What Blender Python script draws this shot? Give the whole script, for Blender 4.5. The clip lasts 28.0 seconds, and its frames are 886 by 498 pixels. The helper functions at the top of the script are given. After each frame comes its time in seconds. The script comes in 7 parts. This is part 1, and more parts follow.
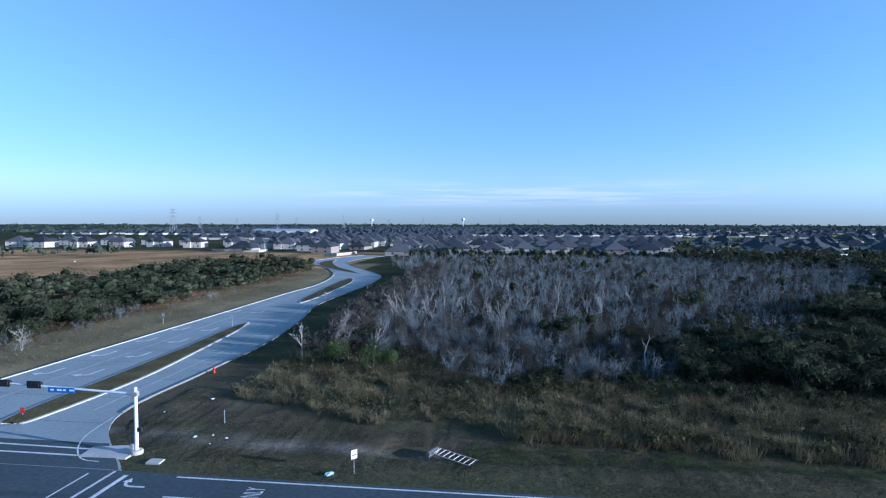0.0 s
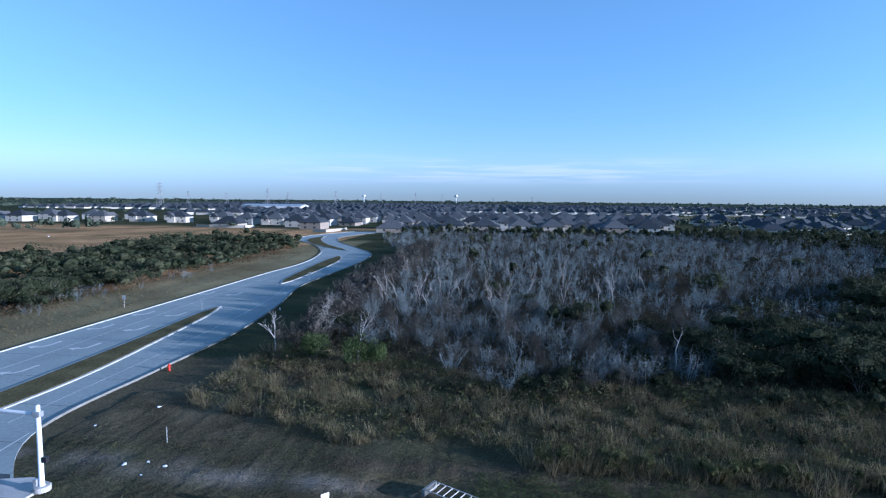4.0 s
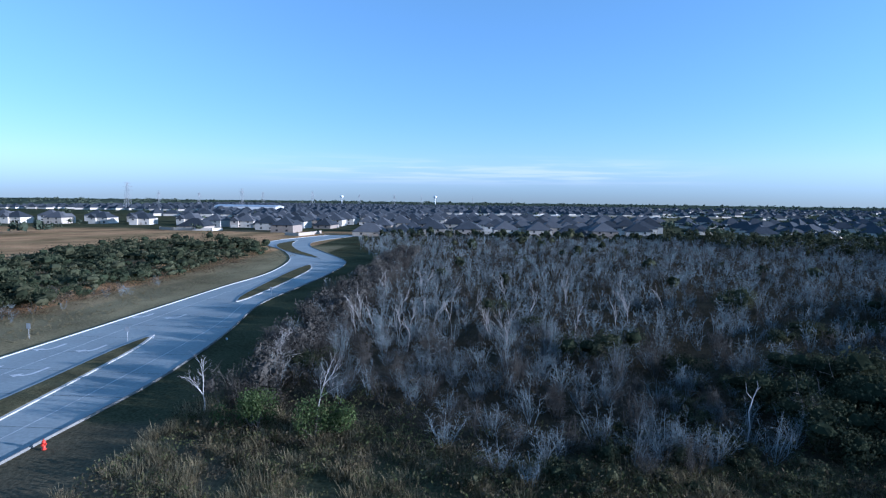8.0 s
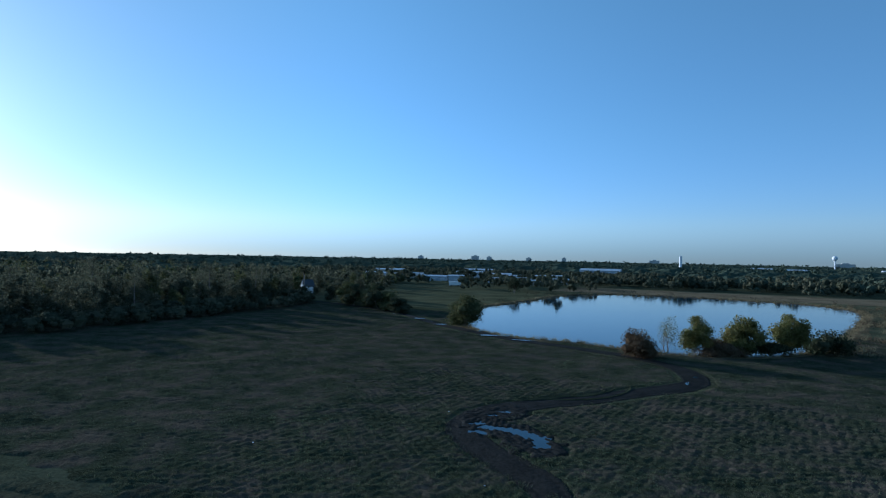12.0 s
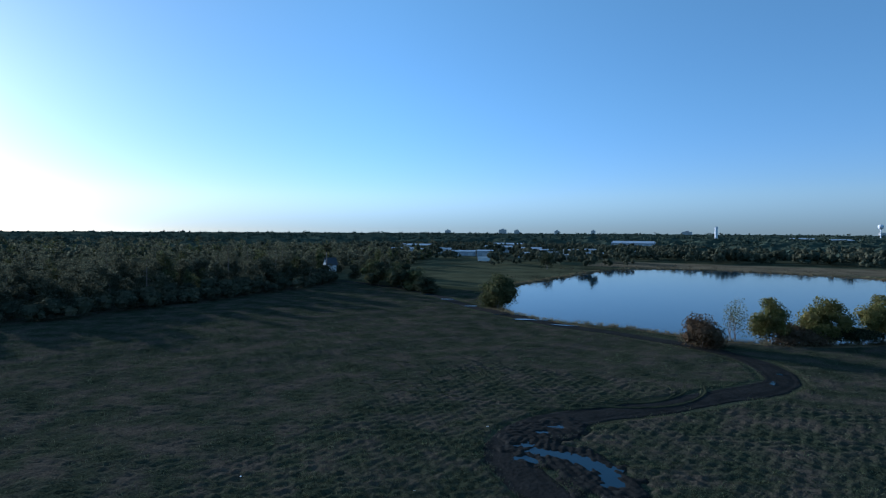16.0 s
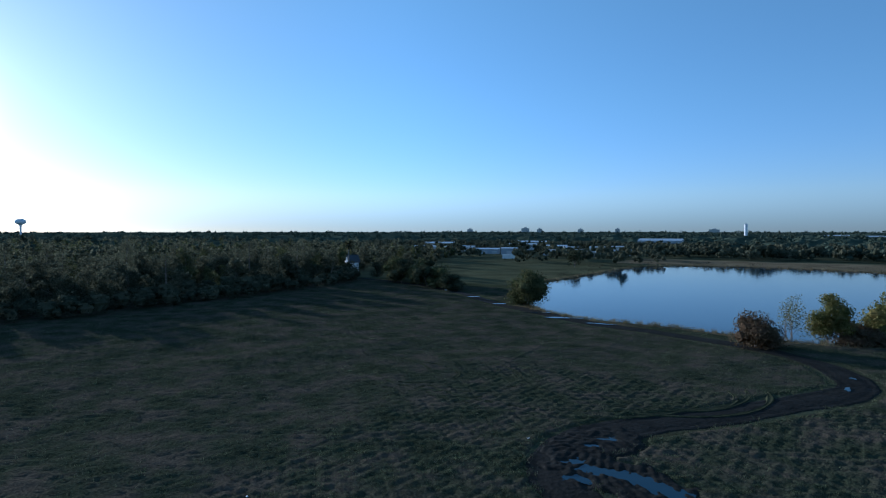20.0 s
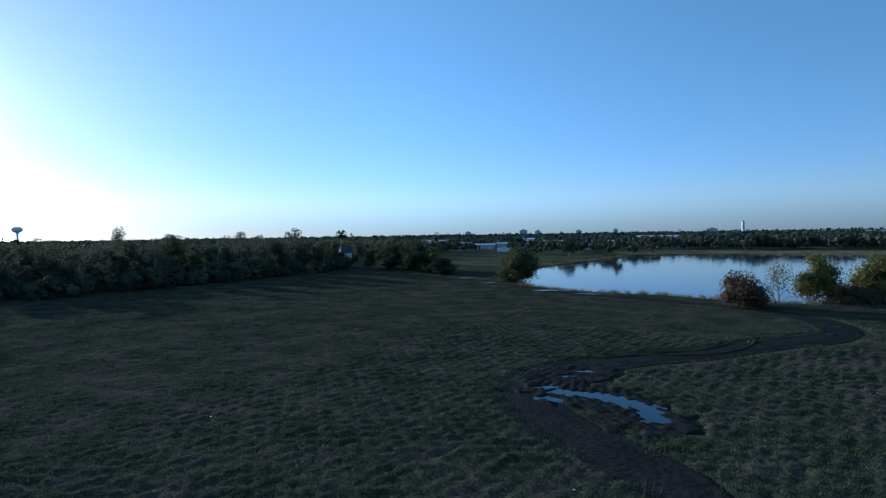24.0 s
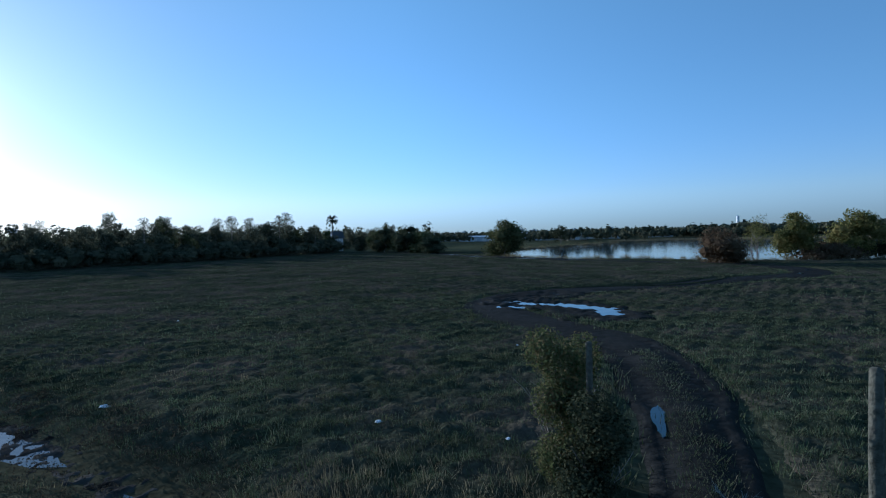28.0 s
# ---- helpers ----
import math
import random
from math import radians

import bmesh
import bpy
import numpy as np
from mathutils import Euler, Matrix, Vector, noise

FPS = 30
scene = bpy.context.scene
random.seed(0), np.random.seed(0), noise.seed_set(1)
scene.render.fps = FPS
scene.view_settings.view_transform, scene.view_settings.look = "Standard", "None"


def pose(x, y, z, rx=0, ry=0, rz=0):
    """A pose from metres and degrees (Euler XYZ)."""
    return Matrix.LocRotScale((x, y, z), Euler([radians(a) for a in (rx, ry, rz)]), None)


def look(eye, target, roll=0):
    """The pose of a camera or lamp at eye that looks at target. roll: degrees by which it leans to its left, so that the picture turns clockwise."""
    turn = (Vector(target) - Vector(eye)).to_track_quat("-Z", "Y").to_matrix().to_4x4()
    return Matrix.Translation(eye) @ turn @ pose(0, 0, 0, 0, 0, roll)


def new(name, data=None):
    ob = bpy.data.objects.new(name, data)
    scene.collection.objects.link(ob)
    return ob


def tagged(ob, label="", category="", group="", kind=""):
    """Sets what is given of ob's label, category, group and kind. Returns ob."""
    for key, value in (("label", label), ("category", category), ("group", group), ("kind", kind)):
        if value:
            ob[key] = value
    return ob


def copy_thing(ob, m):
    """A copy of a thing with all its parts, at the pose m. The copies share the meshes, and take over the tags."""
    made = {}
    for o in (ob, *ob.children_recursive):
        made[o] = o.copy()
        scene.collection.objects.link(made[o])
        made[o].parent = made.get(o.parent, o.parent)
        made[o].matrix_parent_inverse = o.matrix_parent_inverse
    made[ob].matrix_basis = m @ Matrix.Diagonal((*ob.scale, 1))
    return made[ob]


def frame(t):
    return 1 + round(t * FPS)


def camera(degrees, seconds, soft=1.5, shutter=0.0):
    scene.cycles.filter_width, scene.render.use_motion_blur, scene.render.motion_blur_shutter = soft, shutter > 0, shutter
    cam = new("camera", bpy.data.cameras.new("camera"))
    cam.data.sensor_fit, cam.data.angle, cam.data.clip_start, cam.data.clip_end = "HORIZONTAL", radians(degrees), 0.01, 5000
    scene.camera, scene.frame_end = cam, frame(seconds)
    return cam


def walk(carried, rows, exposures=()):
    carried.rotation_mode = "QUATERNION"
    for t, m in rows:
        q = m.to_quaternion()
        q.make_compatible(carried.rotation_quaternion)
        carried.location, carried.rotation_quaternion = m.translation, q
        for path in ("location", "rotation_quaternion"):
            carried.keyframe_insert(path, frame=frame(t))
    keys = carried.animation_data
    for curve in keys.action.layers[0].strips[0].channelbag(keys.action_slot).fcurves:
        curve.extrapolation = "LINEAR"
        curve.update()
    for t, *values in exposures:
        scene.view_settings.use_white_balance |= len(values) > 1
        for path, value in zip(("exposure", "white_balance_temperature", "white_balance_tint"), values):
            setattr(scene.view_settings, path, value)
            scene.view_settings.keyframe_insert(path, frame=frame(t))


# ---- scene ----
cam = camera(77.0, 28.0, soft=1.2)

# seconds, place, heading (turns to the left), pitch, lean
PATH = [
    (0, -8.61, -47.50, 23.67, 6.64, -2.72, 0.10),
    (1, -8.67, -47.83, 23.55, 5.92, -2.89, 0.10),
    (2, -9.06, -46.23, 23.45, 5.49, -3.30, 0.20),
    (2.5, -9.48, -44.25, 23.29, 5.72, -3.70, 0.10),
    (4.5, -11.37, -29.84, 22.97, 5.76, -5.25, 0.70),
    (5, -11.83, -26.09, 23.19, 5.47, -5.08, 0.70),
    (5.5, -12.31, -22.77, 23.46, 5.16, -5.13, 0.70),
    (6, -12.66, -19.96, 23.89, 4.95, -5.16, 0.80),
    (6.5, -13.03, -17.58, 24.06, 4.55, -4.96, 0.60),
    (7, -13.29, -15.72, 24.12, 4.66, -4.93, 0.80),
    (7.5, -13.69, -14.34, 24.05, 4.23, -4.93, 0.80),
    (8, -14.23, -13.20, 23.59, 3.66, -4.99, 0.70),
    (8.5, -14.99, -12.30, 22.78, -22.20, -4.20, 2.84),
    (8.8, -15.44, -11.76, 22.29, -42.94, -4.04, 2.6),
    (9, -15.75, -11.40, 21.96, -55.24, -3.15, 2.75),
    (9.5, -15.36, -10.39, 21.82, -88.74, -1.49, 3.30),
    (10, -15.27, -10.54, 20.96, -120.92, 0.63, 2.20),
    (10.4, -15.77, -12.77, 20.37, -145.12, 1.24, 1.97),
    (10.5, -15.90, -13.32, 20.22, -151.05, 1.52, 1.10),
    (11, -16.25, -13.90, 19.92, -153.63, 1.49, 1.00),
    (11.5, -16.31, -14.09, 19.74, -153.11, 1.38, 0.90),
    (12, -16.34, -14.34, 19.33, -151.94, 0.89, 1.10),
    (12.5, -15.91, -15.10, 18.90, -151.60, 0.95, 1.10),
    (14.5, -12.05, -21.12, 18.87, -151.50, -1.52, 0.50),
    (15, -11.12, -23.02, 19.45, -150.78, -1.72, 0.30),
    (15.5, -10.27, -24.31, 19.90, -149.25, -2.41, 0.10),
    (16, -9.09, -26.27, 19.83, -149.19, -1.80, 0.30),
    (16.5, -7.83, -27.96, 19.97, -149.24, -2.09, 0.10),
    (17, -6.92, -29.09, 20.31, -148.75, -2.09, 0.10),
    (17.5, -6.25, -29.85, 20.64, -148.42, -2.01, -0.00),
    (18, -5.71, -30.43, 20.80, -147.90, -2.12, -0.10),
    (18.5, -5.45, -30.98, 20.61, -147.50, -2.06, -0.10),
    (19, -5.17, -31.22, 20.18, -147.45, -1.86, -0.20),
    (19.5, -4.95, -31.51, 19.38, -147.30, -1.81, -0.30),
    (20, -4.80, -31.43, 18.54, -146.92, -1.89, 0.00),
    (20.5, -4.84, -31.26, 17.90, -146.83, -1.49, 0.20),
    (21, -4.22, -32.36, 17.90, -147.46, -2.09, -0.10),
    (21.5, -4.98, -32.08, 16.34, -147.23, -1.69, -0.80),
    (23.5, -6.12, -32.96, 13.21, -147.07, -1.46, -1.00),
    (24, -6.58, -33.00, 12.22, -147.04, -1.46, -0.90),
    (24.5, -7.18, -32.96, 11.20, -146.96, -1.40, -0.80),
    (25, -7.80, -32.83, 10.28, -146.96, -1.38, -1.00),
    (25.5, -8.35, -32.80, 9.28, -146.98, -1.35, -1.10),
    (26, -8.71, -32.86, 8.35, -147.00, -1.40, -1.30),
    (26.5, -8.98, -32.86, 7.50, -147.10, -1.35, -1.30),
    (27, -9.11, -32.95, 6.63, -147.14, -1.35, -1.20),
    (27.5, -9.15, -33.15, 5.82, -147.19, -1.35, -1.20),
    (28, -9.11, -33.39, 5.55, -147.34, -1.40, -1.40),
]


def aim(yaw, pitch):
    a, b = radians(yaw), radians(pitch)
    return Vector((-math.sin(a) * math.cos(b), math.cos(a) * math.cos(b), math.sin(b)))


EXPOSURES = [(0, 1.22, 4850, 20), (8, 1.28, 4850, 20), (8.6, 1.3, 4900, 20), (9.1, 1.2, 4900, 20), (9.5, 0.75, 4800, 18), (10, 0.25, 4800, 12), (10.5, 0.25, 4800, 8), (11, 0.75, 4850, 8), (12.5, 0.72, 4850, 10), (16, 0.72, 4880, 12), (28, 0.72, 4880, 12)]
walk(cam, [(t, look((x, y, z), Vector((x, y, z)) + aim(yaw, pitch), roll)) for t, x, y, z, yaw, pitch, roll in PATH], EXPOSURES)

# ---- light: a low sun over the highway, clear sky ----
SUN_AZ, SUN_EL = radians(100.6), radians(9.4)
TO_SUN = Vector((math.sin(SUN_AZ) * math.cos(SUN_EL), math.cos(SUN_AZ) * math.cos(SUN_EL), math.sin(SUN_EL)))
sun = new("sun", bpy.data.lights.new("sun", "SUN"))
sun.data.energy, sun.data.angle, sun.data.color = 3.4, radians(0.6), (1.0, 0.93, 0.82)
sun.matrix_world = look(TO_SUN * 100, (0, 0, 0))

world = bpy.data.worlds.new("sky")
scene.world = world
world.use_nodes = True
wn = world.node_tree
sky = wn.nodes.new("ShaderNodeTexSky")
sky.sky_type, sky.sun_disc = "NISHITA", False
sky.sun_elevation, sky.sun_rotation = SUN_EL, SUN_AZ
sky.altitude, sky.air_density, sky.dust_density, sky.ozone_density = 0, 1.0, 0.2, 3.0
# pale haze and a thin cloud bank low over the northern horizon
direction = wn.nodes.new("ShaderNodeTexCoord").outputs["Generated"]
parts = wn.nodes.new("ShaderNodeSeparateXYZ")
wn.links.new(direction, parts.inputs[0])


def ramp_node(source, a, b, c, d, kind="SMOOTHSTEP"):
    m = wn.nodes.new("ShaderNodeMapRange")
    m.interpolation_type = kind
    for key, value in zip(("From Min", "From Max", "To Min", "To Max"), (a, b, c, d)):
        m.inputs[key].default_value = value
    wn.links.new(source, m.inputs["Value"])
    return m.outputs[0]


def times(a, b):
    m = wn.nodes.new("ShaderNodeMath")
    m.operation = "MULTIPLY"
    wn.links.new(a, m.inputs[0]), wn.links.new(b, m.inputs[1])
    return m.outputs[0]


def tinted(colour, factor, tint, mode):
    m = wn.nodes.new("ShaderNodeMix")
    m.data_type, m.blend_type = "RGBA", mode
    wn.links.new(colour, m.inputs["A"]), wn.links.new(factor, m.inputs["Factor"])
    m.inputs["B"].default_value = (*tint, 1)
    return m.outputs["Result"]


low = ramp_node(parts.outputs["Z"], 0.0, 0.24, 1.0, 0.0)
hazy = tinted(sky.outputs[0], low, (0.85, 0.87, 1.1), "MULTIPLY")
hazy = tinted(hazy, ramp_node(parts.outputs["Z"], 0.0, 0.07, 1.0, 0.0), (0.55, 0.74, 1.0), "MULTIPLY")
hazy = tinted(hazy, ramp_node(parts.outputs["Z"], 0.12, 0.5, 0.0, 1.0), (1.32, 1.24, 1.02), "MULTIPLY")
hazy = tinted(hazy, ramp_node(parts.outputs["X"], -0.75, 0.3, 1.0, 0.0), (0.9, 0.87, 0.86), "MULTIPLY")
sunward = wn.nodes.new("ShaderNodeVectorMath")
sunward.operation = "DOT_PRODUCT"
sunward.inputs[1].default_value = TO_SUN
wn.links.new(direction, sunward.inputs[0])
hazy = tinted(hazy, ramp_node(sunward.outputs["Value"], 0.72, 0.95, 0.0, 1.0), (0.95, 0.9, 0.86), "MULTIPLY")
# the bright aureole round the sun
toward = wn.nodes.new("ShaderNodeMath")
toward.operation, toward.inputs[1].default_value, toward.use_clamp = "POWER", 320.0, True
wn.links.new(ramp_node(sunward.outputs["Value"], 0.0, 1.0, 0.0, 1.0, "LINEAR"), toward.inputs[0])
hazy = tinted(hazy, toward.outputs[0], (12, 11, 10), "ADD")
stretch = wn.nodes.new("ShaderNodeMapping")
stretch.inputs["Scale"].default_value = (3.0, 3.0, 60.0)
wisps = wn.nodes.new("ShaderNodeTexNoise")
wisps.inputs["Scale"].default_value, wisps.inputs["Detail"].default_value = 2.2, 6
wn.links.new(direction, stretch.inputs[0]), wn.links.new(stretch.outputs[0], wisps.inputs["Vector"])
band = times(ramp_node(parts.outputs["Z"], 0.02, 0.05, 0.0, 1.0), ramp_node(parts.outputs["Z"], 0.05, 0.085, 1.0, 0.0))
north = times(ramp_node(parts.outputs["Y"], 0.9, 0.98, 0.0, 1.0), ramp_node(wisps.outputs["Fac"], 0.42, 0.68, 0.0, 0.5))
clouds = tinted(hazy, times(band, north), (3.5, 3.62, 3.68), "MIX")
wn.links.new(clouds, wn.nodes["Background"].inputs[0])
wn.nodes["Background"].inputs[1].default_value = 0.105

# ---- materials ----
def material(name, base, rough=0.85, var=0.25, scale=1.0, fine=12.0, bump=0.3, metal=0.0, per=None, spread=0.0, tint=None, attr=None, spec=0.3, thin=0.0):
    """Base colour with a coarse and a fine variation, a fine relief; per: 'object' or 'island' adds a spread; attr: a colour attribute as base; thin: share of light that passes through a leaf."""
    m = bpy.data.materials.new(name)
    m.use_nodes = True
    t = m.node_tree
    n, l = t.nodes, t.links
    b = n["Principled BSDF"]
    b.inputs["Roughness"].default_value, b.inputs["Metallic"].default_value = rough, metal
    b.inputs["Specular IOR Level"].default_value = spec
    co = n.new("ShaderNodeTexCoord")
    where = n.new("ShaderNodeNewGeometry").outputs["Position"] if per != "object" else co.outputs["Object"]
    big, small = n.new("ShaderNodeTexNoise"), n.new("ShaderNodeTexNoise")
    big.inputs["Scale"].default_value, small.inputs["Scale"].default_value = scale, fine
    big.inputs["Detail"].default_value, small.inputs["Detail"].default_value = 5, 4
    l.new(where, big.inputs["Vector"]), l.new(where, small.inputs["Vector"])
    add = n.new("ShaderNodeMath")
    add.operation = "ADD"
    l.new(big.outputs["Fac"], add.inputs[0]), l.new(small.outputs["Fac"], add.inputs[1])
    ramp = n.new("ShaderNodeMapRange")
    ramp.inputs["From Min"].default_value, ramp.inputs["From Max"].default_value = 0.65, 1.35
    ramp.inputs["To Min"].default_value, ramp.inputs["To Max"].default_value = 1 - var, 1 + var
    l.new(add.outputs[0], ramp.inputs["Value"])
    gain = ramp.outputs[0]
    if per:
        rnd = n.new("ShaderNodeObjectInfo").outputs["Random"] if per == "object" else n.new("ShaderNodeNewGeometry").outputs["Random Per Island"]
        rr = n.new("ShaderNodeMapRange")
        rr.inputs["To Min"].default_value, rr.inputs["To Max"].default_value = 1 - spread, 1 + spread
        l.new(rnd, rr.inputs["Value"])
        mul = n.new("ShaderNodeMath")
        mul.operation = "MULTIPLY"
        l.new(gain, mul.inputs[0]), l.new(rr.outputs[0], mul.inputs[1])
        gain = mul.outputs[0]
    if attr:
        a = n.new("ShaderNodeAttribute")
        a.attribute_name = attr
        colour = a.outputs["Color"]
    else:
        c = n.new("ShaderNodeRGB")
        c.outputs[0].default_value = (*base, 1)
        colour = c.outputs[0]
    if tint:
        mix = n.new("ShaderNodeMix")
        mix.data_type = "RGBA"
        l.new(colour, mix.inputs["A"])
        mix.inputs["B"].default_value = (*tint, 1)
        f = n.new("ShaderNodeMapRange")
        f.inputs["From Min"].default_value, f.inputs["From Max"].default_value = 0.42, 0.62
        l.new(rnd if per else big.outputs["Fac"], f.inputs["Value"])
        if per:
            f.inputs["From Min"].default_value, f.inputs["From Max"].default_value = 0.35, 0.95
        l.new(f.outputs[0], mix.inputs["Factor"])
        colour = mix.outputs["Result"]
    sc = n.new("ShaderNodeVectorMath")
    sc.operation = "SCALE"
    l.new(colour, sc.inputs[0]), l.new(gain, sc.inputs["Scale"])
    l.new(sc.outputs[0], b.inputs["Base Color"])
    if bump:
        bp = n.new("ShaderNodeBump")
        bp.inputs["Strength"].default_value, bp.inputs["Distance"].default_value = bump, 0.5 / fine
        l.new(small.outputs["Fac"], bp.inputs["Height"]), l.new(bp.outputs[0], b.inputs["Normal"])
    if thin:
        leaf, both = n.new("ShaderNodeBsdfTranslucent"), n.new("ShaderNodeMixShader")
        both.inputs[0].default_value = thin
        l.new(sc.outputs[0], leaf.inputs["Color"])
        l.new(b.outputs[0], both.inputs[1]), l.new(leaf.outputs[0], both.inputs[2])
        l.new(both.outputs[0], n["Material Output"].inputs["Surface"])
    return m


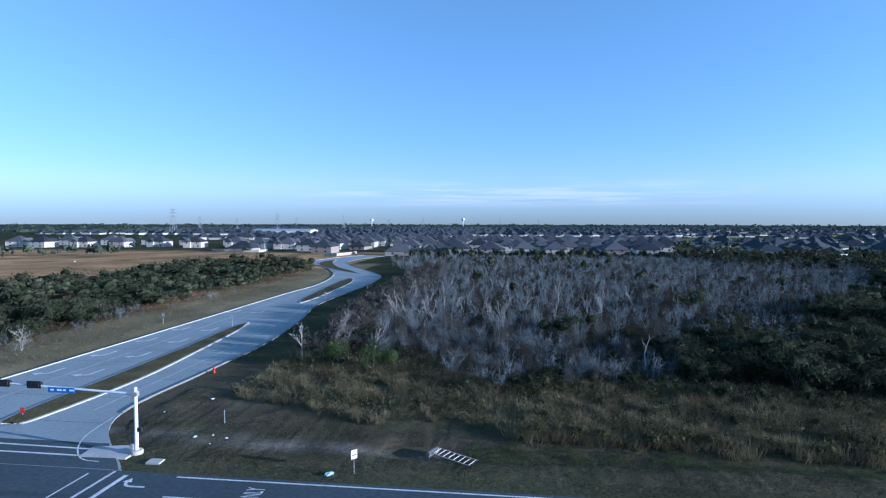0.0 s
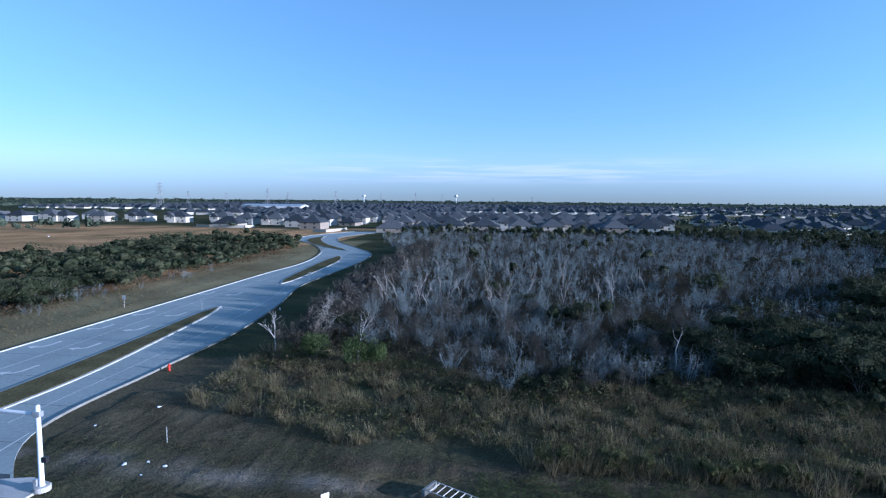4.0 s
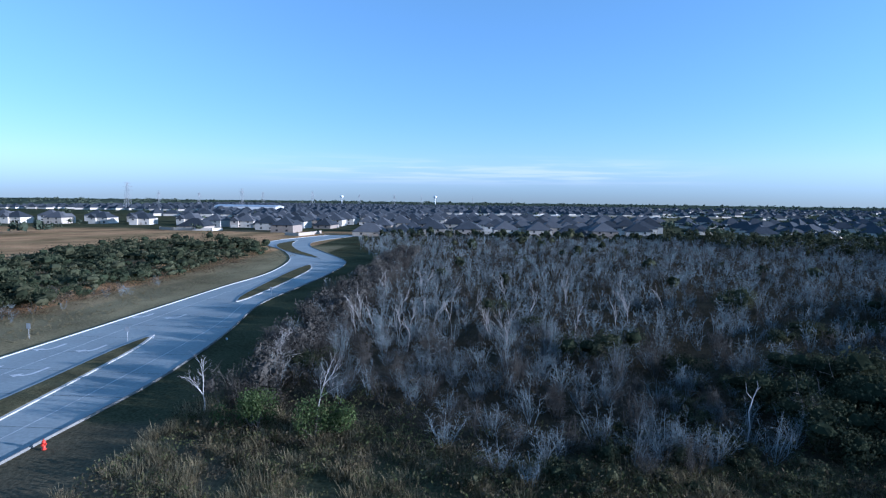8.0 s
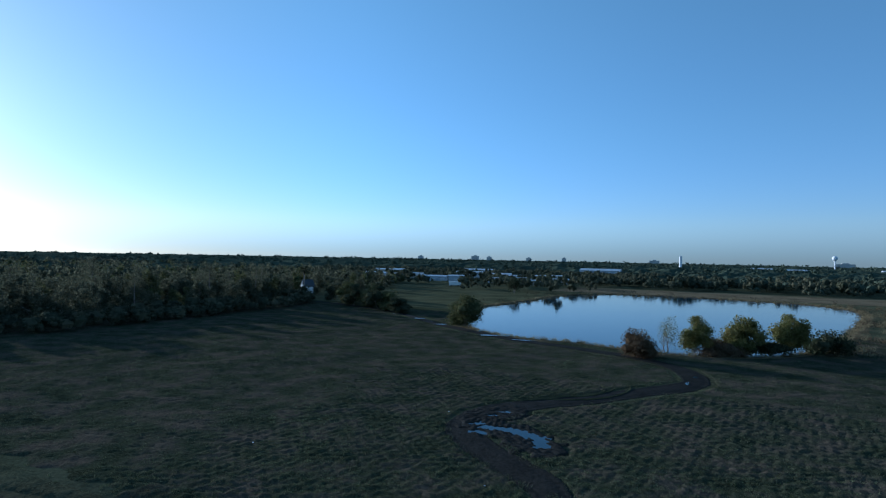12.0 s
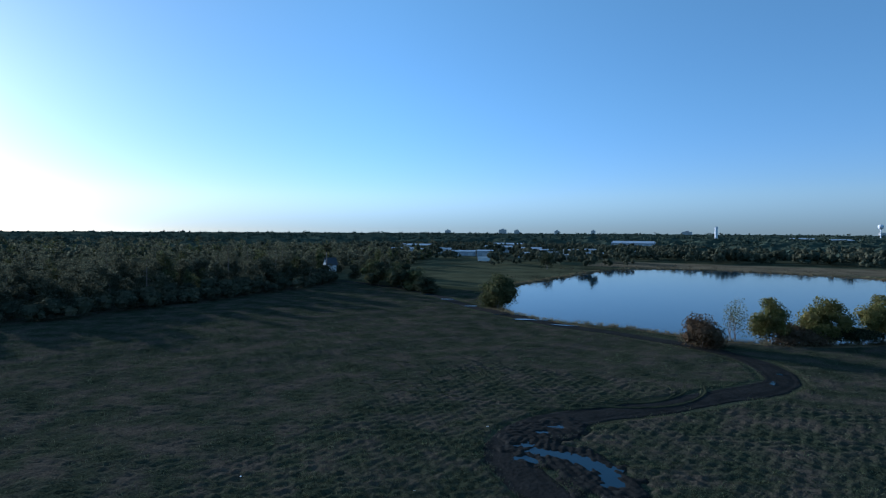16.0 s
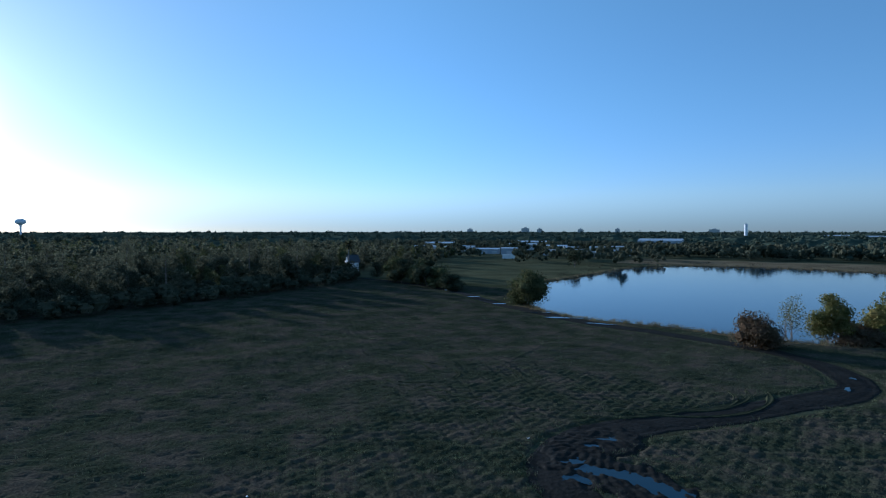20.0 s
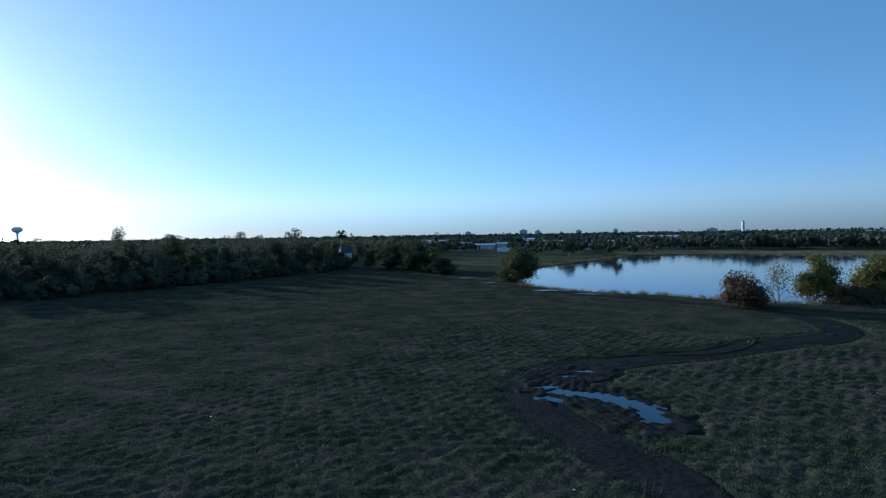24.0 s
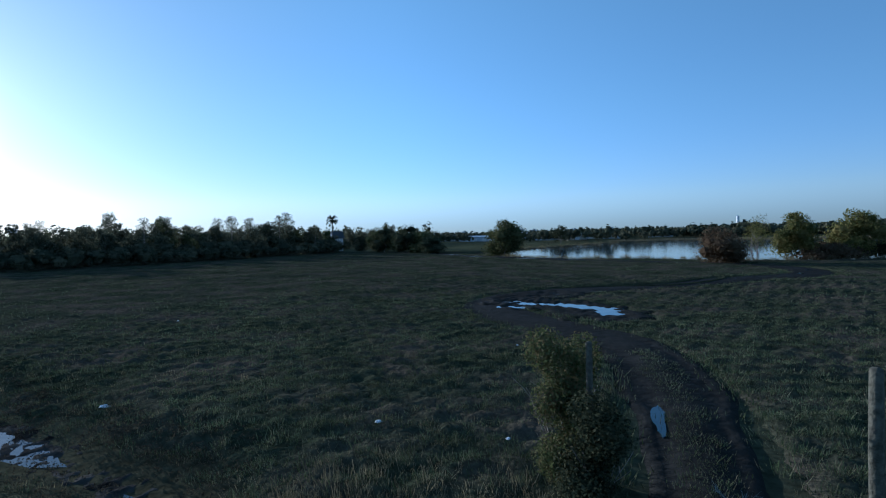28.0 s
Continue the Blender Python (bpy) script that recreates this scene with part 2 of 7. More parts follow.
M = {
    "asphalt": material("asphalt", (0.074, 0.092, 0.097), 0.9, 0.3, 0.05, 2.2, 0.1, spec=0.05),
    "asphalt_old": material("worn_asphalt", (0.062, 0.076, 0.078), 0.83, 0.25, 0.06, 2.5, 0.1, spec=0.16),
    "concrete_road": material("road_concrete", (0.285, 0.318, 0.31), 0.85, 0.2, 0.1, 2.0, 0.0),
    "concrete": material("concrete", (0.46, 0.44, 0.41), 0.85, 0.2, 0.6, 9.0, 0.2),
    "kerb": material("kerb_concrete", (0.45, 0.44, 0.41), 0.85, 0.25, 0.5, 8.0, 0.2),
    # darker copy of the kerb concrete, with shade put into its colour
    "kerb_shaded": material("shaded_kerb_concrete", (0.2, 0.2, 0.185), 0.9, 0.3, 0.5, 8.0, 0.2),
    "paint": material("road_paint", (0.62, 0.62, 0.6), 0.7, 0.3, 0.4, 5.0, 0.1),
    "yellow": material("yellow_paint", (0.55, 0.42, 0.1), 0.7, 0.25, 0.4, 5.0, 0.1),
    "ground": material("meadow", (0.1, 0.1, 0.05), 0.95, 0.55, 0.06, 3.0, 0.3, attr="tone", spec=0.0),
    "mud": material("wet_mud", (0.022, 0.021, 0.018), 0.85, 0.45, 0.4, 2.5, 0.4, spec=0.02),
    "ditch_mud": material("trodden_mud", (0.05, 0.046, 0.04), 0.95, 0.8, 0.5, 2.0, 0.5, spec=0.0),
    "turf": material("rough_turf", (0.047, 0.053, 0.031), 0.95, 0.65, 0.22, 5.0, 0.8, tint=(0.06, 0.05, 0.036), spec=0.0),
    "verge": material("verge_grass", (0.1, 0.1, 0.05), 0.95, 0.6, 0.2, 5.0, 0.8, attr="tone", spec=0.0),
    "asphalt_worn": material("tyre_worn_asphalt", (0.06, 0.074, 0.077), 0.88, 0.3, 0.05, 2.2, 0.1, spec=0.085),
    "trampled": material("trampled_grass", (0.045, 0.047, 0.027), 0.95, 0.4, 0.3, 2.5, 0.6, spec=0.0),
    "median_grass": material("median_grass", (0.115, 0.1, 0.052), 0.95, 0.4, 0.3, 3.0, 0.6, spec=0.0),
    "bark_white": material("pale_bark", (0.4, 0.385, 0.36), 0.85, 0.25, 0.8, 6.0, 0.3),
    "bark_grey": material("bleached_bark", (0.36, 0.34, 0.31), 0.9, 0.25, 0.8, 6.0, 0.3),
    "bark": material("grey_bark", (0.2, 0.17, 0.14), 0.9, 0.25, 0.8, 6.0, 0.3),
    "twig": material("grey_twigs", (0.205, 0.24, 0.244), 0.9, 0.6, 0.09, 0.5, 0, per="island", spread=0.35, tint=(0.13, 0.142, 0.138), spec=0.0, thin=0.1),
    "twig_brown": material("brown_twigs", (0.088, 0.083, 0.072), 0.9, 0.55, 0.09, 0.5, 0, per="island", spread=0.35, tint=(0.054, 0.05, 0.042), spec=0.0, thin=0.1),
    "brush": material("brown_brush", (0.053, 0.047, 0.034), 0.95, 0.45, 0.1, 0.5, 0, per="island", spread=0.4, tint=(0.07, 0.055, 0.032), spec=0.0, thin=0.15),
    "leaf_dark": material("dark_evergreen_leaves", (0.042, 0.052, 0.03), 0.95, 0.45, 0.1, 0.6, 0, per="island", spread=0.4, tint=(0.064, 0.064, 0.036), spec=0.0, thin=0.3),
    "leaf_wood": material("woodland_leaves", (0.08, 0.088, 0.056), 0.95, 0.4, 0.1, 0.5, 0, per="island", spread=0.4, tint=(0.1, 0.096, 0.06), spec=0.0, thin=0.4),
    "leaf_west": material("scrub_leaves", (0.046, 0.06, 0.033), 0.95, 0.45, 0.1, 0.6, 0, per="island", spread=0.35, tint=(0.074, 0.076, 0.044), spec=0.0, thin=0.25),
    "leaf_mid": material("olive_leaves", (0.07, 0.082, 0.035), 0.95, 0.35, 0.1, 0.6, 0, per="island", spread=0.3, tint=(0.1, 0.092, 0.042), spec=0.0, thin=0.3),
    "leaf_lime": material("fresh_green_leaves", (0.062, 0.092, 0.032), 0.9, 0.2, 0.3, 2.0, 0, per="island", spread=0.4, tint=(0.08, 0.1, 0.042), spec=0.0, thin=0.3),
    "leaf_willow": material("yellow_green_leaves", (0.15, 0.15, 0.05), 0.9, 0.3, 0.3, 1.2, 0, per="island", spread=0.25, tint=(0.17, 0.145, 0.055), spec=0.0, thin=0.5),
    "leaf_rust": material("rusty_leaves", (0.12, 0.082, 0.05), 0.9, 0.3, 0.3, 1.2, 0, per="island", spread=0.25, tint=(0.095, 0.075, 0.046), spec=0.0, thin=0.4),
    "straw": material("dry_grass", (0.25, 0.208, 0.122), 0.95, 0.5, 0.15, 0.7, 0, per="island", spread=0.45, tint=(0.12, 0.104, 0.055), spec=0.0, thin=0.3),
    "tuft": material("meadow_grass", (0.08, 0.106, 0.05), 0.95, 0.55, 0.1, 0.6, 0, per="island", spread=0.45, tint=(0.104, 0.098, 0.06), spec=0.0, thin=0.25),
    # distance haze put into the colour: lighter and bluer than near leaves
    "hazed_far_wood": material("far_canopy", (0.056, 0.07, 0.048), 0.95, 0.5, 0.012, 0.07, 0.8, spec=0.0),
    "roof": material("asphalt_shingles", (0.042, 0.05, 0.058), 0.9, 0.2, 0.3, 4.0, 0.3, per="object", spread=0.4, tint=(0.075, 0.076, 0.078)),
    "wall_tan": material("tan_brick", (0.42, 0.37, 0.3), 0.9, 0.15, 0.5, 5.0, 0.2, per="object", spread=0.2, tint=(0.56, 0.53, 0.47)),
    "wall_brick": material("red_brown_brick", (0.32, 0.27, 0.22), 0.9, 0.18, 0.5, 5.0, 0.2, per="object", spread=0.25, tint=(0.46, 0.42, 0.36)),
    # lighter leaf colour for the sunlit side of the vine bush
    "leaf_vine_lit": material("sunlit_vine_leaves", (0.1, 0.118, 0.048), 0.9, 0.3, 0.6, 3.0, 0, per="island", spread=0.4, tint=(0.11, 0.088, 0.045), spec=0.0, thin=0.3),
    "wall_cream": material("cream_render", (0.5, 0.46, 0.39), 0.85, 0.12, 0.5, 5.0, 0.1),
    # blue-grey of walls in shadow, put into the base colour
    "wall_metal": material("shaded_metal_cladding", (0.34, 0.37, 0.4), 0.6, 0.15, 0.1, 2.0, 0.1),
    "wall_white": material("white_siding", (0.72, 0.71, 0.68), 0.8, 0.08, 0.5, 5.0, 0.1),
    "metal_grey": material("galvanised_steel", (0.5, 0.51, 0.52), 0.45, 0.12, 0.8, 8.0, 0.1, metal=0.6),
    "pylon": material("weathered_steel", (0.2, 0.21, 0.22), 0.8, 0.12, 0.8, 8.0, 0.0),
    "steel_white": material("white_painted_steel", (0.7, 0.72, 0.74), 0.5, 0.1, 0.8, 8.0, 0.05),
    "black": material("black_housing", (0.02, 0.02, 0.022), 0.5, 0.2, 2.0, 9.0, 0.05),
    "blue_sign": material("blue_sign_face", (0.03, 0.14, 0.42), 0.5, 0.1, 1.0, 6.0, 0.0),
    "white_sign": material("white_sign_face", (0.8, 0.8, 0.8), 0.5, 0.06, 1.0, 6.0, 0.0),
    "red": material("red_enamel", (0.55, 0.05, 0.03), 0.45, 0.15, 2.0, 9.0, 0.05),
    "post_wood": material("old_post_wood", (0.12, 0.115, 0.085), 0.9, 0.5, 2.0, 12.0, 0.8, tint=(0.06, 0.055, 0.045), spec=0.02),
    "wood": material("weathered_wood", (0.25, 0.21, 0.16), 0.9, 0.3, 2.0, 14.0, 0.5),
    "glass_dark": material("dark_window_glass", (0.03, 0.035, 0.04), 0.08, 0.05, 1.0, 5.0, 0.0, spec=0.6),
    "rubber": material("tyre_rubber", (0.02, 0.02, 0.02), 0.85, 0.1, 2.0, 9.0, 0.05),
    "tail": material("red_lens", (0.4, 0.02, 0.02), 0.25, 0.05, 2.0, 9.0, 0.0),
    "litter": material("white_litter", (0.75, 0.77, 0.8), 0.6, 0.1, 2.0, 9.0, 0.1),
    "blue_bag": material("pale_blue_plastic", (0.35, 0.55, 0.65), 0.4, 0.1, 2.0, 9.0, 0.1),
}
PAINTS = {n: material(n + "_car_paint", c, 0.3, 0.04, 1.0, 5.0, 0, spec=0.6) for n, c in
          (("black", (0.015, 0.016, 0.018)), ("white", (0.75, 0.76, 0.77)), ("silver", (0.4, 0.41, 0.43)), ("blue", (0.04, 0.08, 0.2)), ("maroon", (0.16, 0.02, 0.03)))}

water_mat = bpy.data.materials.new("pond_water")
water_mat.use_nodes = True
wt = water_mat.node_tree
wb = wt.nodes["Principled BSDF"]
# blue put into the base and the reflection, to deepen the mirrored sky
wb.inputs["Base Color"].default_value = (0.014, 0.036, 0.055, 1)
wb.inputs["Specular Tint"].default_value = (0.55, 0.9, 1.0, 1)
wb.inputs["Roughness"].default_value, wb.inputs["IOR"].default_value = 0.06, 1.23
wnz, wbp, wge = wt.nodes.new("ShaderNodeTexNoise"), wt.nodes.new("ShaderNodeBump"), wt.nodes.new("ShaderNodeNewGeometry")
wnz.inputs["Scale"].default_value = 0.7
wbp.inputs["Strength"].default_value, wbp.inputs["Distance"].default_value = 0.45, 0.03
wt.links.new(wge.outputs["Position"], wnz.inputs["Vector"])
wt.links.new(wnz.outputs["Fac"], wbp.inputs["Height"]), wt.links.new(wbp.outputs[0], wb.inputs["Normal"])
M["water"] = water_mat


# ---- mesh helpers ----
def empty(name, m=None):
    ob = new(name)
    ob.empty_display_size = 0.3
    if m is not None:
        ob.matrix_world = m
    return ob


def mesh_of(name, verts, faces, mat, smooth=False):
    """A mesh from arrays: faces is (n, 3) or (n, 4)."""
    verts, faces = np.asarray(verts, dtype=np.float32), np.asarray(faces, dtype=np.int32)
    me = bpy.data.meshes.new(name)
    me.vertices.add(len(verts))
    me.vertices.foreach_set("co", verts.ravel())
    k = faces.shape[1]
    me.loops.add(faces.size)
    me.loops.foreach_set("vertex_index", faces.ravel())
    me.polygons.add(len(faces))
    me.polygons.foreach_set("loop_start", np.arange(0, faces.size, k, dtype=np.int32))
    me.polygons.foreach_set("use_smooth", np.full(len(faces), smooth, dtype=bool))
    me.materials.append(mat)
    me.update(calc_edges=True)
    return me


def part(name, bm, mat, parent=None, label="", smooth=False):
    """Links a bmesh (or a ready mesh) as one object under a thing or a part."""
    if isinstance(bm, bmesh.types.BMesh):
        me = bpy.data.meshes.new(name)
        bm.to_mesh(me)
        bm.free()
        me.materials.append(mat)
        if smooth:
            me.polygons.foreach_set("use_smooth", [True] * len(me.polygons))
    else:
        me = bm
    ob = new(name, me)
    ob.parent = parent
    if label:
        ob["label"] = label
    return ob


def box(x0, y0, z0, x1, y1, z1, bevel=0.0, bm=None):
    bm = bm or bmesh.new()
    g = bmesh.ops.create_cube(bm, size=1.0)["verts"]
    bmesh.ops.scale(bm, vec=(x1 - x0, y1 - y0, z1 - z0), verts=g)
    bmesh.ops.translate(bm, vec=((x0 + x1) / 2, (y0 + y1) / 2, (z0 + z1) / 2), verts=g)
    if bevel:
        es = {e for v in g for e in v.link_edges}
        bmesh.ops.bevel(bm, geom=list(es), offset=bevel, segments=2, affect="EDGES", profile=0.6)
    return bm


def rod(p, q, r0, r1=None, n=10, bm=None):
    bm = bm or bmesh.new()
    p, q = Vector(p), Vector(q)
    d = q - p
    m = Matrix.Translation((p + q) / 2) @ d.to_track_quat("Z", "Y").to_matrix().to_4x4()
    bmesh.ops.create_cone(bm, cap_ends=True, segments=n, radius1=r0, radius2=r0 if r1 is None else r1, depth=d.length, matrix=m)
    return bm


def lathe(profile, n=16, bm=None):
    """A turned shape about the z axis from (radius, height) pairs."""
    bm = bm or bmesh.new()
    rings = [[bm.verts.new((r * math.cos(2 * math.pi * i / n), r * math.sin(2 * math.pi * i / n), z)) for i in range(n)] for r, z in profile]
    for a, b in zip(rings, rings[1:]):
        for i in range(n):
            bm.faces.new((a[i], a[(i + 1) % n], b[(i + 1) % n], b[i]))
    bm.faces.new(rings[0][::-1]), bm.faces.new(rings[-1])
    return bm


def slab(points, z0, z1, bm=None):
    """A flat slab with the given outline (anticlockwise)."""
    bm = bm or bmesh.new()
    lo, hi = [bm.verts.new((x, y, z0)) for x, y in points], [bm.verts.new((x, y, z1)) for x, y in points]
    bm.faces.new(hi)
    for i in range(len(points)):
        j = (i + 1) % len(points)
        bm.faces.new((lo[i], lo[j], hi[j], hi[i]))
    return bm


def curve(points, n):
    """n points on a smooth line through the given ones."""
    p = np.asarray(points, float)
    q = np.vstack([2 * p[0] - p[1], p, 2 * p[-1] - p[-2]])
    out = []
    for u in np.linspace(0, len(p) - 1 - 1e-9, n):
        i = int(u)
        t = u - i
        a, b, c, d = q[i:i + 4]
        out.append(0.5 * (2 * b + (c - a) * t + (2 * a - 5 * b + 4 * c - d) * t * t + (3 * b - a - 3 * c + d) * t ** 3))
    return np.array(out)


def ribbon(name, left, right, z, mat, skirt=0.0):
    """A strip between two lines of equal length, with edges that go down by skirt."""
    n = len(left)
    cols = [np.c_[left, np.full(n, z)], np.c_[right, np.full(n, z)]]
    if skirt:
        cols = [np.c_[left, np.full(n, z - skirt)]] + cols + [np.c_[right, np.full(n, z - skirt)]]
    v = np.stack(cols, 1).reshape(-1, 3)
    k = len(cols)
    f = [(i * k + j, i * k + j + 1, (i + 1) * k + j + 1, (i + 1) * k + j) for i in range(n - 1) for j in range(k - 1)]
    return mesh_of(name, v, f, mat)


def inside(x, y, poly):
    """Which of the points lie inside the polygon."""
    x, y = np.asarray(x), np.asarray(y)
    hit = np.zeros(x.shape, bool)
    p = np.asarray(poly)
    for (x0, y0), (x1, y1) in zip(p, np.roll(p, -1, 0)):
        if y0 != y1:
            hit ^= ((y0 > y) != (y1 > y)) & (x < (x1 - x0) * (y - y0) / (y1 - y0) + x0)
    return hit


def far_from(x, y, line):
    """Distance of points from a line of points."""
    x, y = np.asarray(x, float), np.asarray(y, float)
    best = np.full(x.shape, 1e9)
    p = np.asarray(line, float)
    for a, b in zip(p, p[1:]):
        d = b - a
        t = np.clip(((x - a[0]) * d[0] + (y - a[1]) * d[1]) / (d @ d), 0, 1)
        best = np.minimum(best, np.hypot(x - a[0] - t * d[0], y - a[1] - t * d[1]))
    return best


def wave(x, y, s, seed=0):
    """A smooth field of about -1 to 1, with bumps of s metres."""
    r = np.random.default_rng(seed)
    out = np.zeros(np.shape(x))
    for _ in range(7):
        a, k, ph = r.uniform(0, 2 * np.pi), 2 * np.pi / s * r.uniform(0.5, 1.5), r.uniform(0, 6.28)
        out = out + np.sin((np.cos(a) * x + np.sin(a) * y) * k + ph)
    return out / 3.2

# ---- plan ----
POND = curve([(47, -153), (62, -176), (73, -212), (70, -262), (69, -305), (58, -338), (35, -350), (5, -352), (-24, -344), (-48, -332), (-60, -300), (-50, -240), (-40, -195), (-30, -162), (-18, -146), (-2, -141), (16, -145), (34, -146), (47, -153)], 120)[:-1]
TRACK = curve([(-9.3, -38), (-7.5, -46), (-5.2, -54.2), (-1.8, -60.7), (5.5, -65.8), (10.4, -70.8), (11.9, -77), (9.2, -83.5), (3.6, -91), (-2.6, -99), (-8.6, -108), (-10.2, -115), (-5.5, -125.5), (6, -133), (18, -137), (32, -140.5), (44, -147), (60, -156.5), (84, -175), (112, -188), (140, -196)], 260)
DITCH_N = curve([(-20, 8.6), (20, 10.2), (37, 9.2), (47, 8.1), (60, 7.2), (80, 6.8), (110, 7.1), (157, 7.0), (233, 4.4), (330, 4.0)], 120)
DITCH_S = curve([(3, -40.6), (10, -40.3), (26, -38.2), (47, -35.4), (70, -37), (90, -36.8), (117, -35.2), (205, -33.2), (300, -32.5)], 120)
ROAD_L = curve([(-86, 0.62), (-84.3, 20), (-83.4, 50), (-82.4, 90), (-81.6, 130), (-80.2, 152), (-82.5, 176), (-89, 203), (-104, 236), (-121, 262), (-128, 288), (-122, 316), (-112, 345)], 130)
ROAD_R = curve([(-45, 0.62), (-55.6, 14), (-55.9, 34), (-55.4, 55), (-58, 80), (-62.6, 106), (-62, 131), (-61.2, 158), (-62.6, 186), (-68.2, 203), (-83, 230), (-97, 257), (-104, 284), (-100, 314), (-92, 342)], 130)

# ---- ground: one sheet out to the horizon ----
def steps(lo, hi, d, reach):
    """Grid lines: every d metres from lo to hi, then ever wider out to reach."""
    mid, out, s, v = list(np.arange(lo, hi + d, d)), [], d, hi
    while v < reach:
        s *= 1.16
        v += s
        out.append(min(v, reach))
    s, v, back = d, lo, []
    while v > -reach:
        s *= 1.16
        v -= s
        back.append(max(v, -reach))
    return np.array(back[::-1] + mid + out)


gx, gy = steps(-140, 230, 2.0, 4900), steps(-366, 130, 2.0, 4900)
GX, GY = np.meshgrid(gx, gy)
X, Y = GX.ravel(), GY.ravel()
in_pond = inside(X, Y, POND)
shore = far_from(X, Y, np.vstack([POND, POND[:1]]))
Z = 0.10 * wave(X, Y, 18, 3) * np.clip((np.abs(Y + 14) - 16) / 10, 0, 1)
Z = Z * (np.hypot(X, Y) < 600) * np.clip((np.hypot(X - 4, Y + 71) - 12) / 8, 0, 1)
Z = np.where(in_pond, -0.35 - np.clip(shore * 0.25, 0, 1.6), np.where(shore < 6, 0.25 * np.exp(-((shore - 3) / 2) ** 2), Z))
dn, ds = far_from(X, Y, DITCH_N), far_from(X, Y, DITCH_S)
Z = np.where(dn < 6, Z - 0.55 * np.exp(-(dn / 2.2) ** 2), Z)
Z = np.where(ds < 6, Z - 0.52 * np.exp(-(ds / 2.2) ** 2), Z)
road_d = np.minimum(far_from(X, Y, ROAD_L), far_from(X, Y, ROAD_R))
on_side_road = inside(X, Y, np.vstack([ROAD_L, ROAD_R[::-1]]))
Z = np.where(on_side_road | (road_d < 4), -0.12, Z)
Z = np.where((Y > -30) & (Y < 3.5), -0.12, Z)
GROUND_Z = Z.reshape(GX.shape)


def ground_z(x, y):
    """The ground's height at a place."""
    i, j = np.clip(np.searchsorted(gx, x) - 1, 0, len(gx) - 2), np.clip(np.searchsorted(gy, y) - 1, 0, len(gy) - 2)
    u, v = (x - gx[i]) / (gx[i + 1] - gx[i]), (y - gy[j]) / (gy[j + 1] - gy[j])
    g = GROUND_Z
    return (g[j, i] * (1 - u) + g[j, i + 1] * u) * (1 - v) + (g[j + 1, i] * (1 - u) + g[j + 1, i + 1] * u) * v


tone = np.empty((len(X), 4), np.float32)
tone[:] = (0.07, 0.07, 0.037, 1)
patch = 0.5 + 0.5 * wave(X, Y, 26, 11)


def blend(mask, colour):
    m = np.clip(mask, 0, 1)[:, None]
    tone[:, :3] = tone[:, :3] * (1 - m) + np.array(colour) * m


blend((Y < -30) * 1.0, (0.052, 0.056, 0.034))
blend((Y < -30) * np.clip((X - 30) / 40, 0, 1) * (X < 140) * 0.85, (0.05, 0.054, 0.028))
blend((Y < -30) * (patch > 0.6) * 0.4, (0.064, 0.055, 0.03))
blend(((Y > 3) & (Y < 30) & (X > -60) & (X < 230)) * 0.85 * np.interp(X, [-40, 60], [1, 0.6]), (0.08, 0.072, 0.042))
blend(((X > 230) & (X < 1300) & (Y > 3) & (Y < 340)) * 0.9, (0.15, 0.128, 0.078))
blend(((Y > 12) & (Y < 42) & (X > -58) & (X < -34)) * 0.8, (0.1, 0.085, 0.055))
blend(((Y > 3) & (Y < 20) & (X > -60)) * (patch > 0.45) * 0.35, (0.075, 0.06, 0.038))
blend(((X < -96) & (Y > 90) & (Y < 390)) * 0.9, (0.5, 0.29, 0.14))
blend(((X < -96) & (Y > 90) & (Y < 390)) * (patch > 0.55) * 0.6, (0.16, 0.13, 0.06))
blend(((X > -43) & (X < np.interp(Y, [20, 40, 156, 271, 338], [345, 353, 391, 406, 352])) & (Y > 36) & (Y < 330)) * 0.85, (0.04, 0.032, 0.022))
blend(((X > -106) & (X < -80) & (Y > 4) & (Y < 260)) * 0.85, (0.23, 0.19, 0.105))
blend(((X > -58) & (X < -14) & (Y > 5) & (Y < 14)) * np.clip(1.2 - np.abs(Y - 9 + 0.06 * (X + 40)) / 1.5, 0, 1) * np.clip(0.75 + 0.8 * wave(X, Y, 6, 14), 0, 1), (0.19, 0.165, 0.135))
blend(((X > -25) & (X < 130)) * np.clip(1.3 - np.abs(Y - 12.3 - 0.6 * np.sin(X / 9)) / 1.5, 0, 1) * 0.8, (0.085, 0.068, 0.048))
blend(np.clip(1.2 - np.minimum(dn, ds) / 3.0, 0, 1) * 0.7, (0.07, 0.06, 0.035))
# grass beyond the pond toned lighter, with low sun and haze in the colour
blend((Y < -200) * 0.7, (0.095, 0.095, 0.052))
blend(((Y < -350) & (Y > -414) & (X < 90) & (X > -700)) * 0.8, (0.17, 0.13, 0.08))
blend((shore < 4) * ~in_pond * 0.8, (0.15, 0.11, 0.06))
blend(in_pond * 1.0, (0.05, 0.045, 0.03))
blend((np.hypot(X, Y) > 900) * 0.7, (0.045, 0.055, 0.032))
blend(((X > -70) & (X < 380) & (Y > 650) & (Y < 900)) * 0.9, (0.17, 0.15, 0.08))
blend(((X > 352) & (X < 600) & (Y > 60) & (Y < 520)) * 0.9, (0.16, 0.135, 0.08))
blend(((X > 420) & (X < 1300) & (Y > 20) & (Y < 330)) * (patch > 0.5) * 0.4, (0.1, 0.09, 0.05))
nx, ny = len(gx), len(gy)
idx = np.arange(nx * ny).reshape(ny, nx)
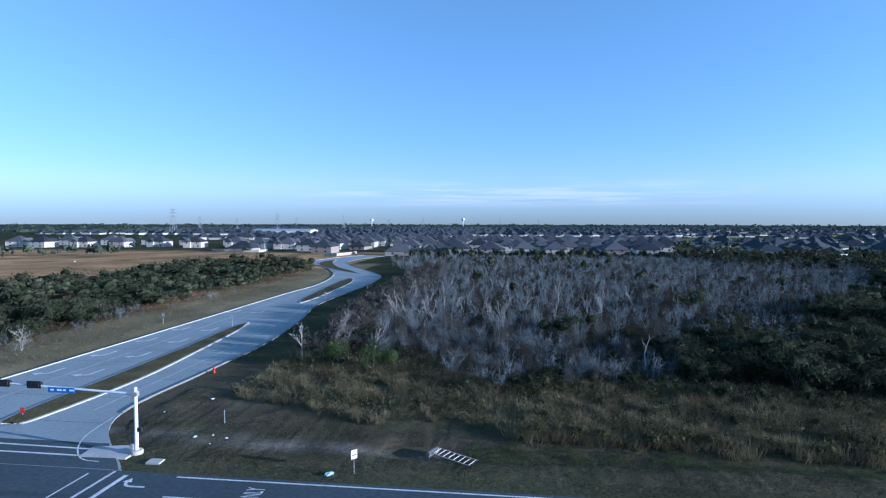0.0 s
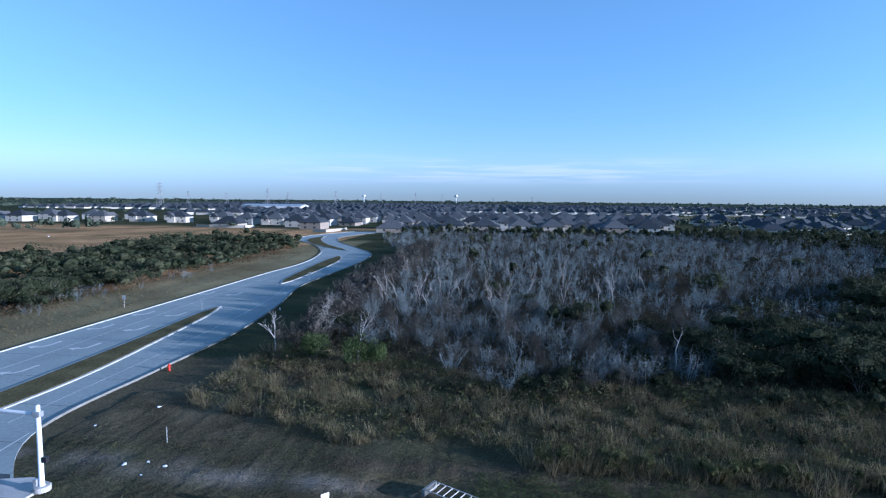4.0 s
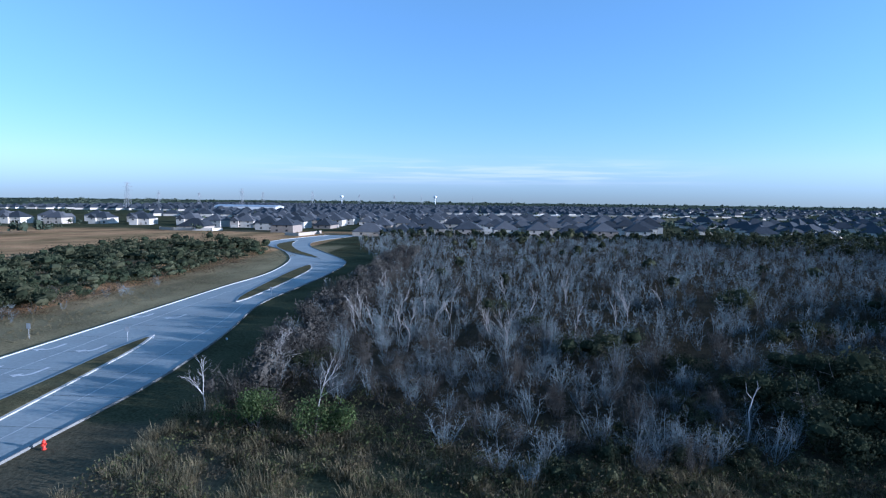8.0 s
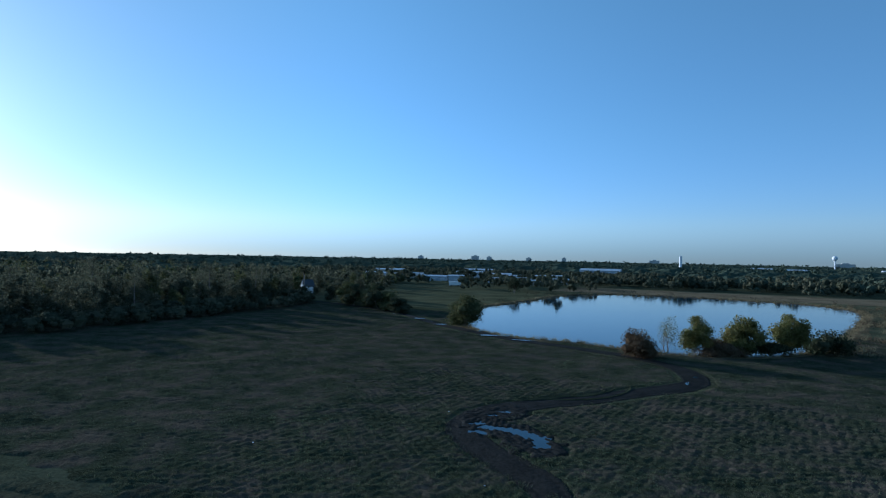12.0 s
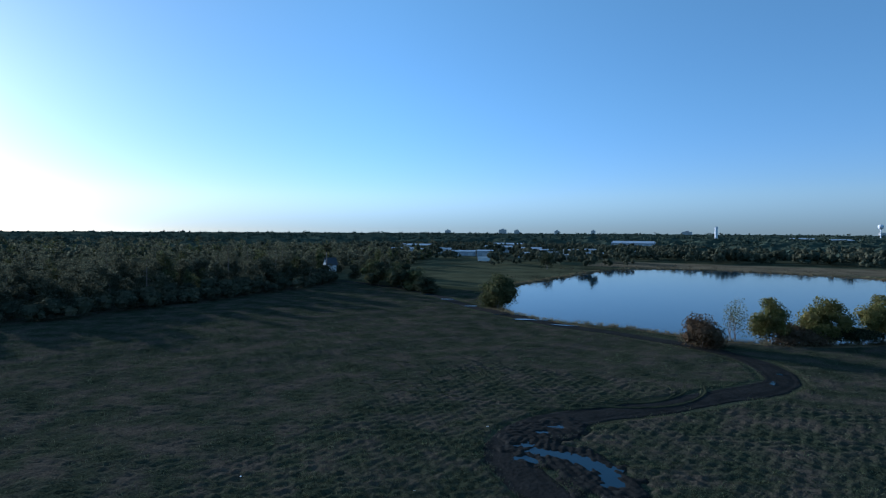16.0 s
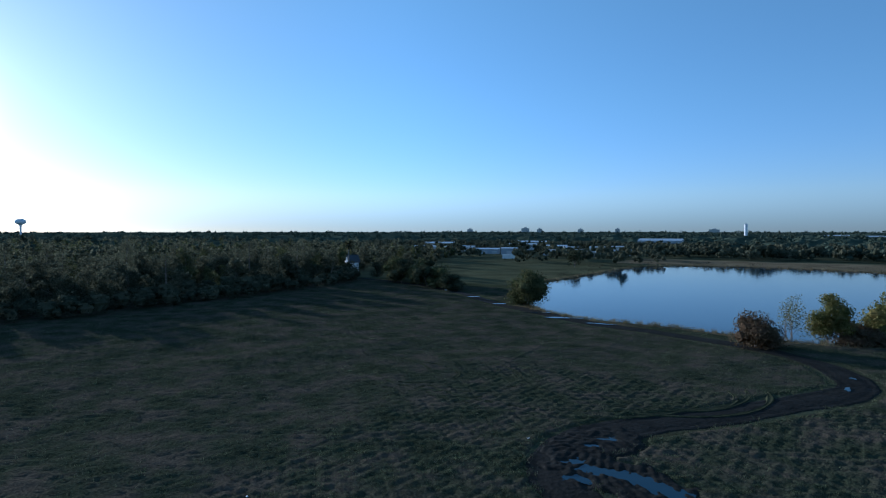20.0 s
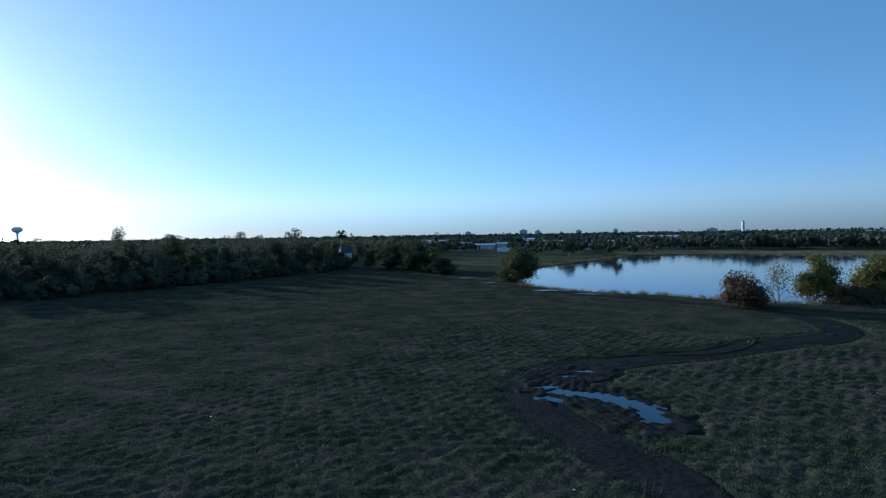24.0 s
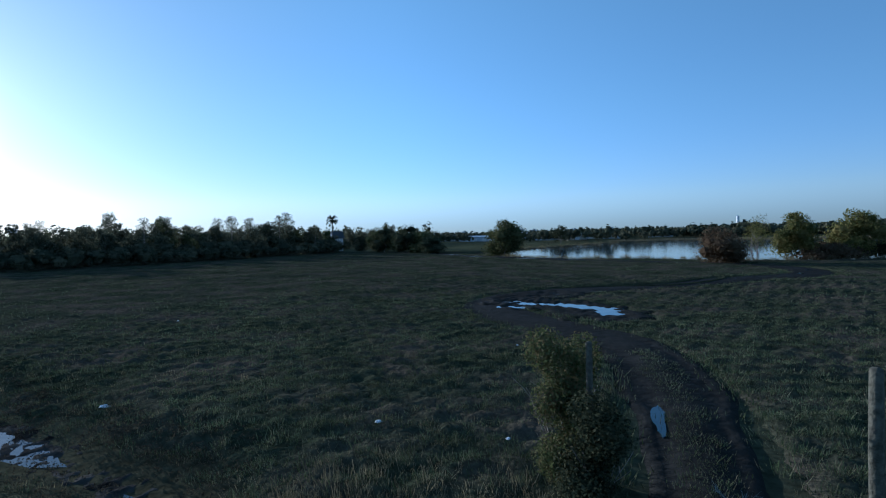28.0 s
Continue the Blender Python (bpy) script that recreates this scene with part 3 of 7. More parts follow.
quads = np.stack([idx[:-1, :-1], idx[:-1, 1:], idx[1:, 1:], idx[1:, :-1]], -1).reshape(-1, 4)
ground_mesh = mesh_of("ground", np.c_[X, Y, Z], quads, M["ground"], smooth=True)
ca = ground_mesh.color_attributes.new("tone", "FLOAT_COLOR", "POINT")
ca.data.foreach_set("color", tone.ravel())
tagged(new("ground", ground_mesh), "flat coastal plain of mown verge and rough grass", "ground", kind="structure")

# ---- lumpy grass on both verges ----
def sample(grid, x, y):
    """Values of a grid like the ground's at the places given."""
    i, j = np.clip(np.searchsorted(gx, x) - 1, 0, len(gx) - 2), np.clip(np.searchsorted(gy, y) - 1, 0, len(gy) - 2)
    u, v = ((x - gx[i]) / (gx[i + 1] - gx[i]))[:, None], ((y - gy[j]) / (gy[j + 1] - gy[j]))[:, None]
    return (grid[j, i] * (1 - u) + grid[j, i + 1] * u) * (1 - v) + (grid[j + 1, i] * (1 - u) + grid[j + 1, i + 1] * u) * v


def verge_turf(x0, y0, x1, y1, d, ditch, side):
    tx, ty = np.meshgrid(np.arange(x0, x1 + d, d), np.arange(y0, y1 + d, d))
    x, y = tx.ravel(), ty.ravel()
    m = np.clip((far_from(x, y, ditch) - 1.1) / 0.8, 0, 1) * np.clip(np.minimum(np.minimum(x - x0, x1 - x), np.minimum(y - y0, y1 - y)) / 1.2, 0, 1)
    if side == "north":
        m = m * np.clip((far_from(x, y, ROAD_R) - 1.0) / 1.0, 0, 1)
    else:
        m = m * np.clip((far_from(x, y, TRACK[:60]) - 1.6) / 0.6, 0, 1)
    h = 0.08 + 0.028 * wave(x, y, 1.3, 75) + 0.035 * wave(x, y, 0.7, 76) + 0.04 * wave(x, y, 4, 77)
    i = np.arange(tx.size).reshape(tx.shape)
    me = mesh_of("verge_turf", np.c_[x, y, ground_z(x, y) + m * h - (1 - m) * 0.15], np.stack([i[:-1, :-1], i[:-1, 1:], i[1:, 1:], i[1:, :-1]], -1).reshape(-1, 4), M["verge"], smooth=True)
    at = me.color_attributes.new("tone", "FLOAT_COLOR", "POINT")
    at.data.foreach_set("color", sample(tone.reshape(ny, nx, 4), x, y).astype(np.float32).ravel())
    tagged(new("verge_turf", me), "lumpy olive and brown grass of the roadside verge", "turf", kind="structure")


verge_turf(-54, 2.6, 60, 27, 0.36, DITCH_N, "north")
verge_turf(60, 2.6, 300, 22, 0.55, DITCH_N, "north")
verge_turf(-44, -41.5, 60, -29.0, 0.36, DITCH_S, "south")
verge_turf(60, -46, 300, -29.0, 0.6, DITCH_S, "south")

# ---- water ----
def water_sheet(name, outline, z, label):
    bm = bmesh.new()
    bm.faces.new([bm.verts.new((x, y, z)) for x, y in outline])
    ob = part(name, bm, M["water"])
    return tagged(ob, label, "water", kind="structure")


mid = POND.mean(0)
water_sheet("water", mid + (POND - mid) * 1.02, -0.22, "still pond with a dark mirror of the sky")

# ---- highway ----
def strip(name, pts_n, pts_s, z, mat, label, cat="road"):
    ob = new(name, ribbon(name, pts_n, pts_s, z, mat, 0.15))
    return tagged(ob, label, cat, kind="structure")


LANE = 3.66
hx = np.array([-420, -100, -86, -60, -45, 60, 132, 162, 240, 600, 1400, 2600.0])
hn = np.array([0.6, 0.6, 0.6, 0.6, 0.6, 0.6, 0.6, -3.0, -3.0, -3.0, -3.0, -3.0])
hm = np.array([-14.5, -14.5, -14.5, -14.5, -14.5, -14.5, -14.3, -12.4, -11.6, -11.6, -11.6, -11.6])
strip("road_north", np.c_[hx, hn], np.c_[hx, hm], 0.0, M["asphalt"], "grey asphalt carriageway with turn lanes")
strip("road_south", np.c_[hx, np.full(12, -17.8)], np.c_[hx, np.full(12, -27.9)], 0.0, M["asphalt_old"], "sunlit worn asphalt carriageway with a wide shoulder")
strip("median", np.c_[hx[4:], hm[4:]], np.c_[hx[4:], np.full(8, -17.8)], 0.03, M["median_grass"], "grass median between the carriageways", "median")
strip("crossing", np.array([(-88, -14.4), (-45.2, -14.4)]), np.array([(-88, -17.9), (-45.2, -17.9)]), 0.002, M["asphalt"], "asphalt of the junction")


def line(name, pts, w, z, mat, parent):
    p = np.asarray(pts, float)
    d = np.gradient(p, axis=0)
    n = np.c_[-d[:, 1], d[:, 0]] / np.linalg.norm(d, axis=1)[:, None]
    return part(name, ribbon(name, p + n * w / 2, p - n * w / 2, z, mat), mat, parent)


marks = tagged(empty("road_marking"), "white and yellow lane paint on the highway", "road marking", kind="structure")
PZ = 0.008
line("edge_line", [(-39, 0), (132, 0), (160, -3.5), (700, -3.66), (2500, -3.66)], 0.22, PZ, M["paint"], marks)
line("edge_line", [(-420, 0), (-92, 0)], 0.22, PZ, M["paint"], marks)
line("lane_line", [(-38, -LANE), (73, -LANE)], 0.24, PZ, M["paint"], marks)
line("lane_line", [(-38, -3 * LANE), (110.5, -3 * LANE)], 0.24, PZ, M["paint"], marks)
line("edge_line", [(-44, -18.9), (2500, -18.9)], 0.16, PZ, M["yellow"], marks)
line("edge_line", [(-44, -26.1), (2500, -26.1)], 0.24, PZ, M["paint"], marks)
line("kerb_line", [(-44, -17.75), (2500, -17.75)], 0.3, 0.04, M["kerb"], marks)
line("edge_line", [(112, -10.98), (2500, -10.98)], 0.16, PZ, M["yellow"], marks)
wear = tagged(empty("wheel_paths"), "tyre-darkened wheel paths along the lanes", "road wear", kind="structure")
for y in (-4.6, -6.4, -8.2, -10.1, -20.0, -21.7, -23.4, -25.1):
    line("wheel_path", [(-420, y), (160, y), (1400, y)], 0.75, 0.004, M["asphalt_worn"], wear)
groove = np.concatenate([np.array([(x, y, 0.005), (x + 0.16, y, 0.005), (x + 0.16, y - 0.42, 0.005), (x, y - 0.42, 0.005)]) for y in (-26.5,) for x in np.arange(-40, 200, 0.45)])
tagged(new("rumble_strip", mesh_of("rumble_strip", groove, np.arange(len(groove)).reshape(-1, 4)[:, ::-1], M["asphalt_worn"])), "dark milled rumble grooves along the shoulder line", "rumble strip", kind="stuff")
dash = ribbon("dash", np.array([(-1.5, 0.08), (1.5, 0.08)]), np.array([(-1.5, -0.08), (1.5, -0.08)]), PZ, M["paint"])
for k in range(-4, 40):
    for y, off in ((-2 * LANE, 38.9), (-22.3, 40.4)):
        d = part("dash", dash, M["paint"], marks)
        d.location = (off + 12.19 * k, y, 0)


def arrow_mesh(turn):
    """A turn arrow about 2.6 m long that points to +x and bends by turn (1: left)."""
    bm = bmesh.new()
    pts = curve([(-1.3, 0), (0.2, 0), (0.75, 0.25 * turn), (0.9, 0.7 * turn)], 9)
    d = np.gradient(pts, axis=0)
    n = np.c_[-d[:, 1], d[:, 0]] / np.linalg.norm(d, axis=1)[:, None]
    a = [bm.verts.new((*(p + q * 0.14), PZ)) for p, q in zip(pts, n)]
    b = [bm.verts.new((*(p - q * 0.14), PZ)) for p, q in zip(pts, n)]
    for i in range(8):
        bm.faces.new((b[i], b[i + 1], a[i + 1], a[i]))
    t = [bm.verts.new((x, y * turn, PZ)) for x, y in ((0.45, 0.7), (1.35, 0.7), (0.9, 1.5))]
    bm.faces.new(t if turn > 0 else t[::-1])
    return bm


def word(text, size, loc, rz, parent, mat, stretch=1.0):
    cu = bpy.data.curves.new("word", "FONT")
    cu.body, cu.size, cu.align_x, cu.align_y = text, size, "CENTER", "CENTER"
    tmp = bpy.data.objects.new("word", cu)
    scene.collection.objects.link(tmp)
    me = bpy.data.meshes.new_from_object(tmp.evaluated_get(bpy.context.evaluated_depsgraph_get()))
    bpy.data.objects.remove(tmp)
    me.materials.clear()
    me.materials.append(mat)
    ob = new("word", me)
    ob.parent = parent
    ob.matrix_local = pose(*loc, 0, 0, rz) @ Matrix.Diagonal((1, stretch, 1, 1))
    return ob


for x, y, rz, turn in ((60.9, -2.0, 180, -1), (92, -12.6, 180, 1), (-42, -2.2, 180, -1), (8, -2.0, 180, -1)):
    a = part("arrow", arrow_mesh(turn), M["paint"], marks)
    a.matrix_local = pose(x, y, 0, 0, 0, rz)
for x, y in ((70.5, -1.9), (103, -12.7), (-30.5, -2.4)):
    word("ONLY", 0.95, (x, y, PZ), 90, marks, M["paint"], 2.5)

# ---- side road with its medians ----
side = tagged(new("side_road", ribbon("side_road", ROAD_L, ROAD_R, 0.0, M["concrete_road"], 0.15)), "pale concrete boulevard that winds towards the houses", "road", kind="structure")
ay = np.linspace(0.7, 6.5, 9)
strip("apron", np.c_[np.interp(ay, ROAD_L[:, 1], ROAD_L[:, 0]) + 0.3, ay], np.c_[np.interp(ay, ROAD_R[:, 1], ROAD_R[:, 0]) - 0.3, ay], 0.006, M["asphalt"], "grey asphalt apron of the junction")
def offset(p, w):
    d = np.gradient(p, axis=0)
    n = np.c_[-d[:, 1], d[:, 0]] / np.linalg.norm(d, axis=1)[:, None]
    return p + n * w


def kerb(name, pts, w=0.25, h=0.15, mat="kerb"):
    bm = bmesh.new()
    a, b = offset(np.asarray(pts), w / 2), offset(np.asarray(pts), -w / 2)
    rows = []
    for p, q in zip(a, b):
        rows.append([bm.verts.new((p[0], p[1], -0.1)), bm.verts.new((p[0], p[1], h)), bm.verts.new((q[0], q[1], h)), bm.verts.new((q[0], q[1], -0.1))])
    for r, s in zip(rows, rows[1:]):
        for i in range(3):
            bm.faces.new((r[i], s[i], s[i + 1], r[i + 1]))
    return tagged(part(name, bm, M[mat]), "pale cast concrete kerb of the boulevard", "kerb", kind="structure")


kerb("kerb", ROAD_L[4:])
# right-hand kerb in the dark copy, for the shade along it
kerb("kerb", ROAD_R[10:], 0.16, 0.17, "kerb_shaded")


def median(pts_l, pts_r, label):
    thing = tagged(empty("traffic_island"), label, "traffic island", kind="structure")
    part("kerb_ring", ribbon("kerb_ring", pts_l, pts_r, 0.15, M["kerb"], 0.25), None, thing)
    gap = np.maximum(np.linalg.norm(pts_r - pts_l, axis=1), 0.1)[:, None]
    u = (pts_r - pts_l) / gap
    k = np.minimum(0.4, gap * 0.3)
    part("grass", ribbon("grass", (pts_l + u * k)[1:-1], (pts_r - u * k)[1:-1], 0.19, M["median_grass"], 0.08), None, thing)


median(curve([(-66.4, 10.5), (-68.4, 12), (-68.8, 30), (-69.2, 50), (-70.2, 68), (-69.6, 77)], 24), curve([(-66.0, 10.5), (-64.4, 12.5), (-63.3, 30), (-65, 50), (-67, 68), (-69.2, 77)], 24), "long grass island with a pale kerb")
median(curve([(-69.2, 108.5), (-71.5, 118), (-73.6, 140), (-75.2, 165), (-75.0, 184)], 20), curve([(-68.8, 108.5), (-68.0, 116), (-68.2, 140), (-70, 168), (-74.6, 184)], 20), "narrow grass island with a pale kerb")
median(curve([(-77, 203), (-92, 220), (-108, 243), (-118, 268), (-117, 296)], 20), curve([(-76.6, 203), (-83, 214.5), (-97, 237), (-110, 268), (-116.6, 296)], 20), "curved grass island with a pale kerb")

# ---- plants ----
def rand_dirs(r, n):
    v = r.normal(size=(n, 3))
    return v / np.linalg.norm(v, axis=1)[:, None]


def leaf_cloud(r, lobes, n, size, flat=0.35, core=3, fill=(0.25, 0.5)):
    """n leaf sprays as small bent quads near the skins of ellipsoid lobes (centre, radii), over lumpy inner masses in the largest lobes."""
    vol = np.array([rx * ry + ry * rz + rx * rz for _, (rx, ry, rz) in lobes])
    pick = r.choice(len(lobes), n, p=vol / vol.sum())
    c, rad = np.array([lobes[i][0] for i in pick]), np.array([lobes[i][1] for i in pick])
    d = rand_dirs(r, n)
    near = max(0.6, sum(fill) / 2)
    p = c + d * rad * (near + (1.04 - near) * r.random(n))[:, None]
    p[:, 2] = np.maximum(p[:, 2], 0.05)
    nrm = d * 1.2 + rand_dirs(r, n)
    nrm /= np.linalg.norm(nrm, axis=1)[:, None]
    a = np.cross(nrm, rand_dirs(r, n))
    a /= np.linalg.norm(a, axis=1)[:, None]
    b = np.cross(nrm, a)
    s = size * (0.5 + r.random(n))[:, None]
    a, b = a * s, b * s * (flat + 0.5 * r.random(n))[:, None]
    v = np.stack([p - a, p - b + nrm * s * 0.12, p + a, p + b + nrm * s * 0.12], 1).reshape(-1, 3)
    f = np.arange(4 * n).reshape(-1, 4)
    for cc, rr in sorted(lobes, key=lambda q: -q[1][0])[:core]:
        t = np.arange(6) * np.pi / 3
        ring = [np.c_[np.cos(t + k) * np.cos(e), np.sin(t + k) * np.cos(e), np.full(6, np.sin(e))] for k, e in ((0, -0.9), (0.5, 0.05), (0, 0.95))]
        w = np.vstack(ring) * (fill[0] + (fill[1] - fill[0]) * r.random((18, 1))) * np.array(rr) + np.array(cc)
        w[:, 2] = np.maximum(w[:, 2], 0.03)
        i = np.arange(6)
        j = (i + 1) % 6
        q = np.vstack([np.c_[i, j, j + 6, i + 6], np.c_[i + 6, j + 6, j + 12, i + 12], [(12, 13, 14, 15), (12, 15, 16, 17)]])
        f = np.vstack([f, q + len(v)])
        v = np.vstack([v, w])
    return v, f


def grow(r, h, stems, spread, levels=3, lean=0.25):
    """Segments of a bare tree: rows of start, end, radius at start and end, level."""
    segs = []

    def limb(p, d, length, rad, level):
        k = 3 if level < 2 else 2
        for i in range(k):
            q = p + d * length / k
            segs.append((p, q, rad * (1 - 0.25 * i), rad * (1 - 0.25 * (i + 1)), level))
            d = d + r.normal(size=3) * 0.16
            d[2] += 0.05
            d = d / np.linalg.norm(d)
            p = q
            if level < levels and (i > 0 or level > 0 or stems > 1):
                for _ in range(2 if level < 2 else 3):
                    e = d * (0.4 if spread > 0.85 else 1.0) + rand_dirs(r, 1)[0] * spread
                    e[2] = abs(e[2]) * 0.8 + 0.12
                    limb(p, e / np.linalg.norm(e), length * r.uniform(0.4, 0.62), rad * 0.5, level + 1)

    for _ in range(stems):
        d = np.array([r.normal() * lean, r.normal() * lean, 1.0])
        limb(np.array([r.normal() * 0.15 * (stems > 1), r.normal() * 0.15 * (stems > 1), -0.05]), d / np.linalg.norm(d), h * r.uniform(0.5, 0.66), 0.013 * h, 0)
    return segs


def prisms(segs, n, thick=1.0, least=0.0):
    """Tapered prisms with n sides along the segments."""
    P, Q = np.array([s[0] for s in segs]), np.array([s[1] for s in segs])
    A, B = np.maximum(np.array([s[2] for s in segs]) * thick, least), np.maximum(np.array([s[3] for s in segs]) * thick, least * 0.6)
    d = Q - P
    d /= np.maximum(np.linalg.norm(d, axis=1), 1e-6)[:, None]
    up = np.where(np.abs(d[:, 2:]) > 0.9, np.array([[1.0, 0, 0]]), np.array([[0, 0, 1.0]]))
    u = np.cross(d, up)
    u /= np.linalg.norm(u, axis=1)[:, None]
    w = np.cross(d, u)
    ang = np.arange(n) * 2 * np.pi / n
    ring = u[:, None] * np.cos(ang)[None, :, None] + w[:, None] * np.sin(ang)[None, :, None]
    v = np.concatenate([P[:, None] + ring * A[:, None, None], Q[:, None] + ring * B[:, None, None]], 1).reshape(-1, 3)
    base = (np.arange(len(segs)) * 2 * n)[:, None, None]
    i = np.arange(n)
    f = np.stack([i, (i + 1) % n, (i + 1) % n + n, i + n], -1)[None] + base
    return v, f.reshape(-1, 4)


def slivers(r, segs, width, extra):
    """Flat slender twigs: one quad along each segment, and extra twig tips off its end."""
    P, Q = [], []
    for a, b, _, _, lv in segs:
        P.append(a), Q.append(b)
        if lv >= 2:
            for _ in range(extra):
                t = r.random()
                e = (b - a) + rand_dirs(r, 1)[0] * np.linalg.norm(b - a) * 0.9
                e[2] = abs(e[2])
                P.append(a + (b - a) * t), Q.append(a + (b - a) * t + e * 0.9)
    P, Q = np.array(P), np.array(Q)
    d = Q - P
    s = np.cross(d, rand_dirs(r, len(P)))
    s /= np.maximum(np.linalg.norm(s, axis=1), 1e-6)[:, None]
    s *= width
    v = np.stack([P - s, P + s, Q + s * 0.5, Q - s * 0.5], 1).reshape(-1, 3)
    return v, np.arange(len(v)).reshape(-1, 4)


def scatter(name, protos, pos, scale, mat, label, cat, zs=None, seed=1):
    """One joined object of many plants: protos are (verts, quads)."""
    r = np.random.default_rng(seed)
    pick = r.integers(0, len(protos), len(pos))
    V, F, base = [], [], 0
    z = ground_z(pos[:, 0], pos[:, 1]) if zs is None else zs
    for k, (v, f) in enumerate(protos):
        sel = np.where(pick == k)[0]
        if not len(sel):
            continue
        a = r.uniform(0, 2 * np.pi, len(sel))
        s = scale[sel]
        c, sn = np.cos(a)[:, None], np.sin(a)[:, None]
        tall = s * r.uniform(0.85, 1.2, len(sel))
        x = (v[None, :, 0] * c - v[None, :, 1] * sn) * s[:, None] + pos[sel, 0][:, None]
        y = (v[None, :, 0] * sn + v[None, :, 1] * c) * s[:, None] + pos[sel, 1][:, None]
        zz = v[None, :, 2] * tall[:, None] + z[sel][:, None]
        V.append(np.stack([x, y, zz], -1).reshape(-1, 3))
        F.append((f[None] + (np.arange(len(sel)) * len(v))[:, None, None] + base).reshape(-1, 4))
        base += len(sel) * len(v)
    ob = new(name, mesh_of(name, np.vstack(V), np.vstack(F), mat))
    return tagged(ob, label, cat, kind="stuff")


def sow(r, n, x0, y0, x1, y1, keep):
    p = np.c_[r.uniform(x0, x1, n), r.uniform(y0, y1, n)]
    return p[keep(p[:, 0], p[:, 1])]


def tree_thing(name, trunk, crown, label, cat, group="", crown_name="crown"):
    thing = tagged(empty(name), label, cat, group)
    part("trunk", trunk, None, thing)
    part(crown_name, crown, None, thing)
    return thing


def brush_tree(r, h, w, stems, twigs, wide, fork=0):
    """A leafless tree with steep stems and upright twigs: arrays of stem lines and of twig slivers."""
    P, Q, W, S = [], [], [], []
    for _ in range(stems):
        a, reach = r.uniform(0, 2 * np.pi), w * 0.5 * math.sqrt(r.random())
        foot = np.array([math.cos(a), math.sin(a), 0]) * 0.08 * w
        top = np.array([math.cos(a) * reach, math.sin(a) * reach, h * r.uniform(0.62, 1.0)])
        bend = foot + (top - foot) * 0.5 + r.normal(size=3) * 0.05 * h
        S += [(foot - [0, 0, 0.06], bend, 0.008 * h, 0.006 * h, 0), (bend, top, 0.006 * h, 0.002 * h, 0)]
        for _ in range(twigs):
            t = r.uniform(0.22, 1.0)
            p = foot + (bend - foot) * t * 2 if t < 0.5 else bend + (top - bend) * (t * 2 - 1)
            d = np.array([r.normal() * 0.62, r.normal() * 0.62, r.uniform(0.2, 0.95)])
            q = p + d * h * r.uniform(0.1, 0.24) * (1.25 - 0.5 * t)
            P.append(p), Q.append(q), W.append(wide)
            for _ in range(fork):
                u = p + (q - p) * r.uniform(0.3, 0.8)
                P.append(u), Q.append(u + (q - p) * 0.5 + rand_dirs(r, 1)[0] * np.linalg.norm(q - p) * 0.35), W.append(wide * 0.75)
    P, Q, W = np.array(P), np.array(Q), np.array(W)[:, None]
    side = np.cross(Q - P, rand_dirs(r, len(P)))
    side = side / np.maximum(np.linalg.norm(side, axis=1), 1e-6)[:, None] * W
    v = np.stack([P - side, P + side, Q + side * 0.45, Q - side * 0.45], 1).reshape(-1, 3)
    return S, (v, np.arange(len(v)).reshape(-1, 4))


def with_stems(stems, twigs):
    """Stems and twigs of a bare tree in one pair of arrays."""
    v, f = prisms(stems, 3, 1.0, 0.02)
    return np.vstack([v, twigs[0]]), np.vstack([f, twigs[1] + len(v)])


tr = np.random.default_rng(21)
# prototypes: bare thicket trees
BARE_THINGS = []
for k in range(8):
    sg, tw = brush_tree(tr, tr.uniform(3.4, 5.6) * (1.0 if k > 5 else 0.76), tr.uniform(3.0, 4.4) * (1.0 if k > 5 else 1.15), int(tr.integers(8, 13)), 26, 0.009, 3)
    BARE_THINGS.append((sg, tw))
BARE_STUFF = [with_stems(*brush_tree(tr, tr.uniform(2.7, 4.6), tr.uniform(3.0, 4.6), 6, 11, 0.034)) for _ in range(8)]
BARE_FAR = [with_stems(*brush_tree(tr, tr.uniform(3.2, 5.0), tr.uniform(2.8, 4.0), 4, 9, 0.07)) for _ in range(6)]


def shrub_lobes(r, h, w, n):
    return [((r.normal() * w * 0.38, r.normal() * w * 0.38, h * r.uniform(0.35, 0.72)), (w * r.uniform(0.32, 0.5), w * r.uniform(0.32, 0.5), h * r.uniform(0.24, 0.36))) for _ in range(n)]


def dome_lobes(r, h, w):
    """One rounded crown with smaller lumps on its skin."""
    out = [((0, 0, h * 0.5), (w * 0.43, w * 0.43, h * 0.46))]
    for _ in range(9):
        d = rand_dirs(r, 1)[0]
        out.append(((d[0] * w * 0.29, d[1] * w * 0.29, h * (0.55 + 0.27 * d[2])), (w * r.uniform(0.13, 0.2), w * r.uniform(0.13, 0.2), h * r.uniform(0.1, 0.17))))
    return out


def tree_lobes(r, h, w, low, n):
    """Clumps of a tall crown between the height low and its top, widest below the middle."""
    out = []
    for i in range(n):
        u = (i + r.random()) / n
        a, k = r.uniform(0, 2 * np.pi), w * 0.36 * math.sqrt(max(0.05, 1 - abs(u - 0.35) * 1.35)) * math.sqrt(r.random())
        s = w * r.uniform(0.2, 0.31) * (1.05 - 0.45 * u)
        out.append(((k * math.cos(a), k * math.sin(a), h * (low + (0.93 - low) * u)), (s, s, s * r.uniform(0.62, 0.85))))
    return out


